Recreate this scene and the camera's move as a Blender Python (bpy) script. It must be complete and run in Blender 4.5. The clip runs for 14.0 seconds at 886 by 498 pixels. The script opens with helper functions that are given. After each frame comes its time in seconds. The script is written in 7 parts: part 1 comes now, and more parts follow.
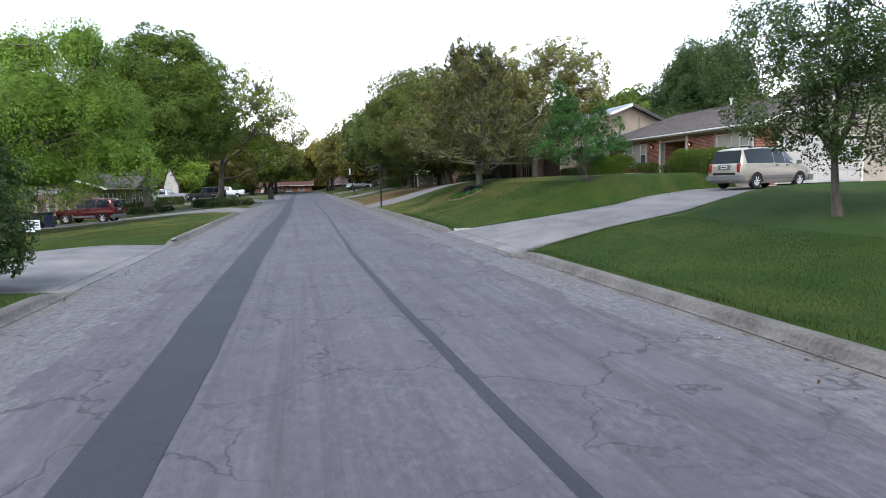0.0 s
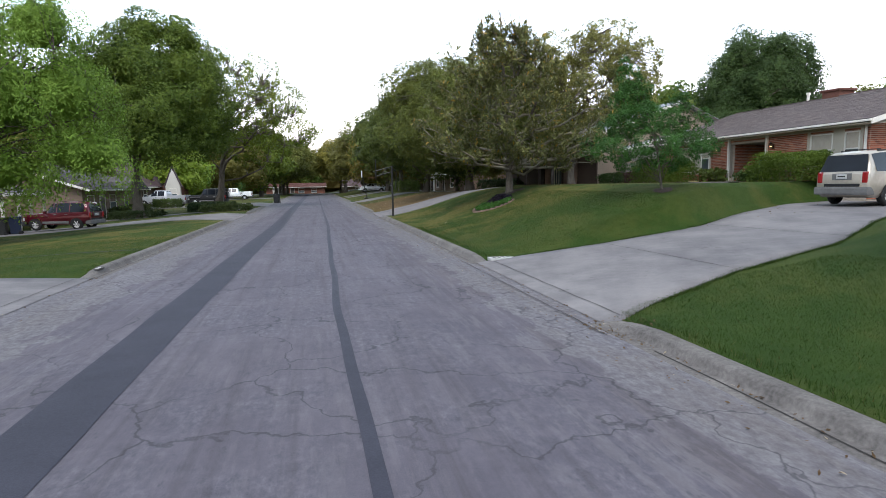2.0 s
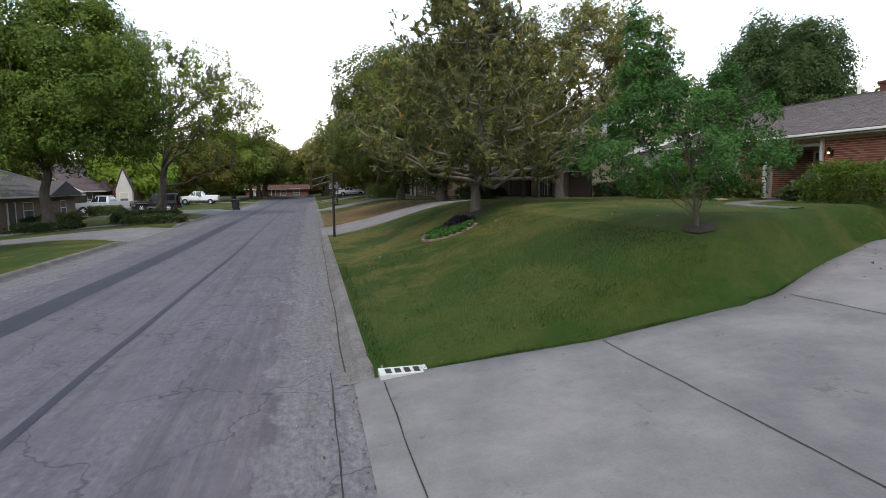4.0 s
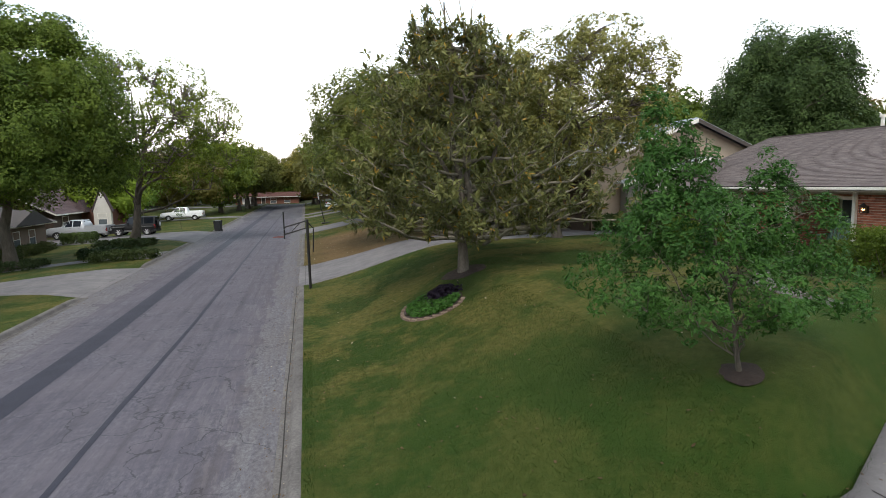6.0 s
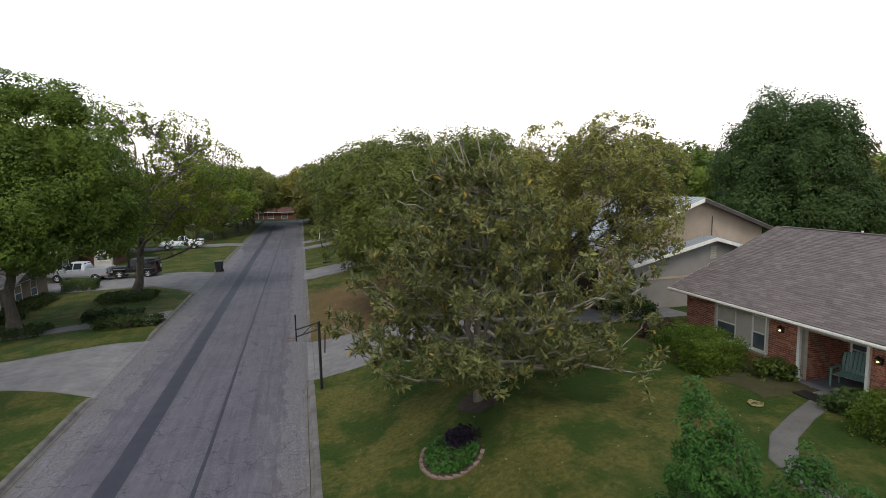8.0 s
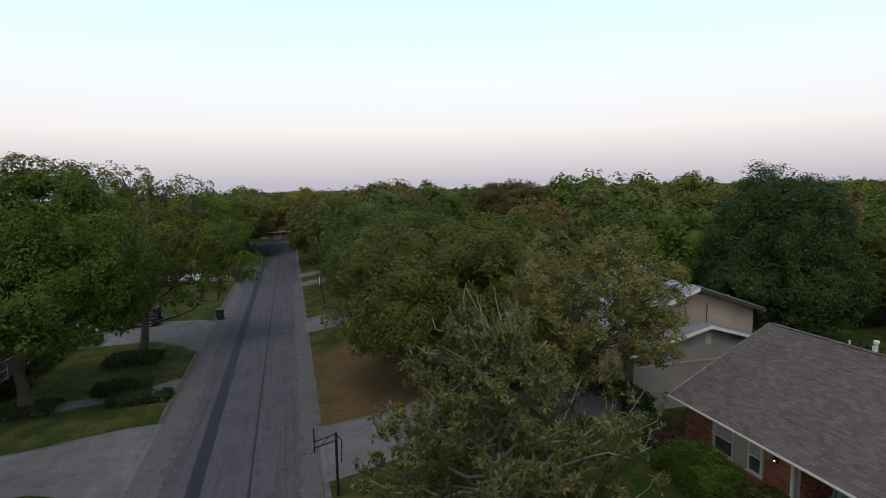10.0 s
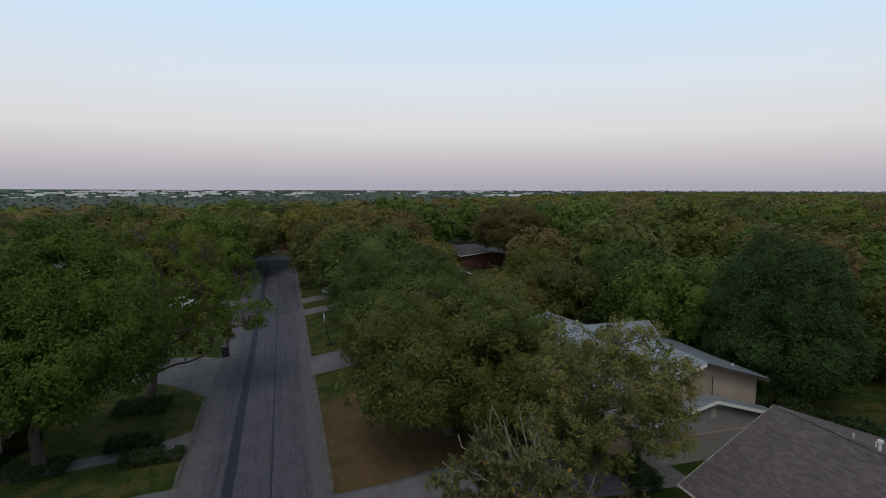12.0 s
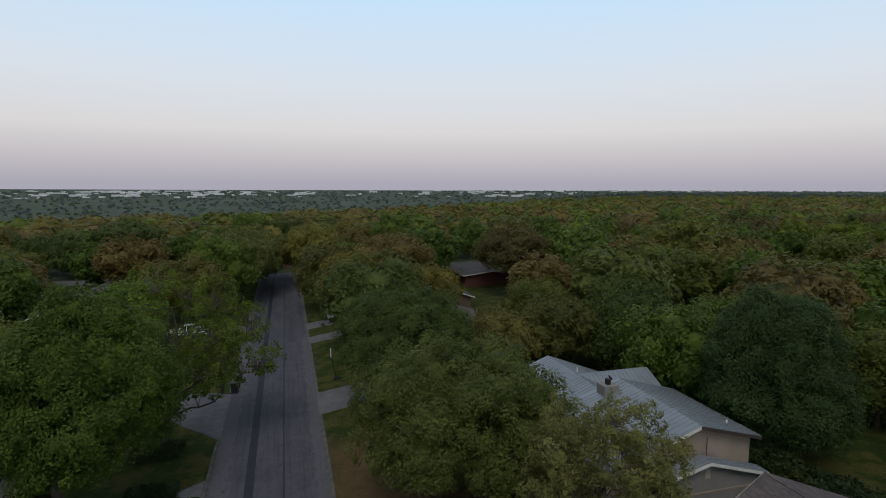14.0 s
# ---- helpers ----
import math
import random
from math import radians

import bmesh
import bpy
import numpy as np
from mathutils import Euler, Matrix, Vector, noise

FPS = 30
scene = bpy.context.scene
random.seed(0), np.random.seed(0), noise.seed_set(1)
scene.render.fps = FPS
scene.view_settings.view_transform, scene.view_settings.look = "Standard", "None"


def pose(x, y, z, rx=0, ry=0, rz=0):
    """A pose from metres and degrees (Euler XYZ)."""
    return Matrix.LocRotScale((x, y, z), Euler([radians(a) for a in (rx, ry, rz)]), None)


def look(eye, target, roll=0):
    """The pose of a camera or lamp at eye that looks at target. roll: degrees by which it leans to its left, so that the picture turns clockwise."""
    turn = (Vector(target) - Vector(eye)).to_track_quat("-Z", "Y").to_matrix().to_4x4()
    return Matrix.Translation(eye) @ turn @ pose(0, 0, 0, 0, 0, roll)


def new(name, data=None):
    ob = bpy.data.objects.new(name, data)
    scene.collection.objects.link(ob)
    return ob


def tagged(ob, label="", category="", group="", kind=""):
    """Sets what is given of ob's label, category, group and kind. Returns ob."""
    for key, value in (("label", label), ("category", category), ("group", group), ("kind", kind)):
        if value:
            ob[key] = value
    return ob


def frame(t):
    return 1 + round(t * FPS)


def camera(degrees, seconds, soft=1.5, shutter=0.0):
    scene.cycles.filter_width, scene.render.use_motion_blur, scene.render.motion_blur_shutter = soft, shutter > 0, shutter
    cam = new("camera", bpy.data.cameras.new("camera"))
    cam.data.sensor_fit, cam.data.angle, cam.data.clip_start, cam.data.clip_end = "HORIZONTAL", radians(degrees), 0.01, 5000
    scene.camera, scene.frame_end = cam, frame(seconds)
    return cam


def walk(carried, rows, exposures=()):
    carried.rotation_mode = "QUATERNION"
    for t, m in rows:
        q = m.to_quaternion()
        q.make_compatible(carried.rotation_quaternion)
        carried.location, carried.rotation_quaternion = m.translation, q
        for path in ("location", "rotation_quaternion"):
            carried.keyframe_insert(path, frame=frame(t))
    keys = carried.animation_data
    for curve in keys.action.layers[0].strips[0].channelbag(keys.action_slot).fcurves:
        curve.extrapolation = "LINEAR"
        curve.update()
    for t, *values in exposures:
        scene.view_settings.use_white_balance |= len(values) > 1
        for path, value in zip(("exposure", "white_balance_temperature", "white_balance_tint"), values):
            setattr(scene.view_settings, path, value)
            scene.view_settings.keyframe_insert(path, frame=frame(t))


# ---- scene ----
cam = camera(77, 14.0, soft=0.75)
# seconds, eye, point looked at, roll
PATH = [
    (0, (-0.405, -2.053, 1.79), (0.08, -0.128, 1.549), -1.6),
    (0.5, (0.104, -0.58, 1.877), (0.58, 1.347, 1.64), -1.4),
    (1, (0.258, 0.737, 1.922), (0.707, 2.672, 1.69), -1.2),
    (1.5, (0.374, 1.968, 1.977), (0.815, 3.905, 1.745), -1.0),
    (2, (0.56, 3.328, 1.997), (0.996, 5.266, 1.766), -0.9),
    (2.5, (1.164, 4.856, 2.077), (1.603, 6.793, 1.845), -1.0),
    (3, (2.316, 6.619, 2.174), (2.753, 8.558, 1.944), -0.8),
    (3.5, (3.322, 8.315, 2.294), (3.765, 10.252, 2.068), -0.6),
    (3.7, (3.628, 8.904, 2.379), (4.076, 10.839, 2.151), -0.5),
    (5.8, (4.982, 12.081, 4.312), (5.45, 14.011, 4.075), -1.5),
    (6, (5.004, 12.103, 4.554), (5.471, 14.033, 4.315), -1.5),
    (6.5, (5.011, 12.392, 5.364), (5.48, 14.321, 5.124), -1.5),
    (7, (4.869, 12.628, 6.421), (5.336, 14.558, 6.183), -1.4),
    (7.5, (4.732, 12.699, 7.671), (5.193, 14.631, 7.432), -1.2),
    (8, (4.508, 12.69, 8.879), (4.993, 14.615, 8.641), -1.1),
    (8.5, (4.299, 12.607, 10.116), (4.806, 14.527, 9.876), -1.1),
    (9, (3.979, 12.389, 11.439), (4.496, 14.306, 11.198), -1.0),
    (9.2, (3.877, 12.214, 11.844), (4.394, 14.132, 11.612), -0.9),
    (11.3, (2.661, 12.887, 17.145), (3.211, 14.796, 16.908), -0.4),
    (11.5, (2.519, 12.798, 17.345), (3.069, 14.707, 17.113), 0.0),
    (12, (2.249, 12.641, 18.36), (2.796, 14.551, 18.128), 0.2),
    (12.5, (2.237, 12.518, 19.405), (2.783, 14.428, 19.172), 0.2),
    (13, (2.013, 12.281, 20.557), (2.555, 14.192, 20.322), 0.2),
    (13.5, (1.865, 12.062, 21.72), (2.405, 13.973, 21.484), 0.1),
    (14, (1.769, 11.757, 22.802), (2.309, 13.669, 22.568), 0.2),
]
EXPOSURES = [(0.0, 2.04, 6050, 12), (3.7, 1.68, 6300, 12), (6.5, 1.68, 6600, 10), (7.5, 1.54, 6550, 10), (9.0, 0.86, 6400, 10), (11.5, 0.03, 6120, 9), (14.0, 0.0, 6100, 9)]
walk(cam, [(t, look(eye, aim, roll)) for t, eye, aim, roll in PATH], EXPOSURES)

# ---- sky and sun ----
world = bpy.data.worlds.new("evening_sky")
scene.world = world
world.use_nodes = True
wn, wl = world.node_tree.nodes, world.node_tree.links
wn.clear()
sky = wn.new("ShaderNodeTexSky")
sky.sky_type, sky.sun_disc = "NISHITA", False
sky.sun_elevation, sky.sun_rotation = radians(6.0), radians(200)
haze_at = wn.new("ShaderNodeTexCoord")
haze_z = wn.new("ShaderNodeSeparateXYZ")
wl.new(haze_at.outputs["Generated"], haze_z.inputs[0])
haze = wn.new("ShaderNodeValToRGB")
HAZE = [(0.0, (0.439, 0.412, 0.471)), (0.035, (0.567, 0.514, 0.540)), (0.09, (0.770, 0.712, 0.685)), (0.17, (0.770, 0.792, 0.824)), (0.30, (0.642, 0.813, 0.963)), (0.42, (0.460, 0.550, 0.630)), (0.65, (0.290, 0.330, 0.375)), (1.0, (0.230, 0.260, 0.295))]
while len(haze.color_ramp.elements) < len(HAZE):
    haze.color_ramp.elements.new(0.5)
for el, (p, c) in zip(haze.color_ramp.elements, HAZE):
    el.position, el.color = p, (*c, 1)
wl.new(haze_z.outputs[2], haze.inputs[0])
dim = wn.new("ShaderNodeVectorMath")
dim.operation = "SCALE"
dim.inputs["Scale"].default_value = 0.10
wl.new(sky.outputs[0], dim.inputs[0])
blend = wn.new("ShaderNodeMix")
blend.data_type = "RGBA"
blend.inputs[0].default_value = 0.9
wl.new(dim.outputs[0], blend.inputs[6])
wl.new(haze.outputs[0], blend.inputs[7])
wb = wn.new("ShaderNodeBackground")
wb.inputs["Strength"].default_value = 1.0
wo = wn.new("ShaderNodeOutputWorld")
wl.new(blend.outputs[2], wb.inputs[0])
wl.new(wb.outputs[0], wo.inputs[0])
sun = new("sun", bpy.data.lights.new("sun", "SUN"))
sun.data.energy, sun.data.angle, sun.data.color = 1.05, radians(28), (1.0, 0.96, 0.91)
sun.matrix_world = look((0, 0, 80), (4, 10, 63.5))

# ---- materials ----
def nodes_of(name):
    m = bpy.data.materials.new(name)
    m.use_nodes = True
    nt = m.node_tree
    return m, nt, nt.nodes["Principled BSDF"]


def put(nt, kind, **props):
    n = nt.nodes.new("ShaderNode" + kind)
    for k, v in props.items():
        if k in n.inputs:
            n.inputs[k].default_value = v
    return n


def ramp(nt, source, stops):
    r = nt.nodes.new("ShaderNodeValToRGB")
    el = r.color_ramp.elements
    while len(el) < len(stops):
        el.new(0.5)
    for e, (p, c) in zip(el, stops):
        e.position, e.color = p, (*c, 1)
    nt.links.new(source, r.inputs[0])
    return r.outputs[0]


def noise_of(nt, scale, detail=4, rough=0.6, stretch=None, world_space=True):
    """A noise value in metres of the place."""
    n = put(nt, "TexNoise", Scale=scale, Detail=detail, Roughness=rough)
    if world_space:
        src = nt.nodes.new("ShaderNodeNewGeometry").outputs["Position"]
    else:
        src = nt.nodes.new("ShaderNodeTexCoord").outputs["Object"]
    if stretch:
        mp = nt.nodes.new("ShaderNodeMapping")
        mp.inputs["Scale"].default_value = stretch
        nt.links.new(src, mp.inputs[0])
        src = mp.outputs[0]
    nt.links.new(src, n.inputs["Vector"])
    return n.outputs[0]


def mix(nt, fac, a, b, blend="MIX"):
    m = nt.nodes.new("ShaderNodeMix")
    m.data_type, m.blend_type = "RGBA", blend
    for k, v in ((0, fac), (6, a), (7, b)):
        if hasattr(v, "links"):
            nt.links.new(v, m.inputs[k])
        else:
            m.inputs[k].default_value = v if k == 0 else (*v, 1)
    return m.outputs[2]


def bump(nt, bsdf, height, strength=0.3, distance=0.01):
    b = put(nt, "Bump", Strength=strength, Distance=distance)
    nt.links.new(height, b.inputs["Height"])
    nt.links.new(b.outputs[0], bsdf.inputs["Normal"])


def grainy(name, dark, light, scale=6.0, fine=60.0, rough=0.85, relief=0.2, stretch=None, metal=0.0, world_space=True, dist=0.01):
    """A surface that varies at two scales between two colours, with fine relief."""
    m, nt, b = nodes_of(name)
    big = noise_of(nt, scale, 5, 0.6, stretch, world_space)
    small = noise_of(nt, fine, 3, 0.6, stretch, world_space)
    c = ramp(nt, big, [(0.3, dark), (0.7, light)])
    c2 = mix(nt, 0.35, c, ramp(nt, small, [(0.3, tuple(x * 0.7 for x in dark)), (0.7, tuple(min(1, x * 1.2) for x in light))]))
    nt.links.new(c2, b.inputs["Base Color"])
    b.inputs["Roughness"].default_value, b.inputs["Metallic"].default_value = rough, metal
    b.inputs["Specular IOR Level"].default_value = 0.25 if rough > 0.6 else 0.5
    bump(nt, b, small, relief, dist)
    return m


def plain(name, color, rough=0.5, metal=0.0, coat=0.0):
    m, nt, b = nodes_of(name)
    n = noise_of(nt, 9.0, 4, 0.6, None, False)
    c = ramp(nt, n, [(0.25, tuple(x * 0.86 for x in color)), (0.75, tuple(min(1, x * 1.08) for x in color))])
    nt.links.new(c, b.inputs["Base Color"])
    b.inputs["Roughness"].default_value, b.inputs["Metallic"].default_value = rough, metal
    b.inputs["Coat Weight"].default_value = coat
    return m


def leafy(name, dark, light, odd=None, odd_share=0.0, shine=0.5, speckle=0.3, drift=0.5):
    """Leaves: each leaf has its own tone, the crown a broad drift of colour; some light passes through."""
    m, nt, b = nodes_of(name)
    g = nt.nodes.new("ShaderNodeNewGeometry")
    big = noise_of(nt, drift, 4, 0.65)
    add = put(nt, "Math")
    add.operation = "MULTIPLY_ADD"
    nt.links.new(g.outputs["Random Per Island"], add.inputs[0])
    add.inputs[1].default_value = speckle
    sub = put(nt, "Math")
    sub.operation = "MULTIPLY_ADD"
    nt.links.new(big, sub.inputs[0])
    sub.inputs[1].default_value, sub.inputs[2].default_value = 1.25, -0.38
    nt.links.new(sub.outputs[0], add.inputs[2])
    c = ramp(nt, add.outputs[0], [(0.05, dark), (0.9, light)])
    if odd:
        wn_ = put(nt, "TexWhiteNoise")
        wn_.noise_dimensions = "1D"
        nt.links.new(g.outputs["Random Per Island"], wn_.inputs["W"])
        gt = put(nt, "Math")
        gt.operation = "LESS_THAN"
        nt.links.new(wn_.outputs["Value"], gt.inputs[0])
        gt.inputs[1].default_value = odd_share
        c = mix(nt, gt.outputs[0], c, odd)
    bump(nt, b, noise_of(nt, 3.5, 5, 0.7), 0.7, 0.25)
    oi = nt.nodes.new("ShaderNodeObjectInfo")
    tone = ramp(nt, oi.outputs["Random"], [(0.0, (0.75, 0.82, 0.8)), (0.5, (1, 1, 1)), (1.0, (1.3, 1.12, 0.85))])
    c = mix(nt, 1.0, c, tone, "MULTIPLY")
    nt.links.new(c, b.inputs["Base Color"])
    b.inputs["Roughness"].default_value = shine
    b.inputs["Specular IOR Level"].default_value = 0.22
    tr = nt.nodes.new("ShaderNodeBsdfTranslucent")
    nt.links.new(c, tr.inputs[0])
    ms = nt.nodes.new("ShaderNodeMixShader")
    ms.inputs[0].default_value = 0.36
    nt.links.new(b.outputs[0], ms.inputs[1])
    nt.links.new(tr.outputs[0], ms.inputs[2])
    nt.links.new(ms.outputs[0], nt.nodes["Material Output"].inputs[0])
    return m


OLD_CONCRETE = grainy("old_path_concrete", (0.060, 0.055, 0.050), (0.118, 0.110, 0.100), 0.9, 30, 0.92, 0.2)


def drive_material():
    """Weathered concrete: broad grey stains, rubbed pale tracks, fine pores."""
    m, nt, b = nodes_of("drive_concrete")
    broad, mid, fine = noise_of(nt, 0.28, 6, 0.66), noise_of(nt, 1.1, 8, 0.7), noise_of(nt, 38, 3, 0.6)
    c = ramp(nt, broad, [(0.34, (0.088, 0.083, 0.090)), (0.5, (0.136, 0.128, 0.132)), (0.66, (0.190, 0.178, 0.178))])
    c = mix(nt, 0.5, c, ramp(nt, mid, [(0.34, (0.080, 0.075, 0.080)), (0.5, (0.138, 0.129, 0.132)), (0.66, (0.205, 0.192, 0.190))]))
    c = mix(nt, 0.12, c, ramp(nt, fine, [(0.3, (0.07, 0.066, 0.066)), (0.7, (0.22, 0.21, 0.205))]))
    spots = ramp(nt, noise_of(nt, 2.6, 6, 0.75), [(0.32, (0.6, 0.6, 0.6)), (0.38, (0, 0, 0))])
    c = mix(nt, spots, c, (0.07, 0.064, 0.064))
    nt.links.new(c, b.inputs["Base Color"])
    b.inputs["Roughness"].default_value = 0.9
    b.inputs["Specular IOR Level"].default_value = 0.25
    bump(nt, b, mix(nt, 0.6, fine, mid), 0.15, 0.008)
    return m


CONCRETE = drive_material()
KERB = grainy("kerb_concrete", (0.05, 0.045, 0.043), (0.158, 0.145, 0.136), 1.6, 22, 0.9, 0.5)
BARK = grainy("bark", (0.05, 0.04, 0.032), (0.15, 0.125, 0.10), 7, 40, 0.95, 0.8, (1, 1, 0.25))
PALE_BARK = grainy("grey_bark", (0.072, 0.063, 0.050), (0.23, 0.208, 0.168), 5, 40, 0.95, 0.6, (1, 1, 0.3))
LIMB_BARK = grainy("pale_smooth_bark", (0.085, 0.072, 0.054), (0.29, 0.26, 0.2), 4, 30, 0.9, 0.4, (1, 1, 0.4))
OAK = leafy("oak_leaves", (0.0410, 0.0778, 0.0097), (0.2268, 0.2862, 0.0410))
FAR_OLIVE = leafy("budding_olive_leaves", (0.0864, 0.0842, 0.0162), (0.2700, 0.2322, 0.0562), speckle=0.2, drift=0.1)
FAR_GREEN = leafy("woodland_leaves", (0.0460, 0.0701, 0.0115), (0.1748, 0.1955, 0.0368), speckle=0.2, drift=0.1)
OLIVE = leafy("olive_oak_leaves", (0.046, 0.068, 0.015), (0.205, 0.232, 0.05))
RUST = leafy("rusty_leaves", (0.09, 0.073, 0.022), (0.25, 0.192, 0.06), speckle=0.2, drift=0.1)
BRIGHT = leafy("fresh_leaves", (0.112, 0.195, 0.024), (0.255, 0.38, 0.058), speckle=0.16)
MAGNOLIA = leafy("magnolia_leaves", (0.028, 0.044, 0.016), (0.2, 0.215, 0.08), (0.34, 0.24, 0.05), 0.03, 0.38, speckle=0.5)
SAPLEAF = leafy("young_tree_leaves", (0.026, 0.078, 0.014), (0.1, 0.215, 0.036))
DEEP = leafy("deep_green_leaves", (0.0318, 0.0594, 0.0148), (0.1251, 0.1781, 0.0488))
HEDGE = leafy("hedge_leaves", (0.036, 0.072, 0.008), (0.18, 0.245, 0.03))
PALE_LEAF = leafy("pale_olive_leaves", (0.1, 0.104, 0.026), (0.35, 0.325, 0.09))
STREET_LEAF = leafy("street_oak_leaves", (0.09, 0.1, 0.02), (0.3, 0.29, 0.068), speckle=0.22, drift=0.2)
# far crowns: distance haze is mixed into the leaf colour as grey
HAZED_LEAF = leafy("plain_woods_leaves", (0.0696, 0.0840, 0.0744), (0.1440, 0.1656, 0.1440), speckle=0.12, drift=0.01)

# ---- ground, road, kerbs ----
HALF = 4.5


def smooth(t):
    t = np.clip(t, 0, 1)
    return t * t * (3 - 2 * t)


def drive_mid(x):
    """The middle and half width of the near driveway at x."""
    return np.interp(x, [4.5, 7.8, 11, 17, 30], [13.6, 14.1, 14.8, 18.2, 20.2]), np.interp(x, [4.5, 7.8, 11, 17, 30], [3.2, 2.4, 2.2, 2.2, 3.4])


DRIVES_RIGHT, DRIVES_LEFT = ((38.0, 44.5), (66.0, 72.0), (91.5, 95.0), (99.5, 103.5)), ((9.0, 17.2), (38.6, 47.6), (62.5, 74.0), (100, 104))


def land(x, y):
    """Height of the land: the lots rise on one side of the street and fall on the other, the hill drops to a plain far off."""
    x, y = np.asarray(x, float), np.asarray(y, float)
    lift = np.interp(y, [-40, 8, 16, 19, 34, 42, 60, 110], [0.9, 1.0, 1.25, 1.75, 1.75, 1.4, 1.0, 0.8])
    verge = 0.0 * x
    for a, b in DRIVES_RIGHT + ((10.4, 16.7),):
        verge = np.maximum(verge, smooth((y - a + 0.5) / 0.5) * smooth((b + 0.5 - y) / 0.5))
    right = 0.14 - 0.14 * verge * (1 - smooth((x - HALF) / 2.0)) + lift * smooth((x - HALF - 0.1) / np.interp(y, [8, 17], [10.5, 7.6]))
    mid, half = drive_mid(x)
    cut = 1 - smooth((np.abs(y - mid) - half) / np.where(y > mid, 0.9, 1.6))
    pad = np.interp(x, [4.5, 7.8, 13.6, 18, 40], [0.0, 0.38, 0.92, 1.08, 1.2])
    right = right + (pad - right) * cut
    verge = 0.0 * x
    for a, b in DRIVES_LEFT:
        verge = np.maximum(verge, smooth((y - a + 0.5) / 0.5) * smooth((b + 0.5 - y) / 0.5))
    left = 0.12 - 0.12 * verge * (1 - smooth((-x - HALF) / 2.0)) - np.interp(y, [-40, 50, 66, 120], [0.85, 0.85, 0.3, 0.2]) * smooth((-x - HALF - 0.3) / 15.0)
    z = np.where(x > HALF + 0.01, right, np.where(x < -HALF - 0.01, left, -0.06))
    far = np.hypot(x, y - 40)
    span = np.interp(x / np.maximum(np.abs(y), 1.0), [-0.4, 0.15, 0.4, 0.7], [480, 650, 1500, 4200])
    return z - 42 * smooth((far - 190) / span)


def mesh_np(name, verts, faces, mats, index=None, shade=False):
    """A mesh from arrays: faces all of one size."""
    verts, faces = np.asarray(verts, np.float32), np.asarray(faces, np.int32)
    me = bpy.data.meshes.new(name)
    k = faces.shape[1]
    me.vertices.add(len(verts))
    me.vertices.foreach_set("co", verts.ravel())
    me.loops.add(faces.size)
    me.loops.foreach_set("vertex_index", faces.ravel())
    me.polygons.add(len(faces))
    me.polygons.foreach_set("loop_start", np.arange(0, faces.size, k, dtype=np.int32))
    if index is not None:
        me.polygons.foreach_set("material_index", np.asarray(index, np.int32))
    me.polygons.foreach_set("use_smooth", np.full(len(faces), shade))
    for m in mats:
        me.materials.append(m)
    me.update(calc_edges=True)
    return me


def grid_faces(nx, ny):
    i = np.arange((nx - 1) * (ny - 1))
    a = (i // (nx - 1)) * nx + i % (nx - 1)
    return np.stack([a, a + 1, a + nx + 1, a + nx], 1)


def grid_mesh(name, xs, ys, height, mats, shade=True):
    X, Y = np.meshgrid(xs, ys)
    Z = height(X, Y)
    return mesh_np(name, np.stack([X.ravel(), Y.ravel(), Z.ravel()], 1), grid_faces(len(xs), len(ys)), mats, shade=shade)


def part(name, bm, material, parent=None, label="", shade=False):
    me = bpy.data.meshes.new(name)
    bm.normal_update()
    bm.to_mesh(me)
    bm.free()
    for p in me.polygons:
        p.use_smooth = shade
    for m in material if isinstance(material, (list, tuple)) else [material]:
        me.materials.append(m)
    ob = new(name, me)
    ob.parent = parent
    return tagged(ob, label)


def box(bm, x0, x1, y0, y1, z0, z1, bevel=0.0):
    r = bmesh.ops.create_cube(bm, size=1.0, matrix=Matrix.Translation(((x0 + x1) / 2, (y0 + y1) / 2, (z0 + z1) / 2)) @ Matrix.Diagonal((abs(x1 - x0), abs(y1 - y0), abs(z1 - z0), 1)))
    if bevel:
        es = list({e for v in r["verts"] for e in v.link_edges})
        bmesh.ops.bevel(bm, geom=es, offset=bevel, segments=2, profile=0.7, affect="EDGES")
    return bm


def boxed(*a, **k):
    return box(bmesh.new(), *a, **k)


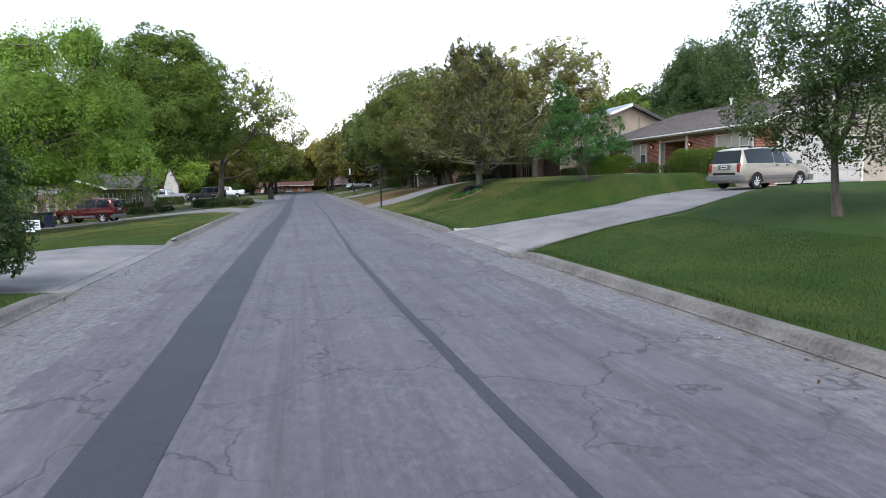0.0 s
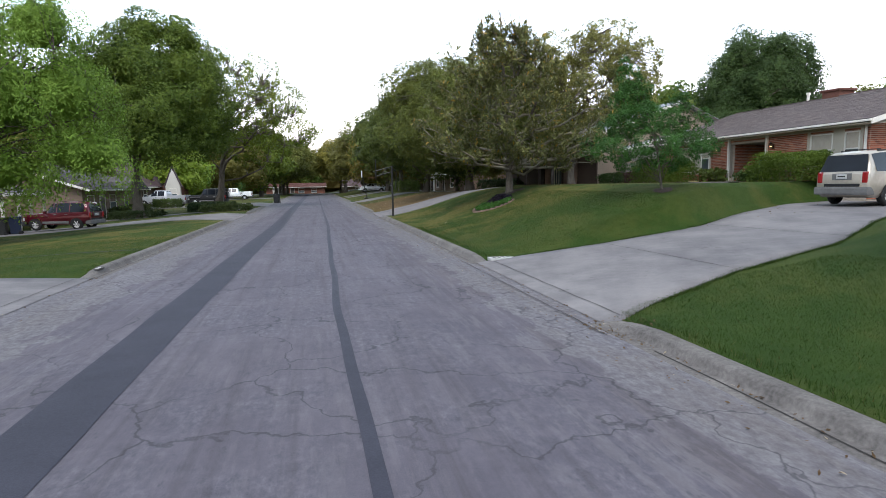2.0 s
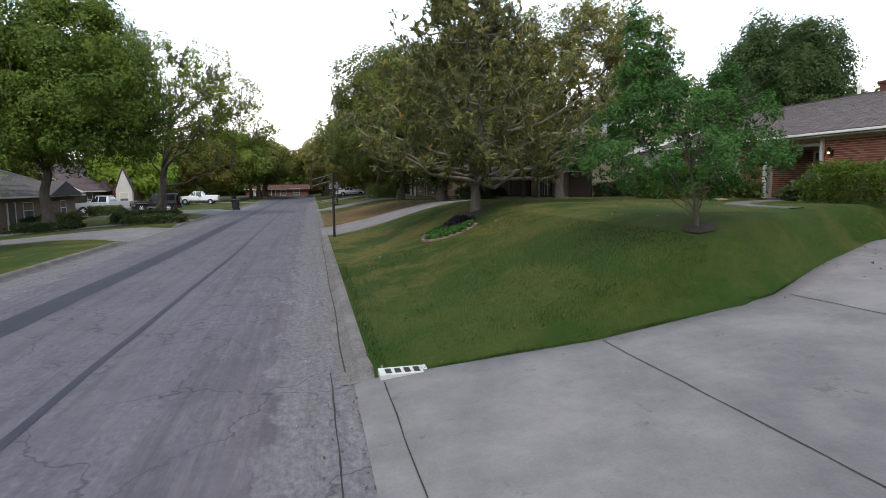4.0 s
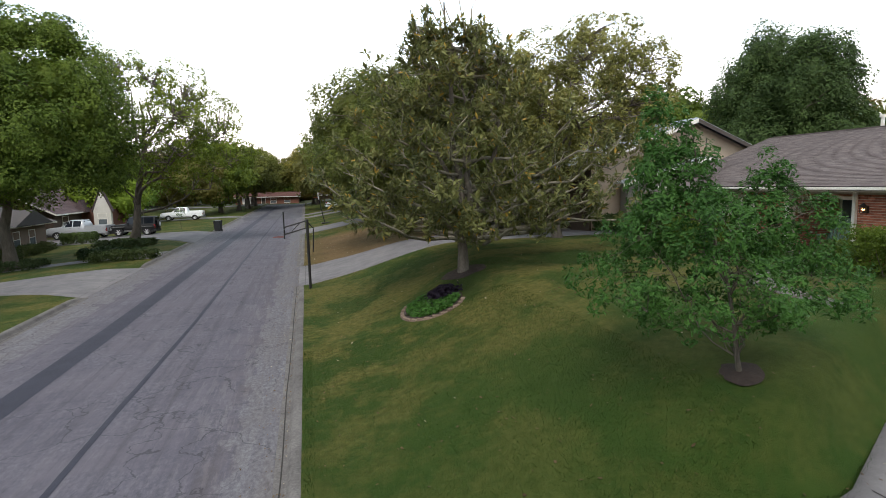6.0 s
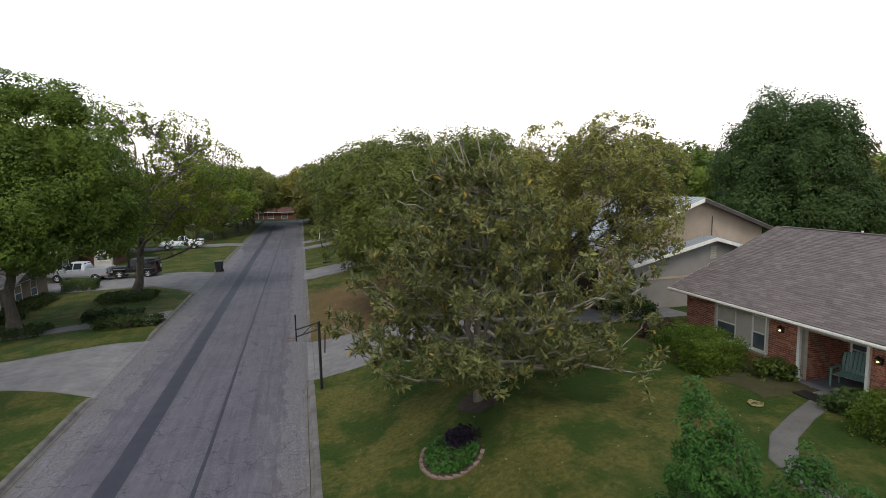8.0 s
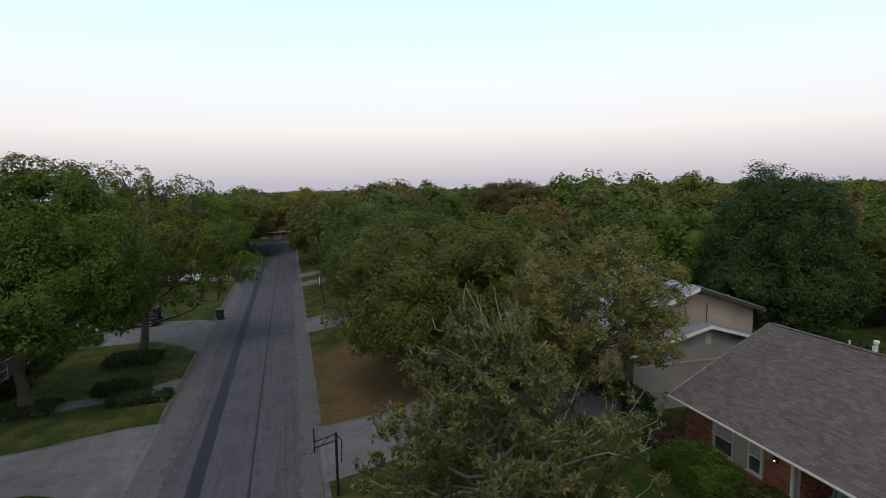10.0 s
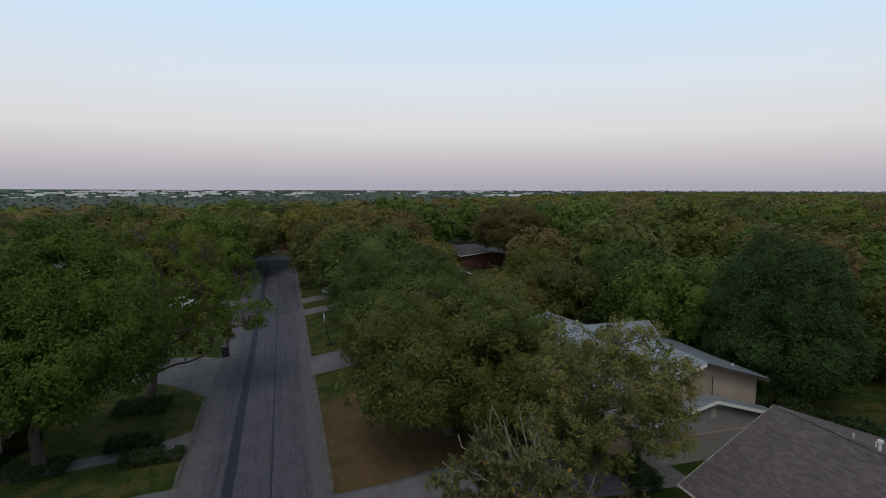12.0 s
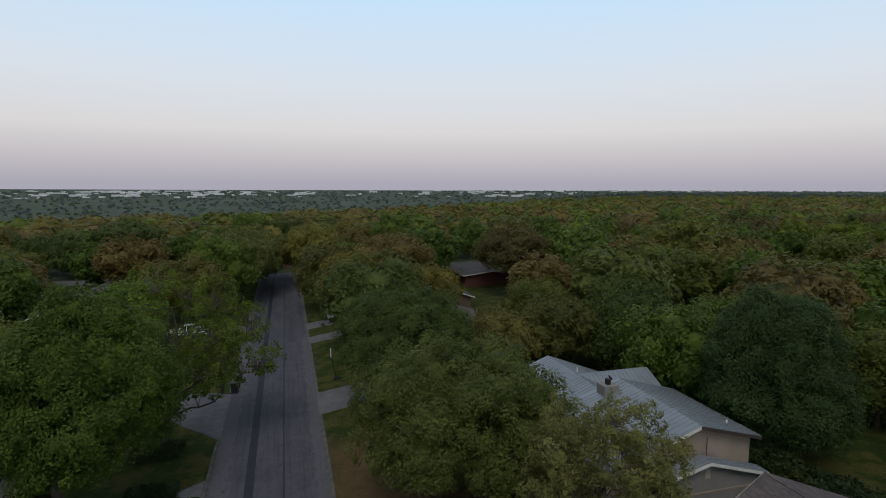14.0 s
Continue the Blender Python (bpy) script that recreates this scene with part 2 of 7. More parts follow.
def grass_material():
    m, nt, b = nodes_of("lawn_grass")
    big = noise_of(nt, 0.14, 4, 0.6)
    mid = noise_of(nt, 0.85, 8, 0.74)
    small = noise_of(nt, 6.5, 5, 0.7)
    fine = noise_of(nt, 45, 4, 0.75)
    c = ramp(nt, big, [(0.38, (0.0122, 0.0354, 0.0040)), (0.5, (0.0211, 0.0417, 0.0050)), (0.6, (0.0410, 0.0456, 0.0096))])
    c = mix(nt, 0.5, c, ramp(nt, mid, [(0.36, (0.0096, 0.0285, 0.0032)), (0.5, (0.0218, 0.0405, 0.0054)), (0.6, (0.0435, 0.0500, 0.0116)), (0.72, (0.0627, 0.0556, 0.0198))]))
    c = mix(nt, 0.4, c, ramp(nt, small, [(0.34, (0.0082, 0.0228, 0.0027)), (0.66, (0.0378, 0.0544, 0.0109))]))
    c = mix(nt, 0.3, c, ramp(nt, fine, [(0.3, (0.0082, 0.0209, 0.0027)), (0.7, (0.0422, 0.0607, 0.0136))]))
    dry = ramp(nt, noise_of(nt, 0.42, 8, 0.74), [(0.46, (0, 0, 0)), (0.56, (0.95, 0.95, 0.95))])
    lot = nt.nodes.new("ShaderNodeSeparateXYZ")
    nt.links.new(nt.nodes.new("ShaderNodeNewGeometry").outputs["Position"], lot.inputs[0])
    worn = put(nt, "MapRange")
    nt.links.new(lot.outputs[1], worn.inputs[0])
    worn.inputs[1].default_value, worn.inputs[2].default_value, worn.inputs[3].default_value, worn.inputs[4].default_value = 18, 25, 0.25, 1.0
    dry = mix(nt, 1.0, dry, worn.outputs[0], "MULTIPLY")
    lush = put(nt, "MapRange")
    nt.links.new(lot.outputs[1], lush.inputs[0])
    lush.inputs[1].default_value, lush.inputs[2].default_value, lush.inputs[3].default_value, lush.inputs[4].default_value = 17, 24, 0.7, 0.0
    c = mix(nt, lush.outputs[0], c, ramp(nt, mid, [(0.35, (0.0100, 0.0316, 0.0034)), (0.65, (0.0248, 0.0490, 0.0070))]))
    c = mix(nt, dry, c, ramp(nt, small, [(0.35, (0.0450, 0.0440, 0.0095)), (0.65, (0.0980, 0.0850, 0.0240))]))
    # leaf litter under the street oaks beyond the second drive
    g = nt.nodes.new("ShaderNodeNewGeometry").outputs["Position"]
    sx = nt.nodes.new("ShaderNodeSeparateXYZ")
    nt.links.new(g, sx.inputs[0])

    def band(src, lo, hi, soft):
        a = put(nt, "MapRange")
        nt.links.new(src, a.inputs[0])
        a.inputs[1].default_value, a.inputs[2].default_value = lo - soft, lo + soft
        bb = put(nt, "MapRange")
        nt.links.new(src, bb.inputs[0])
        bb.inputs[1].default_value, bb.inputs[2].default_value = hi + soft, hi - soft
        mm = put(nt, "Math")
        mm.operation = "MULTIPLY"
        nt.links.new(a.outputs[0], mm.inputs[0])
        nt.links.new(bb.outputs[0], mm.inputs[1])
        return mm.outputs[0]
    bx, by = band(sx.outputs[0], 4.0, 17, 2.5), band(sx.outputs[1], 41.5, 59, 1.5)
    mm = put(nt, "Math")
    mm.operation = "MULTIPLY"
    nt.links.new(bx, mm.inputs[0])
    nt.links.new(by, mm.inputs[1])
    k = put(nt, "Math")
    k.operation = "MULTIPLY"
    nt.links.new(mm.outputs[0], k.inputs[0])
    k.inputs[1].default_value = 0.85
    litter = ramp(nt, mid, [(0.3, (0.085, 0.05, 0.026)), (0.7, (0.16, 0.095, 0.05))])
    c = mix(nt, k.outputs[0], c, litter)
    # past the lots the ground turns dark grey-green under the woods
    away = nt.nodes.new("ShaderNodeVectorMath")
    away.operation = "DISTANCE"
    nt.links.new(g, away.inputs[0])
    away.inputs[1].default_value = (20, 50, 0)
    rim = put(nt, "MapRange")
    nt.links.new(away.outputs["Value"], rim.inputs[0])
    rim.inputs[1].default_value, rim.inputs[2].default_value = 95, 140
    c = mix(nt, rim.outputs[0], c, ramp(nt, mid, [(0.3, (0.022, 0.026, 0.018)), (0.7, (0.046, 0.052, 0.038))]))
    # further out the ground colour is greyed to stand for haze over the plain
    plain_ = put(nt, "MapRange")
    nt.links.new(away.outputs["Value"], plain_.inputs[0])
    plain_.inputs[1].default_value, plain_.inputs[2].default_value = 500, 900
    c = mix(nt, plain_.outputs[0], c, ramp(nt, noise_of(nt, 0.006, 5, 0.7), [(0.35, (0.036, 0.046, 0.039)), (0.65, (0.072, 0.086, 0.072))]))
    nt.links.new(c, b.inputs["Base Color"])
    b.inputs["Roughness"].default_value = 0.95
    b.inputs["Specular IOR Level"].default_value = 0.1
    b.inputs["Sheen Weight"].default_value, b.inputs["Sheen Roughness"].default_value = 0.07, 0.45
    b.inputs["Sheen Tint"].default_value = (0.36, 0.46, 0.14, 1)
    bump(nt, b, fine, 0.8, 0.03)
    return m


def road_material():
    m, nt, b = nodes_of("worn_road")
    big = noise_of(nt, 0.35, 5, 0.62)
    streak = noise_of(nt, 1.3, 6, 0.65, (2.2, 0.08, 1))
    mid = noise_of(nt, 1.7, 8, 0.72)
    scuff = noise_of(nt, 3.0, 8, 0.74, (1.8, 0.22, 1))
    fine = noise_of(nt, 70, 4, 0.75)
    c = ramp(nt, streak, [(0.34, (0.0465, 0.0430, 0.0591)), (0.66, (0.1071, 0.0968, 0.1207))])
    c = mix(nt, 0.45, c, ramp(nt, mid, [(0.34, (0.0352, 0.0325, 0.0432)), (0.66, (0.1273, 0.1153, 0.1380))]))
    c = mix(nt, 0.35, c, ramp(nt, big, [(0.34, (0.0448, 0.0414, 0.0558)), (0.66, (0.1238, 0.1103, 0.1261))]))
    c = mix(nt, 0.18, c, ramp(nt, fine, [(0.25, (0.0204, 0.0191, 0.0237)), (0.75, (0.1513, 0.1370, 0.1488))]))
    grit = noise_of(nt, 13.0, 6, 0.75, (1.0, 0.55, 1))
    rough_ = ramp(nt, noise_of(nt, 0.55, 5, 0.7), [(0.42, (0.05, 0.05, 0.05)), (0.6, (0.34, 0.34, 0.34))])
    c = mix(nt, rough_, c, ramp(nt, grit, [(0.36, (0.0342, 0.0335, 0.0448)), (0.5, (0.0897, 0.0869, 0.1056)), (0.64, (0.1836, 0.1789, 0.2025))]))
    # pale worn scuffs, in patches and most along the two edges
    edge = nt.nodes.new("ShaderNodeSeparateXYZ")
    nt.links.new(nt.nodes.new("ShaderNodeNewGeometry").outputs["Position"], edge.inputs[0])
    far = put(nt, "Math")
    far.operation = "ABSOLUTE"
    nt.links.new(edge.outputs[0], far.inputs[0])
    rim = put(nt, "MapRange")
    nt.links.new(far.outputs[0], rim.inputs[0])
    rim.inputs[1].default_value, rim.inputs[2].default_value, rim.inputs[3].default_value, rim.inputs[4].default_value = 2.0, 4.0, 0.08, 0.34
    patch = mix(nt, 1.0, ramp(nt, scuff, [(0.525, (0, 0, 0)), (0.57, (1, 1, 1))]), rim.outputs[0], "MULTIPLY")
    c = mix(nt, patch, c, (0.1989, 0.1880, 0.1899))
    # long tyre-worn streaks, and small dark chips where the top has come off
    worn = mix(nt, 1.0, ramp(nt, noise_of(nt, 4.5, 7, 0.7, (1.5, 0.07, 1)), [(0.54, (0, 0, 0)), (0.62, (0.8, 0.8, 0.8))]), mix(nt, 1.0, ramp(nt, big, [(0.42, (0.15, 0.15, 0.15)), (0.6, (1, 1, 1))]), rim.outputs[0], "MULTIPLY"), "MULTIPLY")
    c = mix(nt, worn, c, (0.1816, 0.1720, 0.1748))
    chips = mix(nt, 1.0, ramp(nt, noise_of(nt, 5.5, 8, 0.78, (1.2, 0.6, 1)), [(0.385, (0.5, 0.5, 0.5)), (0.43, (0, 0, 0))]),
                ramp(nt, noise_of(nt, 0.5, 3, 0.6), [(0.4, (0.15, 0.15, 0.15)), (0.6, (1, 1, 1))]), "MULTIPLY")
    c = mix(nt, chips, c, (0.0452, 0.0450, 0.0547))
    # brown dirt washed to both edges, and long dark lines of wear
    soil = put(nt, "MapRange")
    nt.links.new(far.outputs[0], soil.inputs[0])
    soil.inputs[1].default_value, soil.inputs[2].default_value, soil.inputs[3].default_value, soil.inputs[4].default_value = 2.7, 4.3, 0.0, 0.75
    c = mix(nt, mix(nt, 1.0, ramp(nt, noise_of(nt, 1.1, 7, 0.7, (1.6, 0.3, 1)), [(0.42, (0, 0, 0)), (0.62, (1, 1, 1))]), soil.outputs[0], "MULTIPLY"), c, (0.078, 0.060, 0.048))
    c = mix(nt, ramp(nt, noise_of(nt, 2.6, 6, 0.66, (1.4, 0.035, 1)), [(0.50, (0, 0, 0)), (0.68, (0.55, 0.55, 0.55))]), c, (0.048, 0.042, 0.048))
    # the top course has broken away in a ragged line before both gutters
    jag = noise_of(nt, 1.5, 8, 0.62, (1.0, 0.7, 1))
    for sign, start, reach in ((1.0, 3.42, 1.5), (-1.0, 3.1, 2.6)):
        off = put(nt, "Math")
        off.operation = "MULTIPLY_ADD"
        nt.links.new(jag, off.inputs[0])
        off.inputs[1].default_value = reach
        out_ = put(nt, "Math")
        out_.operation = "MULTIPLY"
        nt.links.new(edge.outputs[0], out_.inputs[0])
        out_.inputs[1].default_value = sign
        nt.links.new(out_.outputs[0], off.inputs[2])
        lost = put(nt, "MapRange")
        nt.links.new(off.outputs[0], lost.inputs[0])
        lost.inputs[1].default_value, lost.inputs[2].default_value = start + reach / 2, start + reach / 2 + 0.06
        lost.inputs[4].default_value = 0.5
        c = mix(nt, lost.outputs[0], c, ramp(nt, grit, [(0.36, (0.0780, 0.0740, 0.0790)), (0.64, (0.1900, 0.1820, 0.1880))]))
    # cracks, in patches
    pos = nt.nodes.new("ShaderNodeNewGeometry").outputs["Position"]
    warp = put(nt, "TexNoise", Scale=1.4, Detail=5)
    nt.links.new(pos, warp.inputs["Vector"])
    sc = nt.nodes.new("ShaderNodeVectorMath")
    sc.operation = "MULTIPLY_ADD"
    nt.links.new(warp.outputs[1], sc.inputs[0])
    sc.inputs[1].default_value = (1.1, 1.1, 1.1)
    nt.links.new(pos, sc.inputs[2])
    vor = put(nt, "TexVoronoi", Scale=0.5)
    vor.feature = "DISTANCE_TO_EDGE"
    nt.links.new(sc.outputs[0], vor.inputs["Vector"])
    line = ramp(nt, vor.outputs["Distance"], [(0.0, (0.85, 0.85, 0.85)), (0.004, (0.75, 0.75, 0.75)), (0.010, (0, 0, 0))])
    where = ramp(nt, noise_of(nt, 0.32, 2, 0.5), [(0.36, (0, 0, 0)), (0.48, (0.68, 0.68, 0.68))])
    k = mix(nt, 1.0, line, where, "MULTIPLY")
    c = mix(nt, k, c, (0.022, 0.022, 0.026))
    nt.links.new(c, b.inputs["Base Color"])
    b.inputs["Roughness"].default_value = 0.88
    b.inputs["Specular IOR Level"].default_value = 0.25
    bump(nt, b, mix(nt, 0.5, fine, grit), 0.6, 0.012)
    return m


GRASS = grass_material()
ROAD = road_material()
TAR = grainy("tar_strip", (0.022, 0.0225, 0.032), (0.037, 0.037, 0.051), 1.5, 60, 0.75, 0.25)

spread = np.concatenate([-np.geomspace(16000, 45, 34), np.linspace(-42, -5.2, 36), [-4.75, -4.7, -4.5, 4.5, 4.7, 4.75], np.linspace(5.2, 42, 50), np.geomspace(45, 16000, 34)])
ahead = np.concatenate([-np.geomspace(600, 22, 10), np.linspace(-20, 110, 330), np.geomspace(112, 16000, 80)])
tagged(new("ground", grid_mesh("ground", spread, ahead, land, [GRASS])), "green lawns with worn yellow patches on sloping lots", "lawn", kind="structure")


def road_z(x, y):
    return 0.0 + 0 * x + np.minimum(0, land(6.0, y) - land(6.0, 100.0)) * (y > 100)


road = tagged(new("road", grid_mesh("road", np.linspace(-HALF, HALF, 9), np.concatenate([np.linspace(-30, 120, 60), np.linspace(122, 151, 8)]), lambda x, y: road_z(x, y), [ROAD])),
              "worn grey residential street with tarred seams", "road", kind="structure")


def strip(name, centre, width, y0, y1, z, material, wobble=0.03, n=220):
    ys = np.linspace(y0, y1, n)
    wob = np.array([noise.noise((0, y * 0.35, z * 7)) for y in ys]) * wobble * 2
    wid = np.interp(ys, *width) / 2 * (1 + 0.05 * np.array([noise.noise((3, y * 0.9, z)) for y in ys]))
    cx = np.interp(ys, *centre)
    lift = np.array([float(road_z(0, y)) for y in ys]) + z
    v = np.concatenate([np.stack([cx + wob - wid, ys, lift], 1), np.stack([cx + wob + wid, ys, lift], 1)])
    i = np.arange(n - 1)
    return mesh_np(name, v, np.stack([i, i + n, i + n + 1, i + 1], 1), [material])


DARK_ROAD = grainy("newer_dark_asphalt", (0.045, 0.045, 0.054), (0.105, 0.102, 0.112), 0.5, 40, 0.9, 0.2, (1.5, 0.3, 1))
tagged(new("road_patch", strip("road_patch", ((0, 1), (0.0, 0.0)), ((92, 97), (6.4, 8.3)), 93, 150.5, 0.003, DARK_ROAD, 0.3, 160)), "darker resurfaced stretch at the end of the street", "road patch", kind="structure")
tagged(new("tar_strip", strip("tar_strip", ((0, 10, 22, 32, 60), (-1.68, -1.72, -1.62, -1.42, -1.5)), ((1, 6), (0.56, 0.66)), -30, 150, 0.006, TAR, 0.014, 500)), "wide dark tar strip along the street", "road patch", kind="structure")
tagged(new("tar_seam", strip("tar_seam", ((0, 5, 12, 22, 32, 60), (1.1, 0.93, 0.83, 0.93, 1.08, 1.02)), ((0, 1), (0.13, 0.13)), -30, 150, 0.005, TAR, 0.018, 500)), "narrow tarred seam down the street", "road patch", kind="structure")

tagged(new("side_road", grid_mesh("side_road", np.linspace(-70, 70, 71), np.linspace(150.9, 158, 6), lambda x, y: np.maximum(land(x, y) + 0.06, 0.012), [ROAD])), "side street across the end of the road", "road", kind="structure")

# kerbs: runs between the drives
KERB_PROFILE = [(-0.24, -0.004), (-0.22, 0.006), (-0.07, 0.010), (-0.03, 0.02), (0.0, 0.09), (0.03, 0.125), (0.09, 0.14), (0.2, 0.14), (0.24, 0.11), (0.24, -0.1)]


def kerb_run(side, y0, y1, name="kerb"):
    n = max(4, int((y1 - y0) / 0.5))
    ys = np.linspace(y0, y1, n)
    v, f = [], []
    for y in ys:
        dip = min(1.0, min(y - y0, y1 - y) / 0.9 + 0.15) if y0 > -20 or y > 0 else 1.0
        jit = noise.noise((side, y * 0.8, 0)) * 0.012
        base = float(road_z(0, y))
        for px, pz in KERB_PROFILE:
            v.append((side * (HALF + px) + jit, y, base + (pz * dip if pz > 0.03 else pz)))
    k = len(KERB_PROFILE)
    for a in range(n - 1):
        for b_ in range(k - 1):
            q = (a * k + b_, a * k + b_ + 1, (a + 1) * k + b_ + 1, (a + 1) * k + b_)
            f.append(q if side < 0 else q[::-1])
    ob = new(name, mesh_np(name, v, f, [KERB], shade=True))
    return tagged(ob, "rounded weathered concrete kerb with gutter", "kerb", "street kerbs", "structure")


for y0, y1 in ((-30, 10.4), (16.7, 38.0), (44.5, 66.0), (72.0, 91.5), (95, 99.5), (103.5, 150)):
    kerb_run(1, y0, y1)
for y0, y1 in ((-30, 9.0), (17.2, 38.6), (47.6, 62.5), (74.0, 100), (104, 150)):
    kerb_run(-1, y0, y1)


def slab(name, outline, lift, material, label, category="driveway", n=14):
    """A paved area between two edge lines, laid over the land: outline gives (left line, right line) as point lists."""
    a, b_ = [[Vector((*p, 0)) for p in line] for line in outline]

    def at(line, t):
        t *= len(line) - 1
        i = min(int(t), len(line) - 2)
        return line[i].lerp(line[i + 1], t - i)
    rows = 26
    v = []
    for i in range(rows):
        p, q = at(a, i / (rows - 1)), at(b_, i / (rows - 1))
        for j in range(n):
            c = p.lerp(q, min(0.995, max(0.005, (j - 1) / (n - 3))) if 0 < j < n - 1 else j / (n - 1))
            out = abs(c.x) - HALF
            z = float(land(c.x, c.y)) + (lift if 0 < j < n - 1 else -0.03) if out > 0.02 else 0.008
            v.append((c.x, c.y, 0.008 + (z - 0.008) * float(smooth(out / 0.3))))
    me = mesh_np(name, v, grid_faces(n, rows), [material], shade=True)
    return tagged(new(name, me), label, category, kind="structure")


xs_ = (4.45, 5.6, 7.8, 11, 14, 17, 24, 30)
low_, high_ = [], []
for x in xs_:
    m_, h_ = drive_mid(x)
    low_.append((x, float(m_ - h_ - (0.25 if x < 5 else 0))))
    high_.append((x, float(m_ + h_)))
slab("driveway", (low_, high_), 0.03, CONCRETE, "pale concrete driveway with sawn joints up to the garage")
slab("driveway", ([(4.45, 38.0), (14, 37.4), (24, 37.0)], [(4.45, 44.5), (8, 43.6), (24, 41.5)]), 0.03, CONCRETE, "pale concrete driveway beside the magnolia lawn")
slab("driveway", ([(4.45, 66.0), (20, 66.5)], [(4.45, 72.0), (20, 72.0)]), 0.03, CONCRETE, "pale concrete driveway under the street oaks")
slab("driveway", ([(4.45, 91.5), (20, 91.5)], [(4.45, 95.0), (20, 95.0)]), 0.03, CONCRETE, "pale concrete driveway between two lawns")
slab("driveway", ([(4.45, 99.5), (20, 99.5)], [(4.45, 103.5), (20, 103)]), 0.03, CONCRETE, "pale concrete driveway with a parked white car")
slab("driveway", ([(-4.45, 17.2), (-16, 16.8)], [(-4.45, 9.0), (-16, 10.0)]), 0.03, CONCRETE, "pale concrete driveway on the low side of the street")
slab("driveway", ([(-4.45, 47.6), (-10, 46.4), (-24, 46.0)], [(-4.45, 38.6), (-9, 41.0), (-24, 41.0)]), 0.03, CONCRETE, "grey concrete driveway flaring to the street")
slab("driveway", ([(-4.45, 74.0), (-9, 75.0), (-26, 75.2)], [(-4.45, 62.5), (-9, 67.2), (-26, 67.6)]), 0.03, CONCRETE, "pale concrete driveway with parked cars")
slab("driveway", ([(-4.45, 104), (-22, 104)], [(-4.45, 100), (-22, 99)]), 0.03, CONCRETE, "pale concrete driveway with a parked white pickup")
slab("footpath", ([(-4.75, 55.5), (-7.2, 53.8), (-22, 53.2)], [(-4.75, 51.0), (-7.2, 52.2), (-22, 52.0)]), 0.025, CONCRETE, "narrow concrete front path across the lawn", "footpath")
slab("footpath", ([(20.2, 26.4), (18.1, 25.4), (16.5, 24.5), (15.5, 23.5), (15.05, 22.0), (15.0, 20.7)], [(20.2, 25.7), (18.55, 24.95), (17.05, 24.1), (16.1, 23.15), (15.65, 21.9), (15.55, 20.8)]), 0.025, OLD_CONCRETE, "curved concrete path to the porch", "footpath")


# sawn joints across the near drive and along its gutter
SEAM = plain("joint_dirt", (0.022, 0.019, 0.017), 0.95)


def joint(points, width=0.014, lift=0.036):
    pts = [Vector(p) for p in points]
    v, f = [], []
    n = 24
    for i in range(n):
        t = i / (n - 1) * (len(pts) - 1)
        k = min(int(t), len(pts) - 2)
        p = pts[k].lerp(pts[k + 1], t - k)
        d = (pts[k + 1] - pts[k]).normalized()
        w = width / 2 * (1 + 0.5 * noise.noise((p.x * 3, p.y * 3, 1)))
        j = 0.015 * noise.noise((p.x * 2, p.y * 2, 5))
        for sgn in (-1, 1):
            x, y = p.x - d.y * (w * sgn + j), p.y + d.x * (w * sgn + j)
            v.append((x, y, max(float(land(x, y)) + lift, 0.02)))
    for i in range(n - 1):
        f.append((2 * i, 2 * i + 1, 2 * i + 3, 2 * i + 2))
    return tagged(new("joint", mesh_np("joint", v, f, [SEAM])), "dark open joint between concrete slabs", "joint", "slab joints", "structure")


joint([(4.80, 10.5), (4.82, 16.5)], 0.014, 0.04)
joint([(4.17, 9.8), (4.17, 17.2)], 0.016, 0.0)
joint([(7.85, 11.75), (7.8, 16.4)], 0.014)
joint([(11.6, 13.0), (11.4, 17.0)], 0.018)
joint([(15.2, 15.2), (15.0, 19.2)], 0.018)
joint([(4.75, 38.2), (4.75, 44.3)])
joint([(-4.75, 38.8), (-4.75, 47.4)])
joint([(-8.4, 40.9), (-8.2, 46.6)])
joint([(-4.75, 9.2), (-4.75, 17.0)])
joint([(-8.5, 9.4), (-8.5, 17.0)])

# dirt in the gutters
for side_ in (-1, 1):
    for y0_, y1_ in ((-20, 9.0), (17.2, 38)):
        tagged(new("gutter_dirt", strip("gutter_dirt", ((0, 1), (side_ * 4.37, side_ * 4.37)), ((0, 1), (0.024, 0.024)), y0_, y1_, 0.0125, SEAM, 0.02, 160)), "line of dark dirt lying in the gutter", "dirt", "gutter dirt", "structure")

# mown blades on the lawns that the street passes closest
rng_g = np.random.default_rng(12)


def blades(name, x0, x1, y0, y1, n):
    x, y = rng_g.uniform(x0, x1, n), rng_g.uniform(y0, y1, n)
    mid, half = drive_mid(x)
    ok = ~((np.abs(y - mid) < half + 0.02) & (x > 4.5)) & ~((x < 0) & (y > 9.0) & (y < 17.2))
    grass_tufts(name, x[ok], y[ok], rng_g.uniform(0.025, 0.06, ok.sum()), "short mown grass blades on the lawn")


def fringe(name, side, n):
    """Longer grass hanging over one edge of the near drive."""
    x = rng_g.uniform(4.9, 15.0, n)
    mid, half = drive_mid(x)
    uneven = 0.05 * np.sin(x * 3.1) + 0.04 * np.sin(x * 7.7 + 1)
    y = mid + side * (half + uneven * 0.5 + rng_g.uniform(-0.05, 0.09, n))
    grass_tufts(name, x, y, rng_g.uniform(0.035, 0.07, n), "longer grass hanging over the edge of the drive")


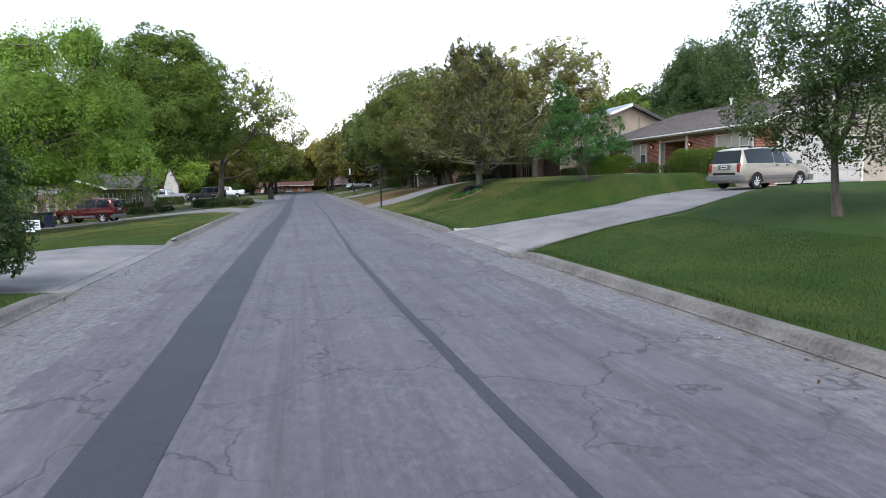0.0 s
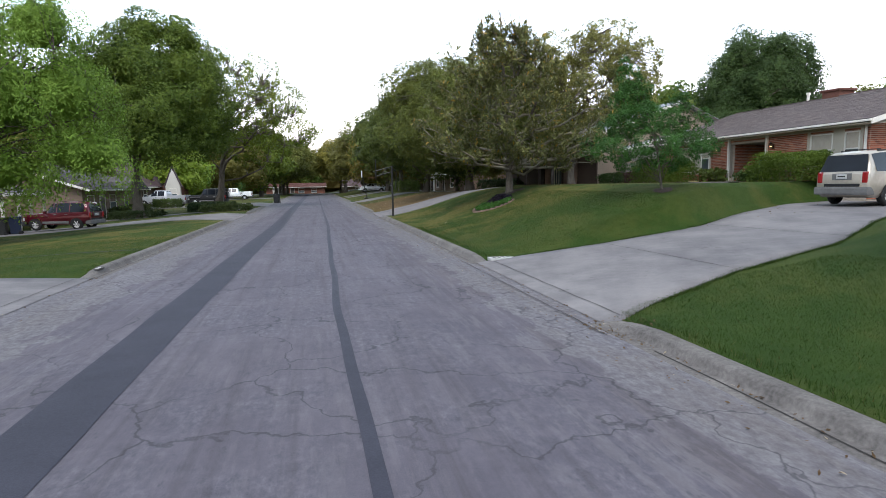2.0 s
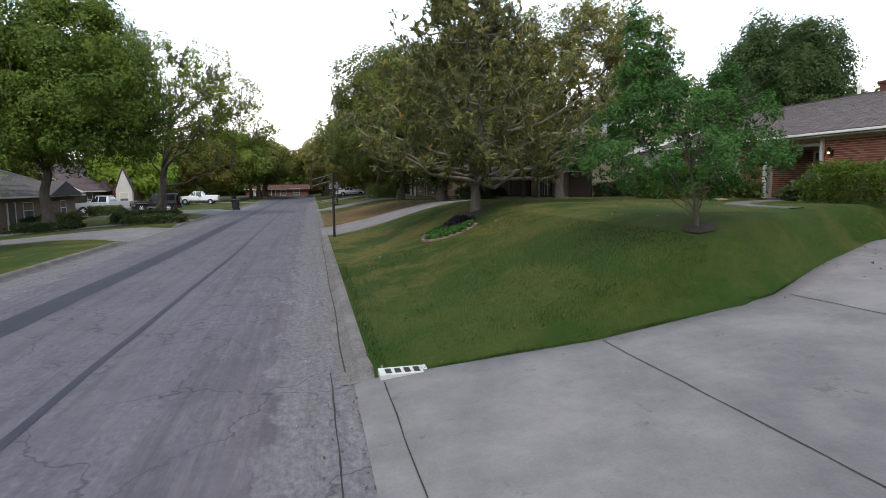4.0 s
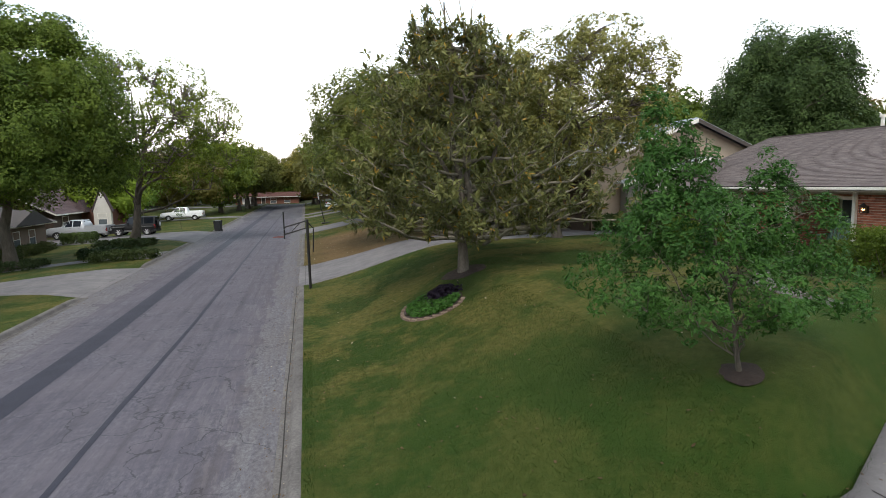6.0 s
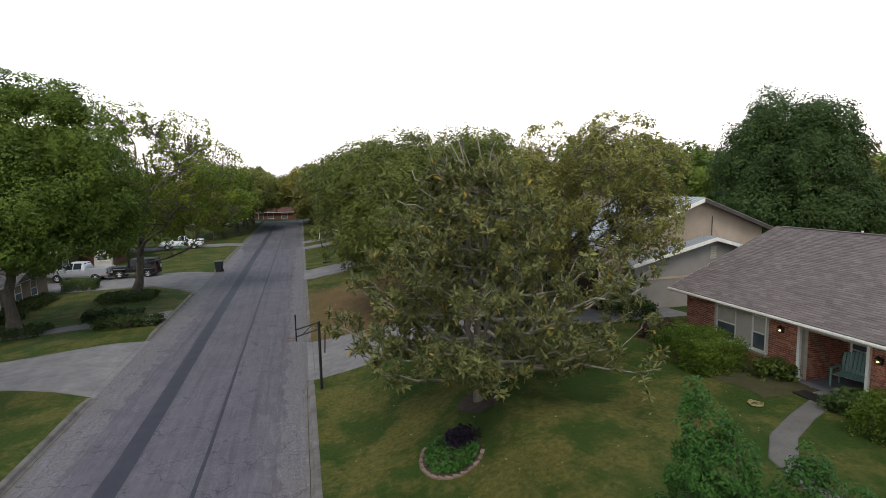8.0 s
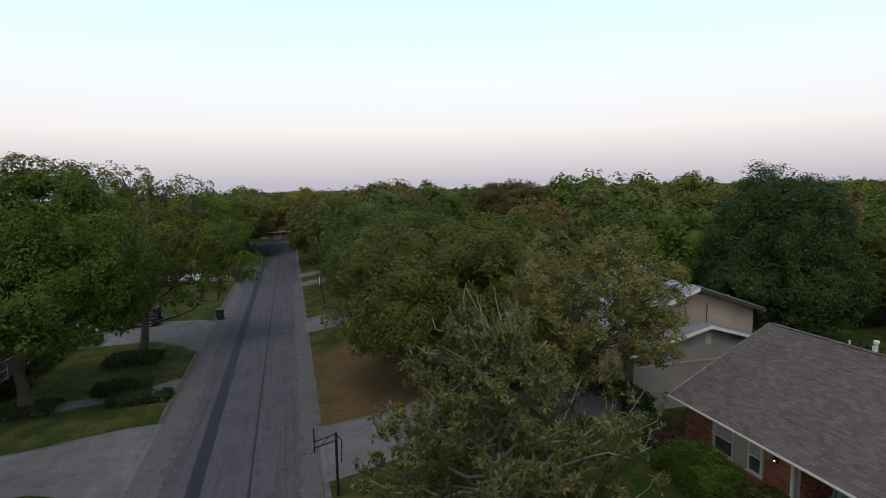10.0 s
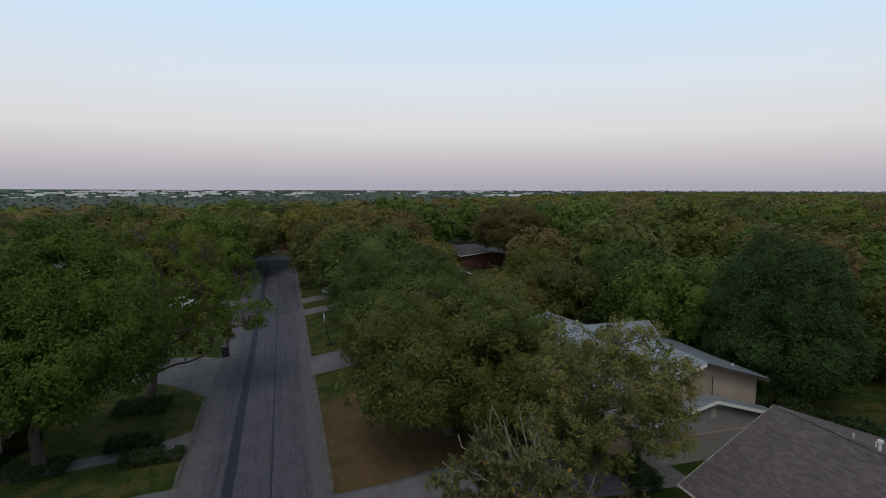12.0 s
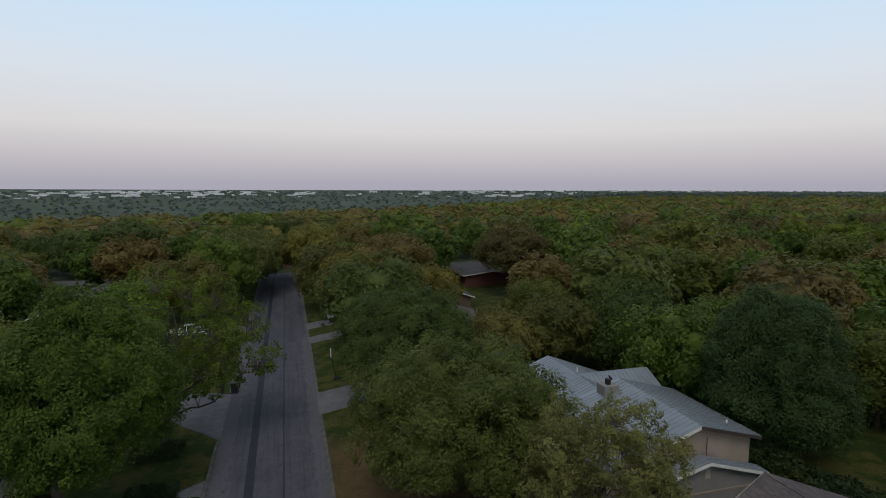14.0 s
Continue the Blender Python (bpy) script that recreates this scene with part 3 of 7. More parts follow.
def grass_tufts(name, x, y, h, label):
    n = len(x)
    z = land(x, y) - 0.01
    a = rng_g.uniform(0, 2 * math.pi, n)
    h = h * (1 + 0.8 * (np.abs(np.abs(x) - 4.8) < 0.12))
    lean = rng_g.normal(0, 0.03, (n, 2))
    w = 0.0045
    base = np.stack([x, y, z], 1)
    side = np.stack([np.cos(a), np.sin(a), np.zeros(n)], 1) * w
    tip = base + np.stack([lean[:, 0], lean[:, 1], h], 1)
    v = np.stack([base - side, base + side, tip], 1).reshape(-1, 3)
    tagged(new(name, mesh_np(name, v, np.arange(3 * n).reshape(-1, 3), [BLADE])), label, "grass", kind="stuff")


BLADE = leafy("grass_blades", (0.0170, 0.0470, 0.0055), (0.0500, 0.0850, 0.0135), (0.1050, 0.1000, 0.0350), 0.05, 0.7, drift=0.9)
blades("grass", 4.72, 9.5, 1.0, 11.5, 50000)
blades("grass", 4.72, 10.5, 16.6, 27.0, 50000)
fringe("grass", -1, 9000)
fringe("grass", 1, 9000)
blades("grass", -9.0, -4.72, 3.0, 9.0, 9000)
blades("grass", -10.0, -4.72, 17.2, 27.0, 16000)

tagged(new("lawn_edging", strip("lawn_edging", ((0, 1), (0, 0)), ((0, 1), (0.1, 0.1)), 0, 12, 0.0, SEAM, 0.02, 40)), "narrow earth line between two mown lawns", "lawn edge", kind="structure")
edge = bpy.data.objects["lawn_edging"]
for vert in edge.data.vertices:
    x, y = -4.8 - vert.co.y, 22.0 + vert.co.x + vert.co.y * 0.02
    vert.co = (x, y, float(land(x, y)) + 0.02)


def litter(name, label, x0, x1, y0, y1, n, size, material, bunch=None):
    """Small fallen leaves lying about."""
    x = x0 + (x1 - x0) * rng_g.uniform(0, 1, n) ** (bunch or 1)
    y = rng_g.uniform(y0, y1, n)
    z = np.where(np.abs(x) < HALF, 0.014, land(x, y) + 0.03) + rng_g.uniform(0, 0.015, n)
    a, b = rng_g.uniform(0, 6.28, n), rng_g.normal(0, 0.35, (n, 2))
    d = np.stack([np.cos(a), np.sin(a), b[:, 0]], 1)
    s = np.stack([-np.sin(a), np.cos(a), b[:, 1]], 1)
    k = (size * rng_g.uniform(0.5, 1.4, n))[:, None]
    c = np.stack([x, y, z], 1)
    v = np.stack([c - d * k, c + s * k * 0.5, c + d * k, c - s * k * 0.5], 1).reshape(-1, 3)
    tagged(new(name, mesh_np(name, v, np.arange(4 * n).reshape(-1, 4), [material])), label, "fallen leaves", kind="stuff")


DEAD = leafy("dead_leaves", (0.06, 0.035, 0.018), (0.20, 0.13, 0.07), (0.34, 0.28, 0.2), 0.1, 0.8)
litter("fallen_leaves", "brown leaf litter gathered in the gutter", 4.44, 3.7, -5, 60, 1500, 0.02, DEAD, 2.5)
litter("fallen_leaves", "brown leaf litter gathered along the low gutter", -4.44, -3.9, -5, 60, 800, 0.02, DEAD, 2.5)
litter("fallen_leaves", "scattered dry leaves on the front lawn", 4.8, 18, 16.8, 36, 1100, 0.03, DEAD)
litter("fallen_leaves", "thick brown leaf litter under the live oaks", 4.8, 17, 45.0, 65, 5000, 0.035, DEAD)
litter("fallen_leaves", "dirt and dry leaves at the broken kerb end", 4.1, 5.0, 9.6, 10.5, 160, 0.02, DEAD)

# ---- trees ----
def tube(points, radii, sides=6):
    """Vertices and quads of one tapered limb."""
    pts = np.array(points, float)
    n = len(pts)
    d = np.gradient(pts, axis=0)
    d /= np.linalg.norm(d, axis=1)[:, None] + 1e-9
    ref = np.where(np.abs(d[:, 2:3]) > 0.9, np.array([[1.0, 0, 0]]), np.array([[0, 0, 1.0]]))
    u = np.cross(d, ref)
    u /= np.linalg.norm(u, axis=1)[:, None] + 1e-9
    w = np.cross(d, u)
    a = np.linspace(0, 2 * math.pi, sides, endpoint=False)
    v = pts[:, None, :] + np.asarray(radii)[:, None, None] * (u[:, None, :] * np.cos(a)[None, :, None] + w[:, None, :] * np.sin(a)[None, :, None])
    i = np.arange((n - 1) * sides)
    r, c = i // sides, i % sides
    c2 = (c + 1) % sides
    return v.reshape(-1, 3), np.stack([r * sides + c, r * sides + c2, (r + 1) * sides + c2, (r + 1) * sides + c], 1)


def join(chunks):
    vs, fs, n = [], [], 0
    for v, f in chunks:
        vs.append(v)
        fs.append(f + n)
        n += len(v)
    return np.concatenate(vs), np.concatenate(fs)


def bend(rng, a, b_, n=6, sway=0.12):
    a, b_ = np.array(a, float), np.array(b_, float)
    t = np.linspace(0, 1, n)[:, None]
    p = a + (b_ - a) * t
    size = np.linalg.norm(b_ - a) * sway
    off = np.cumsum(rng.normal(0, size / 2, (n, 3)), axis=0)
    off -= off[0] + (off[-1] - off[0]) * t
    p += off
    p[:, 2] += np.sin(t[:, 0] * math.pi) * size * 0.6
    return p


def unit(v):
    return v / (np.linalg.norm(v, axis=1)[:, None] + 1e-9)


def leaf_quads(rng, centres, size, droop=0.0, flat=0.35, long=1.7):
    """One folded diamond a leaf: four corners, quads."""
    n = len(centres)
    face = unit(rng.normal(0, 1, (n, 3)) + np.array([0, 0, 1.2 * flat]))
    d = rng.normal(0, 1, (n, 3))
    d[:, 2] -= droop * 2
    d = unit(d - face * np.sum(d * face, axis=1)[:, None])
    s = np.cross(face, d)
    k = size * rng.uniform(0.6, 1.35, n)[:, None]
    v = np.stack([centres - d * k * long / 2, centres + s * k / 2 + face * k * 0.12, centres + d * k * long / 2, centres - s * k / 2 + face * k * 0.12], 1)
    return v.reshape(-1, 3), np.arange(n * 4).reshape(-1, 4)


def crown_points(rng, lobes, clumps, shell=0.0):
    """Clump centres through the lobes (x, y, z, radius, height radius); shell 1 keeps most of them on the outside."""
    lob = np.array(lobes, float)
    size = np.stack([lob[:, 3], lob[:, 3], lob[:, 4]], 1)
    vol = (lob[:, 3] ** 2 * lob[:, 4]) ** 0.72
    n = clumps * 6
    pick = rng.choice(len(lob), n, p=vol / vol.sum())
    d = rng.normal(0, 1, (n, 3))
    d /= np.linalg.norm(d, axis=1)[:, None]
    outer = rng.uniform(0, 1, n) < shell * 0.88
    r = np.where(outer, rng.uniform(0.72, 1.04, n), rng.uniform(0.25, 1.0, n) ** 0.5)
    p = lob[pick, :3] + d * r[:, None] * size[pick]
    if shell:
        inside = np.zeros(n, bool)
        for k in range(len(lob)):
            inside |= (np.linalg.norm((p - lob[k, :3]) / size[k], axis=1) < 0.72) & (pick != k)
        p = p[~(inside & outer)]
    return p[:clumps]


def crown_clumps(rng, lobes, n, under=0.5):
    """Centres and outward directions of leaf clumps all over the outside of a crown made of lobes."""
    lob = np.array(lobes, float)
    size = np.stack([lob[:, 3], lob[:, 3], lob[:, 4]], 1)
    area = (lob[:, 3] * (lob[:, 3] + lob[:, 4])) ** 0.9
    m = n * 9
    pick = rng.choice(len(lob), m, p=area / area.sum())
    d = unit(rng.normal(0, 1, (m, 3)))
    p = lob[pick, :3] + d * size[pick] * rng.uniform(0.8, 1.1, m)[:, None]
    keep = (d[:, 2] > -0.45) | (rng.uniform(0, 1, m) < under)
    for k in range(len(lob)):
        keep &= (np.linalg.norm((p - lob[k, :3]) / size[k], axis=1) > 0.9) | (pick == k)
    return p[keep][:n], unit(d / size[pick] * lob[pick, 3:4])[keep][:n]


def clump_leaves(rng, centres, outward, per, clump_r, leaf, long, wild, droop, hang, corners=4):
    """Leaves over the outer face of every clump, turned outward and up."""
    n = len(centres) * per
    c, o = centres.repeat(per, axis=0), outward.repeat(per, axis=0)
    d = unit(rng.normal(0, 1, (n, 3)) + o * 0.35)
    back = np.sum(d * o, axis=1) < -0.35
    d[back] = -d[back]
    size = (clump_r * rng.uniform(0.55, 1.3, len(centres))).repeat(per)
    p = c + d * (size * rng.uniform(0.62, 1.05, n))[:, None]
    if hang:
        p[:, 2] -= rng.uniform(0, 1, n) ** 1.5 * hang
    face = unit(d * 0.6 + o * 0.5 + np.array([0, 0, 0.4]) + unit(rng.normal(0, 1, (n, 3))) * wild)
    along = rng.normal(0, 1, (n, 3))
    along[:, 2] -= droop * 2
    along = unit(along - face * np.sum(along * face, axis=1)[:, None])
    return leaf_cards(rng, p, along, face, leaf, long, corners)


def leaf_cards(rng, p, along, face, leaf, long, corners=4):
    """One folded diamond a leaf, or for far trees one triangle of the same size."""
    side = np.cross(face, along)
    k = leaf * rng.uniform(0.6, 1.35, len(p))[:, None]
    if corners == 3:
        v = np.stack([p - along * k * long / 2 + side * k / 2, p + along * k * long / 2 + side * k / 2, p - side * k / 2], 1)
    else:
        v = np.stack([p - along * k * long / 2, p + side * k / 2 + face * k * 0.12, p + along * k * long / 2, p - side * k / 2 + face * k * 0.12], 1)
    return v.reshape(-1, 3), np.arange(len(p) * corners).reshape(-1, corners)


def rosette_leaves(rng, tips, outward, per, leaf, long):
    """Long stiff leaves in a whorl round every shoot tip."""
    n = len(tips) * per
    axis = unit(outward * 0.6 + np.array([0, 0, 0.7]) + rng.normal(0, 0.35, tips.shape)).repeat(per, axis=0)
    d = unit(unit(rng.normal(0, 1, (n, 3))) + axis * rng.uniform(-0.5, 0.9, n)[:, None])
    d[:, 2] -= 0.12
    d = unit(d)
    face = axis + np.array([0, 0, 0.5]) + rng.normal(0, 0.3, (n, 3))
    face = unit(face - d * np.sum(face * d, axis=1)[:, None])
    p = tips.repeat(per, axis=0) + d * leaf * long * 0.55 - axis * (rng.uniform(0, 1, n) ** 2 * 0.22)[:, None]
    return leaf_cards(rng, p, d, face, leaf, long)


def lump(centre, size, shrink, cuts, seed):
    """A lumpy closed ball of quads: the dense inner mass of twigs inside one lobe."""
    t = np.tan(np.linspace(-0.25, 0.25, cuts + 1) * math.pi)
    a, b_ = [g.ravel() for g in np.meshgrid(t, t)]
    one = np.ones_like(a)
    sides = [np.stack(q, 1) for q in ((one, a, b_), (-one, -a, b_), (-a, one, b_), (a, -one, b_), (-a, b_, one), (a, b_, -one))]
    f = grid_faces(cuts + 1, cuts + 1)
    d = unit(np.concatenate(sides))
    r = 1 + 0.10 * np.sin(d[:, 0] * 6 + seed) * np.sin(d[:, 1] * 6 + seed * 2.1) + 0.07 * np.sin(d[:, 2] * 9 + seed * 3.3) * np.sin(d[:, 0] * 11 - seed)
    v = np.array(centre) + d * r[:, None] * np.array(size) * shrink
    return v, np.concatenate([f + k * (cuts + 1) ** 2 for k in range(6)])


def halves(quads):
    return np.concatenate([quads[:, [0, 1, 2]], quads[:, [0, 2, 3]]])


def tree_meshes(seed, height, trunk_r, lobes, clumps, per, clump_r, leaf, leaf_mat, bark, fork=0.25, limbs=7, droop=0.0, hang=0.0, twig_share=0.2, lean=(0, 0), long=1.7, trunk_top=0.75, twig=0.11, style="dome", core=0.66, cuts=5, wild=0.7, corners=4, under=0.3):
    """Trunk and crown. Styles: dome, clumps over the outside with a dense inside; open, clumps all through and no inside."""
    rng = np.random.default_rng(seed)
    lob = np.array(lobes, float)
    if style == "dome":
        cc, out = crown_clumps(rng, lobes, clumps)
    else:
        cc = crown_points(rng, lobes, clumps, 0.35)
        near = np.argmin(np.linalg.norm(cc[:, None, :] - lob[None, :, :3], axis=2), axis=1)
        out = unit(cc - lob[near, :3] + np.array([0, 0, 0.3]))
    top = np.array([lean[0], lean[1], height * trunk_top])
    stem = bend(rng, (0, 0, -0.25), top, 9, 0.03)
    t = np.linspace(0, 1, 9)
    chunks = [tube(stem, trunk_r * (1 - 0.82 * t) * (1 + 0.6 * np.exp(-t * 14)), 9)]
    # main limbs reach for lobes of the crown
    mains = []
    upper = cc[cc[:, 2] > np.quantile(cc[:, 2], 0.3 if style == "dome" else 0.0)]
    targets = upper[rng.choice(len(upper), limbs, replace=False)]
    for g in targets:
        f = np.clip(fork + rng.uniform(0, 0.55), fork, 0.9)
        i = f * 8
        s = stem[int(i)] + (stem[min(8, int(i) + 1)] - stem[int(i)]) * (i % 1)
        if s[2] > g[2]:
            s = stem[max(1, int(fork * 8))]
        pl = bend(rng, s, s + (g - s) * 0.88, 8, 0.13)
        r0 = trunk_r * (1 - 0.8 * f) * 0.62
        chunks.append(tube(pl, np.linspace(r0, r0 * 0.18, 8), 6))
        mains.append((pl, r0))
    allp = np.concatenate([pl for pl, _ in mains])
    for c in cc[: int(len(cc) * twig_share)]:
        j = np.argmin(np.linalg.norm(allp - c, axis=1) + np.where(allp[:, 2] > c[2] + 0.5, 2.0, 0))
        if np.linalg.norm(allp[j] - c) > 0.3:
            r0 = trunk_r * twig
            chunks.append(tube(bend(rng, allp[j], c, 4, 0.15), np.linspace(r0, r0 * 0.25, 4), 4))
    bv, bf = join(chunks)
    lv, lf = clump_leaves(rng, cc, out, per, clump_r, leaf, long, wild, droop, hang, corners)
    if style == "dome" and core:
        # shade leaves all over the dense inside, so that no gap shows a bare surface
        m = int(clumps * per * under)
        ci, oi_ = crown_clumps(rng, [(x, y, z, r * (core + 0.1), h * (core + 0.1)) for x, y, z, r, h in lobes], m)
        iv, if_ = clump_leaves(rng, ci, oi_, 1, leaf, leaf * 1.5, 1.5, 0.8, 0, 0, corners)
        lv, lf = join([(lv, lf), (iv, if_)])
        solid = [lump(l[:3], (l[3], l[3], l[4]), core, cuts, seed + k) for k, l in enumerate(lob)]
        if corners == 3:
            solid = [(v, halves(f)) for v, f in solid]
        lv, lf = join([(lv, lf)] + solid)
    return mesh_np("trunk", bv, bf, [bark], shade=True), mesh_np("crown", lv, lf, [leaf_mat])


def tree(name, meshes, where, label, category="tree", group="", turn=0.0, scale=1.0, kind=""):
    ob = new(name)
    ob.matrix_basis = pose(where[0], where[1], float(land(*where[:2])) if len(where) < 3 else where[2], 0, 0, turn) @ Matrix.Diagonal((scale, scale, scale, 1))
    for me in meshes:
        new(me.name.split(".")[0], me).parent = ob
    return tagged(ob, label, category, group, kind)


def round_lobes(seed, height, low, radius, n=9):
    """Lobes that make a broad domed, uneven crown between low and height."""
    rng = np.random.default_rng(seed)
    mid, half = low + (height - low) * 0.42, (height - low) * 0.5
    out = [(0, 0, mid, radius * 0.74, half * 0.9)]
    for i in range(n):
        a = i * 2.4 + rng.uniform(-0.3, 0.3)
        h = 0.92 - 1.45 * (i + 0.5) / n
        rr = radius * 0.70 * math.sqrt(max(0.06, 1 - h * h))
        out.append((rr * math.cos(a), rr * math.sin(a), mid + h * half * 0.8, radius * rng.uniform(0.28, 0.42), half * rng.uniform(0.3, 0.46)))
    return out


# magnolia on the near lawn: upright, open, leathery leaves with yellow ones
def magnolia_meshes(seed):
    """Pale sinuous limbs that reach out and turn up, twigs along them, a whorl of long leaves on every shoot."""
    rng = np.random.default_rng(seed)
    wide_z, wide_r = [1.0, 2.0, 3.2, 4.4, 5.7, 6.8, 7.8, 8.7, 9.2], [2.8, 4.7, 4.9, 4.2, 3.0, 2.3, 1.7, 1.1, 0.5]
    stem = bend(rng, (0, 0, -0.25), (-0.4, 0.2, 8.7), 12, 0.02)
    wood = [tube(stem, np.interp(np.linspace(0, 1, 12), [0, 0.06, 0.25, 1], [0.22, 0.175, 0.125, 0.025]), 10)]
    stems = [stem]
    for a, z0, top, out in ((0.5, 1.1, 7.4, 0.9), (2.4, 1.2, 6.8, 1.1), (4.4, 1.1, 7.0, 0.9), (5.6, 1.4, 6.2, 1.3)):
        p = bend(rng, (0.08 * math.cos(a), 0.08 * math.sin(a), z0), (out * math.cos(a), out * math.sin(a), top), 11, 0.05)
        p[1:-1, :2] += 0.35 * np.array([math.cos(a), math.sin(a)]) * np.sin(np.linspace(0, math.pi, 11))[1:-1, None]
        wood.append(tube(p, np.linspace(0.115, 0.022, 11), 8))
        stems.append(p)
    tips, outs, chunks = [], [], []
    up = np.array([0, 0, 1.0])
    for k in range(78):
        end_z = 1.7 + 7.4 * ((k + 0.5) / 78) ** 1.15
        a = k * 2.4 + rng.uniform(-0.3, 0.3)
        reach = np.interp(end_z, wide_z, wide_r) * rng.uniform(0.7, 1.06)
        if end_z < 5.4:
            reach *= 1 + 0.62 * max(0.0, math.cos(a)) ** 2
        root = stems[rng.integers(0, len(stems))]
        j = np.argmin(np.abs(root[:, 2] - max(1.25, end_z - reach * rng.uniform(0.2, 0.5))))
        start = root[j]
        way = np.array([math.cos(a), math.sin(a), 0])
        end = way * reach + up * end_z + np.array([-0.4, 0.2, 0]) * (end_z / 8.5)
        t = np.linspace(0, 1, 9)
        limb = start + (end - start) * t[:, None]
        limb[:, 2] += (t ** 2.6 - t) * (end[2] - start[2]) * 0.75
        limb += np.concatenate([np.zeros((1, 3)), rng.normal(0, 0.045 * reach ** 0.5, (8, 3))]) + np.cross(way, up) * (np.sin(t * 6 + k) * 0.09 * reach ** 0.5 * t)[:, None]
        r0 = 0.022 + 0.012 * np.linalg.norm(end - start)
        chunks.append(tube(limb, np.linspace(r0, 0.014, 9), 6))
        for q in range(4 if end_z > 6.6 else 7):
            f = 0.3 + 0.7 * (q + rng.uniform(0.2, 0.9)) / 7
            i = min(7, int(f * 8))
            b0 = limb[i] + (limb[i + 1] - limb[i]) * (f * 8 - i)
            side = np.cross(way, up) * (1 if q % 2 else -1)
            size = rng.uniform(0.45, 1.15) * (0.75 if end_z > 6.4 else 1.0)
            b1 = b0 + (side * rng.uniform(0.2, 0.8) + way * rng.uniform(0.0, 0.6) + up * rng.uniform(-0.25, 0.85)) * size
            twig = bend(rng, b0, b1, 6, 0.16)
            twig[:, 2] += np.linspace(0, 1, 6) ** 2 * 0.16 * size
            chunks.append(tube(twig, np.linspace(0.017, 0.009, 6), 4))
            tips.append(twig[-1])
            outs.append(unit((twig[-1] - twig[-2])[None])[0])
            for w in range(2 if end_z > 6.2 else 4):
                c0 = twig[rng.integers(1, 6)]
                d = unit((rng.normal(0, 0.6, 3) + way * 0.3 + up * 0.35)[None])[0]
                c1 = c0 + d * rng.uniform(0.16, 0.42)
                chunks.append(tube(np.stack([c0, (c0 + c1) / 2 - up * 0.02, c1]), [0.009, 0.008, 0.006], 3))
                tips.append(c1)
                outs.append(d)
    tv, tf = join(wood)
    bv, bf = join(chunks)
    lv, lf = rosette_leaves(rng, np.array(tips), np.array(outs), 15, 0.08, 2.9)
    return mesh_np("trunk", tv, tf, [BARK], shade=True), mesh_np("branchwork", bv, bf, [LIMB_BARK], shade=True), mesh_np("crown", lv, lf, [MAGNOLIA])


tree("magnolia_tree", magnolia_meshes(5), (10.0, 29.9), "sparse grey-barked magnolia with leathery and yellow leaves on lawn")
# young tree on the same lawn
sap_lobes = [(-0.5, 0.3, 1.35, 1.9, 0.5), (1.0, 0.2, 1.3, 1.1, 0.45), (-0.2, 0.2, 0.95, 1.2, 0.35), (-0.6, 0.5, 2.1, 1.15, 0.5), (-0.65, 0.7, 2.8, 0.65, 0.5), (-0.75, 0.9, 3.4, 0.36, 0.45), (-0.8, 1.0, 3.85, 0.2, 0.3), (0.7, 0.4, 2.3, 0.42, 0.6), (0.72, 0.4, 2.9, 0.2, 0.3), (1.4, 0.2, 1.9, 0.36, 0.55)]
sap_lobes += sap_lobes[3:] + sap_lobes[4:]
tree("young_tree", tree_meshes(8, 3.8, 0.035, sap_lobes, 520, 50, 0.18, 0.033, SAPLEAF, BARK, 0.2, 24, 0.1, 0, 0.9, long=2.6, lean=(-0.5, 0.6), trunk_top=0.95, style="open", wild=0.8), (10.95, 18.6), "young bright green tree on the front lawn")
# lawn tree beside the drive
tree("lawn_tree", tree_meshes(11, 7.4, 0.085, [(-1.3, 0.2, 2.4, 1.3, 0.8), (0.4, 0, 2.1, 1.9, 0.9), (0.3, 0, 4.8, 2.5, 2.2), (0.9, 0, 3.4, 2.2, 1.2), (-1.0, 0.3, 3.6, 1.7, 1.2), (0.3, 0, 6.3, 1.6, 1.3)], 760, 84, 0.32, 0.037, DEEP, BARK, 0.22, 16, 0.1, long=2.0, style="open", twig_share=0.6, wild=0.8), (11.0, 7.6), "slim dark green young oak on the mown lawn beside the drive")
# shrubby tree close to the kerb on the low side
tree("evergreen_shrub", tree_meshes(14, 3.1, 0.05, [(0, 0, 1.8, 1.0, 1.2), (0.2, 0.2, 0.9, 0.9, 0.6), (0, 0, 2.6, 0.6, 0.6)], 260, 60, 0.2, 0.04, DEEP, BARK, 0.1, 12, style="open", twig_share=0.5, long=2.2, wild=0.8), (-6.0, 9.0), "dark dense evergreen shrub beside the kerb", "shrub")
# drooping tree on the low side
elm_lobes = [(2.1, 0, 7.2, 4.0, 2.9), (5.0, -0.5, 10.2, 1.6, 1.6), (5.6, 0, 7.2, 2.0, 2.0), (6.2, 0.4, 4.4, 2.3, 1.5), (2.6, -1, 3.6, 2.6, 1.3), (-3.4, 0, 8.0, 1.5, 1.3), (-1.9, 0, 10.3, 1.0, 0.8), (-1.4, 0, 4.8, 3.4, 2), (1.8, 0.3, 10.0, 1.7, 1.4)]
tree("elm_tree", tree_meshes(17, 12, 0.28, elm_lobes, 640, 92, 0.6, 0.068, BRIGHT, BARK, 0.2, 30, 0.7, 1.0, 0.4, long=2.2, core=0.62, wild=0.8), (-16.6, 34), "light green drooping elm with bare twisting limbs")
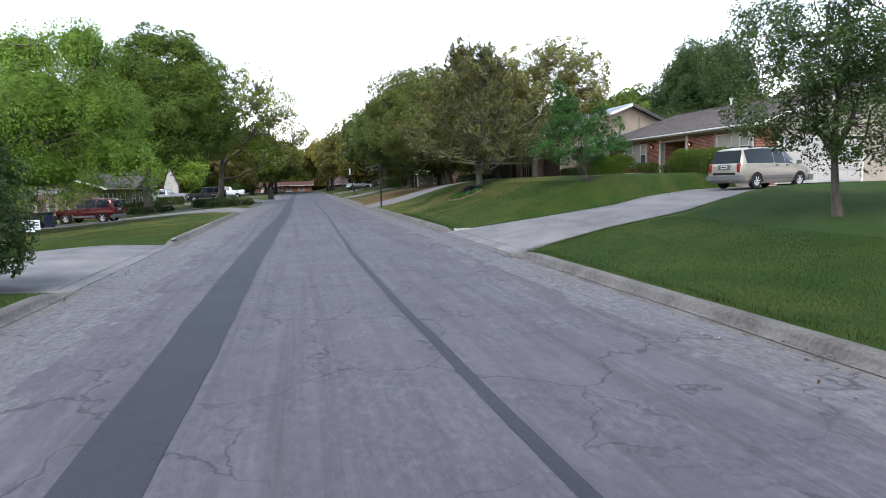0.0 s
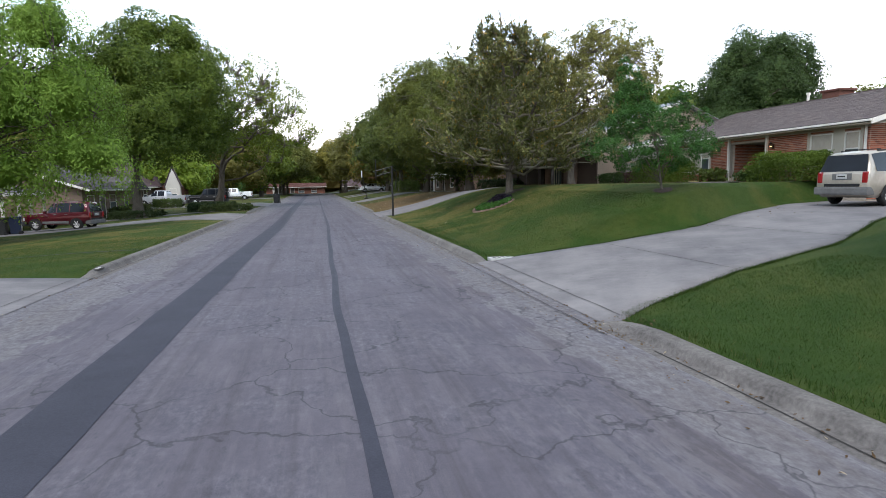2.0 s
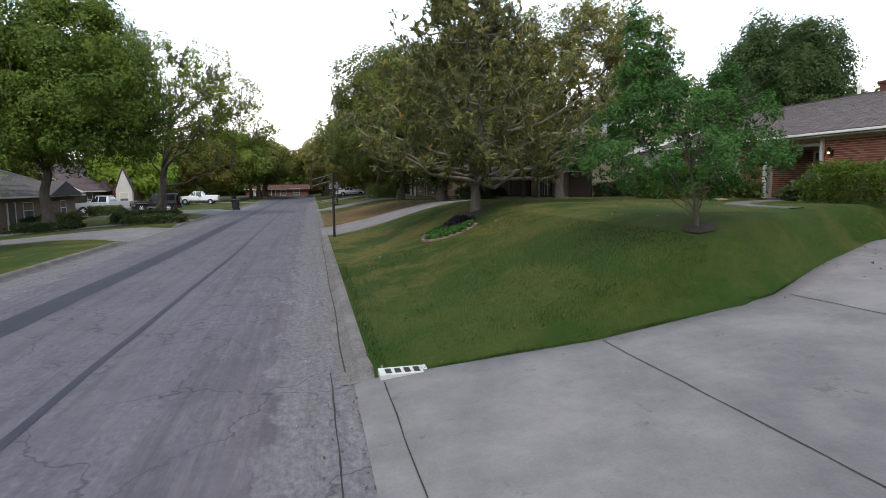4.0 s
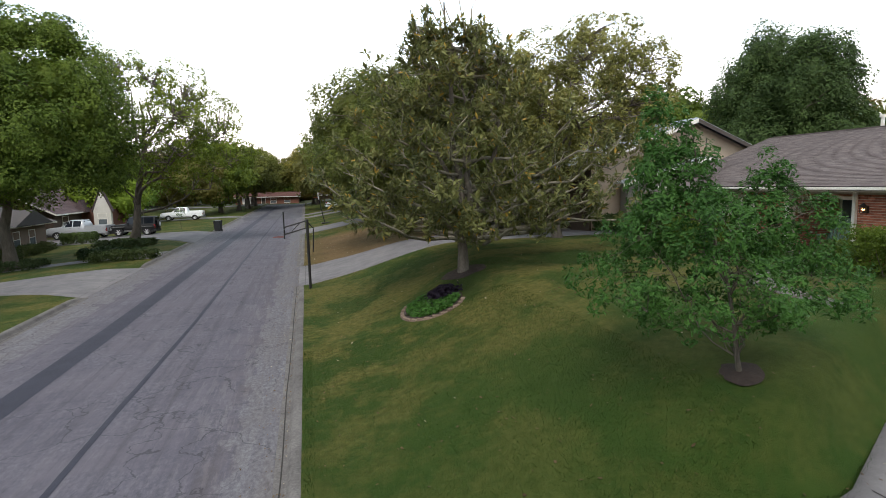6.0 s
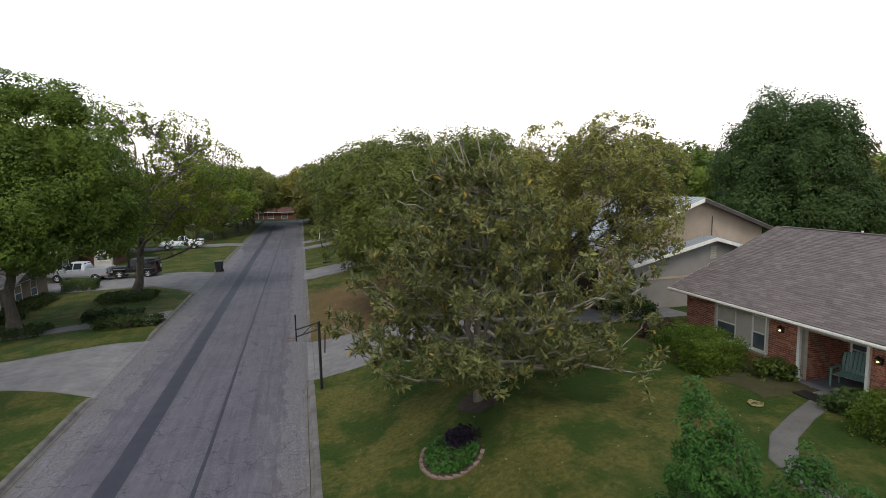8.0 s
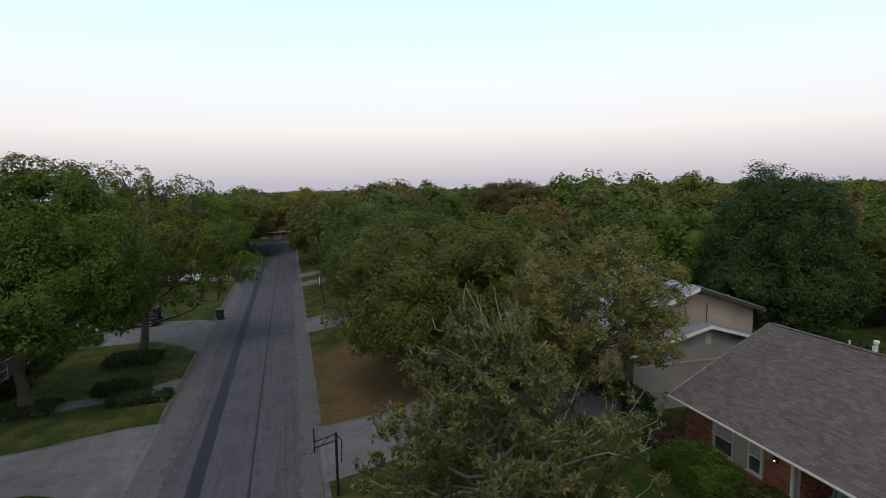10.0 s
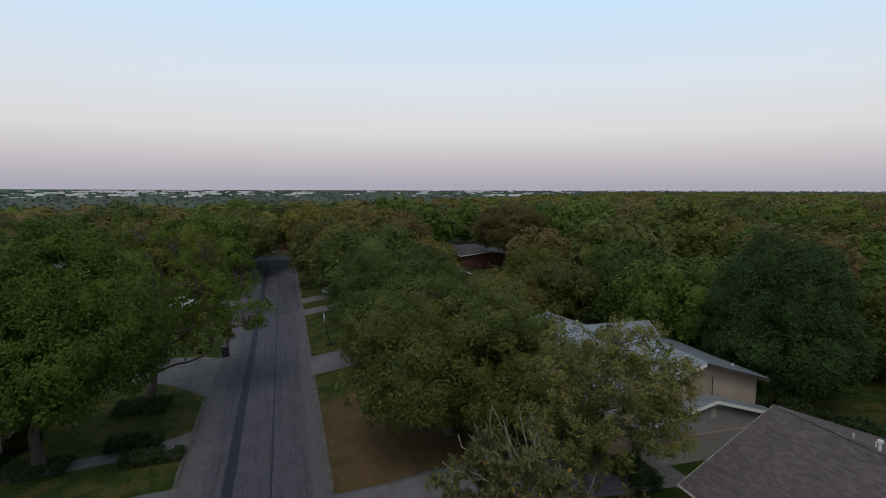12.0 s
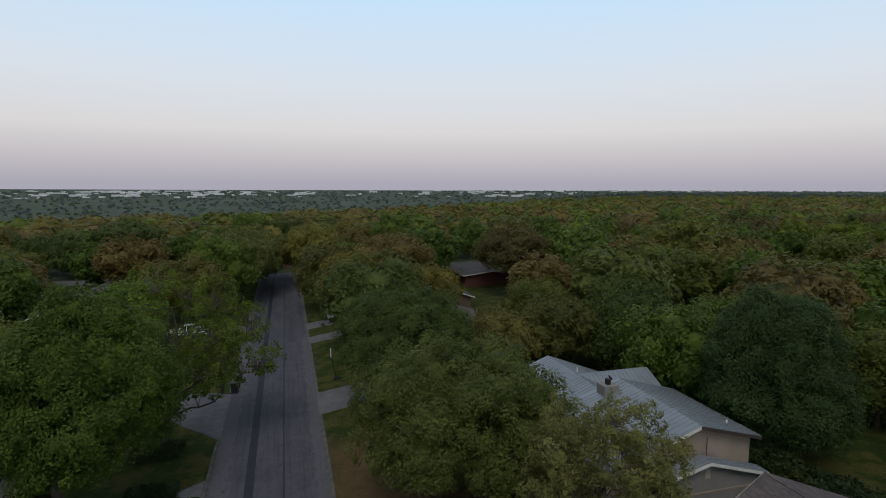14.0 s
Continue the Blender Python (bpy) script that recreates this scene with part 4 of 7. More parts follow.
# dense oak and the paler pecan behind it
oak_lobes = [(3.0, 0, 10.6, 4.9, 5.4), (1.6, 0, 15.9, 1.7, 1.4), (4.2, 0.3, 15.7, 1.6, 1.5), (6.0, 0, 8.9, 2.4, 2.5), (1.0, 0, 7.8, 4.8, 2.2), (-1.5, 0, 10, 3.6, 3.4), (4.6, -1.5, 12.4, 2.6, 2.4), (0.8, -2.0, 13, 2.8, 2.4), (3.4, -3.2, 8.6, 2.8, 2.2), (-0.5, -3.0, 8.2, 2.6, 2.0), (5.2, 1.5, 6.9, 2.6, 1.4), (2.5, -3.4, 6.7, 2.6, 1.5), (0, -2.6, 6.4, 2.6, 1.3), (6.2, -1.6, 10.6, 1.8, 1.9), (-2.6, -1.6, 12.0, 2.2, 2.0)]
tree("oak_tree", tree_meshes(21, 15, 0.40, oak_lobes, 380, 155, 1.0, 0.12, OAK, BARK, 0.34, 12, twig_share=0.1), (-13.6, 53.0), "dense dark green oak with a broad round crown", scale=0.92)
pecan_lobes = [(1.8, 0, 10.0, 5.2, 4.8), (-0.2, 0, 14.4, 2.6, 1.4), (4.2, 0, 13.2, 2.6, 1.6), (7.0, 0, 10.2, 2.4, 2.3), (8.6, 0, 7.4, 1.9, 1.5), (4.0, 0, 6.0, 3.2, 1.7), (4.6, -2.4, 9.0, 2.8, 2.4), (4.6, 2.4, 9.0, 2.8, 2.4)]
tree("pecan_tree", tree_meshes(24, 15.5, 0.34, pecan_lobes, 640, 42, 0.5, 0.115, HEDGE, BARK, 0.27, 20, lean=(1.5, 0), twig_share=0.9, style="open", wild=0.8), (-9.2, 62.8), "airy light green pecan leaning over the street")


def moved(lobes, dx, dy=0.0):
    return [(x + dx, y + dy, z, r, h) for x, y, z, r, h in lobes]


# street trees on the high side
tree("live_oak", tree_meshes(31, 10.0, 0.34, moved(round_lobes(6, 10.8, 1.8, 7.4, 19), 0.3, -1.0), 640, 88, 0.7, 0.105, OLIVE, BARK, 0.15, 14, twig_share=0.15), (12.8, 47.4), "olive green live oak shading a littered lawn")
tree("cedar_elm", tree_meshes(32, 10.0, 0.2, moved(round_lobes(7, 10.2, 2.8, 4.4, 15), 0.7, -0.6), 920, 46, 0.38, 0.072, PALE_LEAF, BARK, 0.2, 18, twig_share=0.7, long=2.4, style="open", wild=0.85), (16.5, 36.4), "airy pale olive elm behind the magnolia")
tree("live_oak", tree_meshes(33, 11.5, 0.34, moved(round_lobes(8, 11.4, 1.8, 6.8, 17), 0.4), 520, 84, 0.74, 0.12, OLIVE, BARK, 0.15, 12, twig_share=0.15), (12.6, 65.0), "rounded green oak close to the street")
tree("hackberry_tree", tree_meshes(34, 14.4, 0.4, round_lobes(9, 14.6, 3.4, 4.7, 22) + [(0, 0, 5.4, 5.4, 3.4), (3.6, -2, 5.6, 2.4, 2.2), (-3.6, -1.5, 5.2, 2.4, 2.2), (0.4, -4, 5.4, 2.5, 2.4), (-1.5, -2.5, 8.4, 2.6, 2.2)], 380, 146, 1.0, 0.12, DEEP, BARK, 0.15, 12, twig_share=0.1), (38.4, 45.6), "tall dark green tree behind the brick house", scale=0.91)

# woods: a few kinds, repeated over the lots beyond
kinds, fine_kinds = [], []
for s, m, (h, r) in ((41, FAR_GREEN, (11, 5.5)), (42, FAR_OLIVE, (10, 5.8)), (43, RUST, (11, 6.2)), (44, OAK, (12, 5.2)), (45, HEDGE, (9, 4.6)), (46, OLIVE, (12, 6.5))):
    kinds.append((tree_meshes(s, h, 0.3, round_lobes(s, h, 1.6, r, 8), 170, 13, 0.9, 0.36, m, BARK, 0.15, 5, twig_share=0.0, long=1.5, cuts=2, core=0.76, wild=0.55, corners=3, under=0.4), h, r))
    fine_kinds.append((tree_meshes(s + 10, h, 0.3, round_lobes(s + 3, h, 1.6, r, 12), 230, 21, 0.95, 0.24, BRIGHT if m is HEDGE else m, BARK, 0.15, 7, twig_share=0.1, long=1.6, cuts=3, core=0.74, wild=0.6, under=0.35), h, r))
high_oak = tree_meshes(57, 13, 0.35, round_lobes(57, 13, 3.9, 6.6, 13), 420, 18, 0.7, 0.25, STREET_LEAF, BARK, 0.3, 8, twig_share=0.1, long=1.6, cuts=4)
KIND_LABEL = ["green oak in the woods beyond the houses", "olive green oak in the neighbourhood woods", "rusty brown tree in fresh bud", "dark green tree in the neighbourhood woods", "light green tree between the lots", "broad olive green live oak"]
taken = [(16.5, 36.4, 5), (9.9, 29.6, 5), (10.2, 17.9, 3), (11.0, 7.6, 4), (-16.5, 33, 6), (-11.6, 53, 7), (-8, 62, 7), (13.4, 50, 7), (12.6, 65, 7), (39.8, 45.6, 7)]


def plant(k, x, y, scale, turn, fine=False):
    tree("tree", (fine_kinds if fine else kinds)[k][0], (x, y), KIND_LABEL[k], "tree", "neighbourhood trees", turn, scale)
    taken.append((x, y, kinds[k][2] * scale))


# trees that stand out along the street and between the lots
for k, x, y, s in ((2, 20, 110, 1.25), (1, 12.5, 99, 1.15), (0, 33, 77, 0.9), (5, 12.5, 83, 1.1), (4, -19, 90, 0.95), (1, -14.5, 110, 1.1), (4, -20, 98.5, 1.0), (1, 9.5, 111, 1.2), (3, -10, 119, 1.15), (3, 46, 58, 0.9), (0, 52, 47, 0.85), (3, 50, 36, 0.85), (3, 36, 55, 0.9), (0, 38, 63, 0.95), (3, 47, 22, 0.85), (0, 54, 26, 0.85), (5, 46, 14, 0.85), (0, 42, 71, 1.0), (5, 47, 31, 0.9), (5, -28, 72, 1.0), (1, 24, 97.5, 0.9), (0, 18, 72, 0.75), (1, 24, 68, 0.8), (0, 40, 52, 0.8), (3, -9, 190, 1.2), (0, 3, 189, 1.15), (5, -1.5, 196, 1.0), (1, 32, 69, 0.9)):
    plant(k, x, y, s, k * 67 + x, True)
# unseen trees, most behind the camera, added to close the place and darken reflections
for k, x, y, s in ((3, 54, 12, 1.2), (0, 12, -14, 1.0), (5, -13, -10, 1.0), (3, 22, -22, 1.0), (0, -24, -20, 1.0), (5, 14, -34, 1.0), (0, -14, -36, 1.0), (1, 30, -8, 1.0), (4, -28, 2, 1.0), (3, 11, -24, 1.1), (0, -11.5, -22, 1.1), (5, 22, -10, 0.9), (3, -22, -32, 1.2), (5, 10, -46, 1.2), (3, -10.5, -48, 1.2), (0, 24, -36, 1.2), (5, 0, -64, 1.3), (3, 16, -58, 1.2), (0, -16, -60, 1.2), (3, 34, -24, 1.2), (5, -34, -14, 1.2), (0, 40, 2, 1.1), (5, -38, 20, 1.1)):
    plant(k, x, y, s, k * 67 + x)
for k, (x, y) in enumerate(((-7.6, 141), (7.4, 137), (-7.8, 126), (7.8, 149), (-7.4, 153.5))):
    tree("tree", high_oak, (x, y), "high-crowned street oak arching over the road", "tree", "street oaks", k * 77, 1.0)
    taken.append((x, y, 6.5))
arch_oak = tree_meshes(58, 12, 0.35, round_lobes(58, 12, 3.3, 7.4, 15), 460, 19, 0.7, 0.25, STREET_LEAF, BARK, 0.3, 8, twig_share=0.1, long=1.6, cuts=4)
for k, (x, y) in enumerate(((-6.4, 147.5), (6.6, 144), (-6.6, 134))):
    tree("tree", arch_oak, (x, y), "low spreading street oak over the end of the road", "tree", "street oaks", k * 130, 1.0)
    taken.append((x, y, 6.5))
rust_oak = tree_meshes(59, 12.5, 0.3, round_lobes(59, 12.5, 4.4, 6.8, 15), 460, 30, 0.7, 0.2, RUST, BARK, 0.3, 9, twig_share=0.3, long=1.8, cuts=4)
tree("tree", rust_oak, (45, 114), "broad rusty brown tree in bud before a brick house", "tree", "neighbourhood trees", 20, 1.1)
taken.append((45, 114, 8))
PLOTS = [(36, 52, 119, 140), (31, 47, 97, 119), (-34, -18, 77, 97), (20, 34, 74, 92), (-13, 11, 152, 178), (-36, -24, 108, 124), (20, 33, 104, 120), (-20, 20, 95, 105), (-60, 60, 149, 158)]
rng_w = np.random.default_rng(77)
count = 0
for _ in range(22000):
    y = rng_w.uniform(-5, 185)
    x = rng_w.uniform(-0.45 * max(y, 0) - 34, 1.3 * max(y, 0) + 45)
    k = int(rng_w.choice(6, p=[0.2, 0.2, 0.22, 0.16, 0.07, 0.15]))
    s = rng_w.uniform(0.8, 1.3)
    r = kinds[k][2] * s
    if abs(x) < 6.0 + r * 0.7 and y < 149 or -32 < x < 44 and y < 76:
        continue
    if any(a - r * 0.5 < x < b_ + r * 0.5 and c - r * 0.5 < y < d + r * 0.5 for a, b_, c, d in PLOTS):
        continue
    if any((x - a) ** 2 + (y - b_) ** 2 < (0.74 * (r + c)) ** 2 for a, b_, c in taken):
        continue
    plant(k, x, y, s, rng_w.uniform(0, 360))
    count += 1
    if count >= 156:
        break


def woodland(name, label, xx, yy, size, per_tree, leaf, mats, core=True):
    """Crowns that nobody could count: domes of leaf clumps over the land."""
    n = len(xx)
    mid = np.stack([xx, yy, land(xx, yy) + size * 0.75], 1)
    cen = np.repeat(mid, per_tree, axis=0)
    d = unit(rng_w.normal(0, 1, cen.shape))
    d[:, 2] = np.where(d[:, 2] < -0.2, -d[:, 2], d[:, 2])
    squash = np.array([1, 1, 0.9])
    bulge = 1 + 0.16 * np.sin(d[:, 0] * 6 + cen[:, 0]) * np.sin(d[:, 1] * 6 + cen[:, 1])
    p = cen + d * squash * (size.repeat(per_tree) * bulge * rng_w.uniform(0.9, 1.06, len(cen)))[:, None]
    face = unit(d + np.array([0, 0, 0.35]) + unit(rng_w.normal(0, 1, d.shape)) * 0.5)
    along = rng_w.normal(0, 1, d.shape)
    along = unit(along - face * np.sum(along * face, axis=1)[:, None])
    lv, lf = leaf_cards(rng_w, np.zeros_like(p), along, face, 1.0, 1.4, 3)
    lv = p.repeat(3, axis=0) + lv * (leaf * size).repeat(per_tree * 3)[:, None]
    kind = rng_w.choice(4, n, p=[0.34, 0.28, 0.2, 0.18])
    index = kind.repeat(per_tree)
    if core:
        # the dense inside of every crown
        bv, bf = lump((0, 0, 0), (1, 1, 0.9), 0.9, 2, 1.0)
        bf = halves(bf)
        cv = (mid[:, None, :] + bv[None] * size[:, None, None]).reshape(-1, 3)
        cf = (bf[None] + (np.arange(n) * len(bv))[:, None, None]).reshape(-1, 3)
        lv, lf = join([(lv, lf), (cv, cf)])
        index = np.concatenate([index, kind.repeat(len(bf))])
    return tagged(new(name, mesh_np(name, lv, lf, mats, index)), label, "woods", kind="stuff")


gx, gy = np.meshgrid(np.arange(-330, 800, 10.5), np.arange(182, 610, 10.5))
xx, yy = (gx + rng_w.uniform(-3.4, 3.4, gx.shape)).ravel(), (gy + rng_w.uniform(-3.4, 3.4, gy.shape)).ravel()
wide = (xx > -0.45 * yy - 40) & (xx < 1.45 * yy + 30) & (rng_w.uniform(0, 1, len(xx)) < np.interp(yy, [180, 330, 600], [1.0, 0.75, 0.3]))
xx, yy = xx[wide], yy[wide]
ok = ~((np.abs(xx) < 14) & (yy < 184))
woodland("woods", "dense woods of green and rusty crowns behind the houses", xx[ok], yy[ok], rng_w.uniform(4.2, 6.6, ok.sum()), 80, 0.26, [FAR_GREEN, FAR_OLIVE, RUST, OAK])
# crowns on the plain, greyed in their colour as if seen through haze
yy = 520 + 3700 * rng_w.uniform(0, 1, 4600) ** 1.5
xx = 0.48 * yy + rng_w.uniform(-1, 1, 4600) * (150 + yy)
woodland("distant_woods", "wooded plain far off, crowns coloured grey-green to look hazy", xx, yy, 3.2 + yy * 0.0009, 20, 0.6, [HAZED_LEAF, HAZED_LEAF, DEEP, HAZED_LEAF], core=False)

# ---- houses ----
def tinted(name, dark, light, rough=0.85, joint=0.0):
    """Pieces that each take their own tone."""
    m, nt, b = nodes_of(name)
    g = nt.nodes.new("ShaderNodeNewGeometry")
    oi = nt.nodes.new("ShaderNodeObjectInfo")
    add = put(nt, "Math")
    nt.links.new(g.outputs["Random Per Island"], add.inputs[0])
    nt.links.new(oi.outputs["Random"], add.inputs[1])
    fr = put(nt, "Math")
    fr.operation = "FRACT"
    nt.links.new(add.outputs[0], fr.inputs[0])
    c = ramp(nt, fr.outputs[0], [(0.0, dark), (0.6, tuple((p + q) / 2 for p, q in zip(dark, light))), (1.0, light)])
    n = noise_of(nt, 14, 4, 0.7)
    c = mix(nt, 0.35, c, ramp(nt, n, [(0.3, tuple(x * 0.6 for x in dark)), (0.7, tuple(min(1, x * 1.15) for x in light))]))
    broad = noise_of(nt, 0.7, 4, 0.6)
    c = mix(nt, 0.3, c, mix(nt, 1.0, c, ramp(nt, broad, [(0.3, (0.6, 0.6, 0.62)), (0.7, (1.25, 1.2, 1.18))]), "MULTIPLY"))
    nt.links.new(c, b.inputs["Base Color"])
    b.inputs["Roughness"].default_value = rough
    b.inputs["Specular IOR Level"].default_value = 0.2
    bump(nt, b, noise_of(nt, 90, 3, 0.7), 0.4, 0.004)
    return m


def glass_material(name, tone=(0.04, 0.05, 0.055), rough=0.06):
    m, nt, b = nodes_of(name)
    n = noise_of(nt, 1.2, 3, 0.5)
    nt.links.new(ramp(nt, n, [(0.3, tuple(x * 0.7 for x in tone)), (0.7, tuple(x * 1.4 for x in tone))]), b.inputs["Base Color"])
    b.inputs["Roughness"].default_value = rough
    b.inputs["Specular IOR Level"].default_value = 0.35
    return m


def glow_material(name, color, strength):
    m, nt, b = nodes_of(name)
    b.inputs["Emission Color"].default_value = (*color, 1)
    b.inputs["Emission Strength"].default_value = strength
    return m


RED_BRICK = tinted("red_brick", (0.13, 0.042, 0.028), (0.50, 0.19, 0.115))
DULL_BRICK = tinted("dull_red_brick", (0.085, 0.034, 0.026), (0.19, 0.085, 0.06))
TAN_BRICK = tinted("tan_brick", (0.11, 0.075, 0.055), (0.22, 0.16, 0.12))
# brick toned dark so that the shade on two fronts is in its colour
SHADED_BRICK = tinted("brown_brick", (0.035, 0.026, 0.02), (0.085, 0.06, 0.045))
MORTAR = grainy("mortar", (0.36, 0.30, 0.24), (0.50, 0.43, 0.35), 5, 60, 0.95, 0.3)
SHINGLE = tinted("grey_shingle", (0.085, 0.069, 0.066), (0.158, 0.130, 0.124), 0.95)
MAROON = tinted("maroon_shingle", (0.068, 0.048, 0.05), (0.125, 0.09, 0.09), 0.92)
REDROOF = tinted("red_shingle", (0.075, 0.034, 0.028), (0.13, 0.06, 0.048), 0.92)
DARK_SHINGLE = tinted("dark_shingle", (0.06, 0.055, 0.055), (0.11, 0.10, 0.098), 0.92)
TRIM = grainy("cream_trim_paint", (0.60, 0.56, 0.49), (0.75, 0.71, 0.64), 2.5, 30, 0.5, 0.05)
STUCCO = grainy("tan_siding", (0.33, 0.25, 0.185), (0.43, 0.335, 0.255), 0.8, 40, 0.9, 0.2)
SIDING = grainy("beige_siding", (0.40, 0.345, 0.27), (0.50, 0.44, 0.36), 1.0, 40, 0.85, 0.15)
GREYWALL = grainy("grey_wall", (0.205, 0.184, 0.166), (0.295, 0.266, 0.24), 0.9, 40, 0.9, 0.2)
METAL = grainy("pale_metal_roof", (0.27, 0.29, 0.31), (0.38, 0.40, 0.42), 0.7, 20, 0.42, 0.06, None, 0.55)
DARKWOOD = grainy("dark_door", (0.035, 0.025, 0.02), (0.08, 0.06, 0.05), 4, 50, 0.6, 0.2)
GLASS = glass_material("window_glass", (0.10, 0.115, 0.125), 0.1)
BLIND = grainy("pale_blind", (0.42, 0.43, 0.43), (0.52, 0.53, 0.53), 3, 40, 0.7, 0.1)
LAMP_GLOW = glow_material("lit_bulb", (1.0, 0.5, 0.18), 4)
IRON = plain("dark_iron", (0.03, 0.028, 0.027), 0.5, 0.6)
GARAGE_PAINT = grainy("garage_door_paint", (0.46, 0.43, 0.385), (0.56, 0.53, 0.48), 1.4, 30, 0.6, 0.05)
GREEN_PAINT = grainy("faded_green_paint", (0.13, 0.21, 0.17), (0.22, 0.31, 0.26), 6, 60, 0.7, 0.1)


def boxes_np(name, centres, axes, half, material, bevel=True):
    """Many small boxes in one mesh: centres (n,3), axes (3,3) rows, half sizes (3,) or (n,3)."""
    c = np.asarray(centres, float)
    n = len(c)
    half = np.broadcast_to(np.asarray(half, float), (n, 3))
    sg = np.array([(-1, -1, -1), (1, -1, -1), (1, 1, -1), (-1, 1, -1), (-1, -1, 1), (1, -1, 1), (1, 1, 1), (-1, 1, 1)], float)
    off = (sg[None] * half[:, None, :]) @ np.asarray(axes, float)
    v = (c[:, None, :] + off).reshape(-1, 3)
    f = np.array([(0, 3, 2, 1), (4, 5, 6, 7), (0, 1, 5, 4), (1, 2, 6, 5), (2, 3, 7, 6), (3, 0, 4, 7)])
    faces = (np.arange(n)[:, None, None] * 8 + f[None]).reshape(-1, 4)
    return mesh_np(name, v, faces, [material])


def brick_places(width, height, holes, bw=0.215, bh=0.075):
    """Centres of bricks in running bond on a wall (u, v), clear of the holes (u0, u1, v0, v1)."""
    out = []
    for r in range(int(height / bh)):
        v = r * bh + bh / 2
        gaps = [(h[0], h[1]) for h in holes if v + 0.03 > h[2] and v - 0.03 < h[3]]
        u = -bw / 2 * (r % 2)
        while u < width:
            runs = [(max(u, 0), min(u + bw, width))]
            for g0, g1 in gaps:
                runs = [q for p in runs for q in ((p[0], min(p[1], g0)), (max(p[0], g1), p[1])) if q[1] - q[0] > 0.03]
            for a, b_ in runs:
                if b_ - a > 0.03:
                    out.append(((a + b_) / 2, v, (b_ - a) / 2 - 0.008))
            u += bw
    return out


def brick_face(parent, origin, along, out, width, height, holes, material, single=0):
    """Bricks laid proud of a wall face; the first ones are pieces of their own, the rest one mesh."""
    along, out, origin = Vector(along), Vector(out), Vector(origin)
    axes = [tuple(along), tuple(out), (0, 0, 1)]
    pl = brick_places(width, height, holes)
    pos = [origin + along * u + Vector((0, 0, v)) + out * 0.006 for u, v, _ in pl]
    full = [i for i, p in enumerate(pl) if p[2] > 0.0985]
    lone = set(full[:: max(1, len(full) // single)][:single]) if single else set()
    rest = [i for i in range(len(pl)) if i not in lone]
    me = boxes_np("bricks", [pos[i] for i in rest], axes, [(pl[i][2], 0.012, 0.0295) for i in rest], material)
    ob = new("bricks", me)
    ob.parent = parent
    tagged(ob, kind="stuff")
    if lone:
        one = boxes_np("brick", [(0, 0, 0)], axes, (0.0995, 0.012, 0.0295), material)
        for i in sorted(lone):
            b_ = new("brick", one)
            b_.parent = parent
            b_.location = pos[i]


def shingles(parent, eave, ridge, along, length, material, rise=0.15, tab=0.32, rng=None, grow=0.0):
    """Courses of shingle tabs from the eave up to the ridge, on one slope; eave and ridge are the slope's two first corners."""
    eave, ridge, along = Vector(eave), Vector(ridge), Vector(along)
    up = (ridge - eave)
    size = up.length
    up.normalize()
    nrm = along.cross(up)
    if nrm.z < 0:
        nrm = -nrm
    rng = rng or np.random.default_rng(3)
    pos, half = [], []
    for r in range(int(size / rise) + 1):
        s = min(r * rise, size - 0.05)
        u = -tab * (0.5 if r % 2 else 0.0)
        run = length + grow * s / size
        while u < run:
            a, b_ = max(u, 0), min(u + tab, run)
            if b_ - a > 0.04:
                pos.append(eave + up * (s + rise * 0.42) + along * ((a + b_) / 2) + nrm * (0.008 + 0.004 * rng.uniform()))
                half.append(((b_ - a) / 2 - 0.003, rise * 0.56, 0.005))
            u += tab
    tilt = (up * 0.998 - nrm * 0.06).normalized()
    axes = [tuple(along), tuple(tilt), tuple(along.cross(tilt))]
    ob = new("shingles", boxes_np("shingles", pos, axes, half, material))
    ob.parent = parent
    return tagged(ob, kind="stuff")


def poly_prism(bm, ring, depth):
    """Closes a ring of points with a copy of it moved by depth."""
    a = [bm.verts.new(p) for p in ring]
    b_ = [bm.verts.new(Vector(p) + Vector(depth)) for p in ring]
    bm.faces.new(a)
    bm.faces.new(b_[::-1])
    for i in range(len(a)):
        j = (i + 1) % len(a)
        bm.faces.new((a[j], a[i], b_[i], b_[j]))
    bmesh.ops.recalc_face_normals(bm, faces=bm.faces)
    return bm


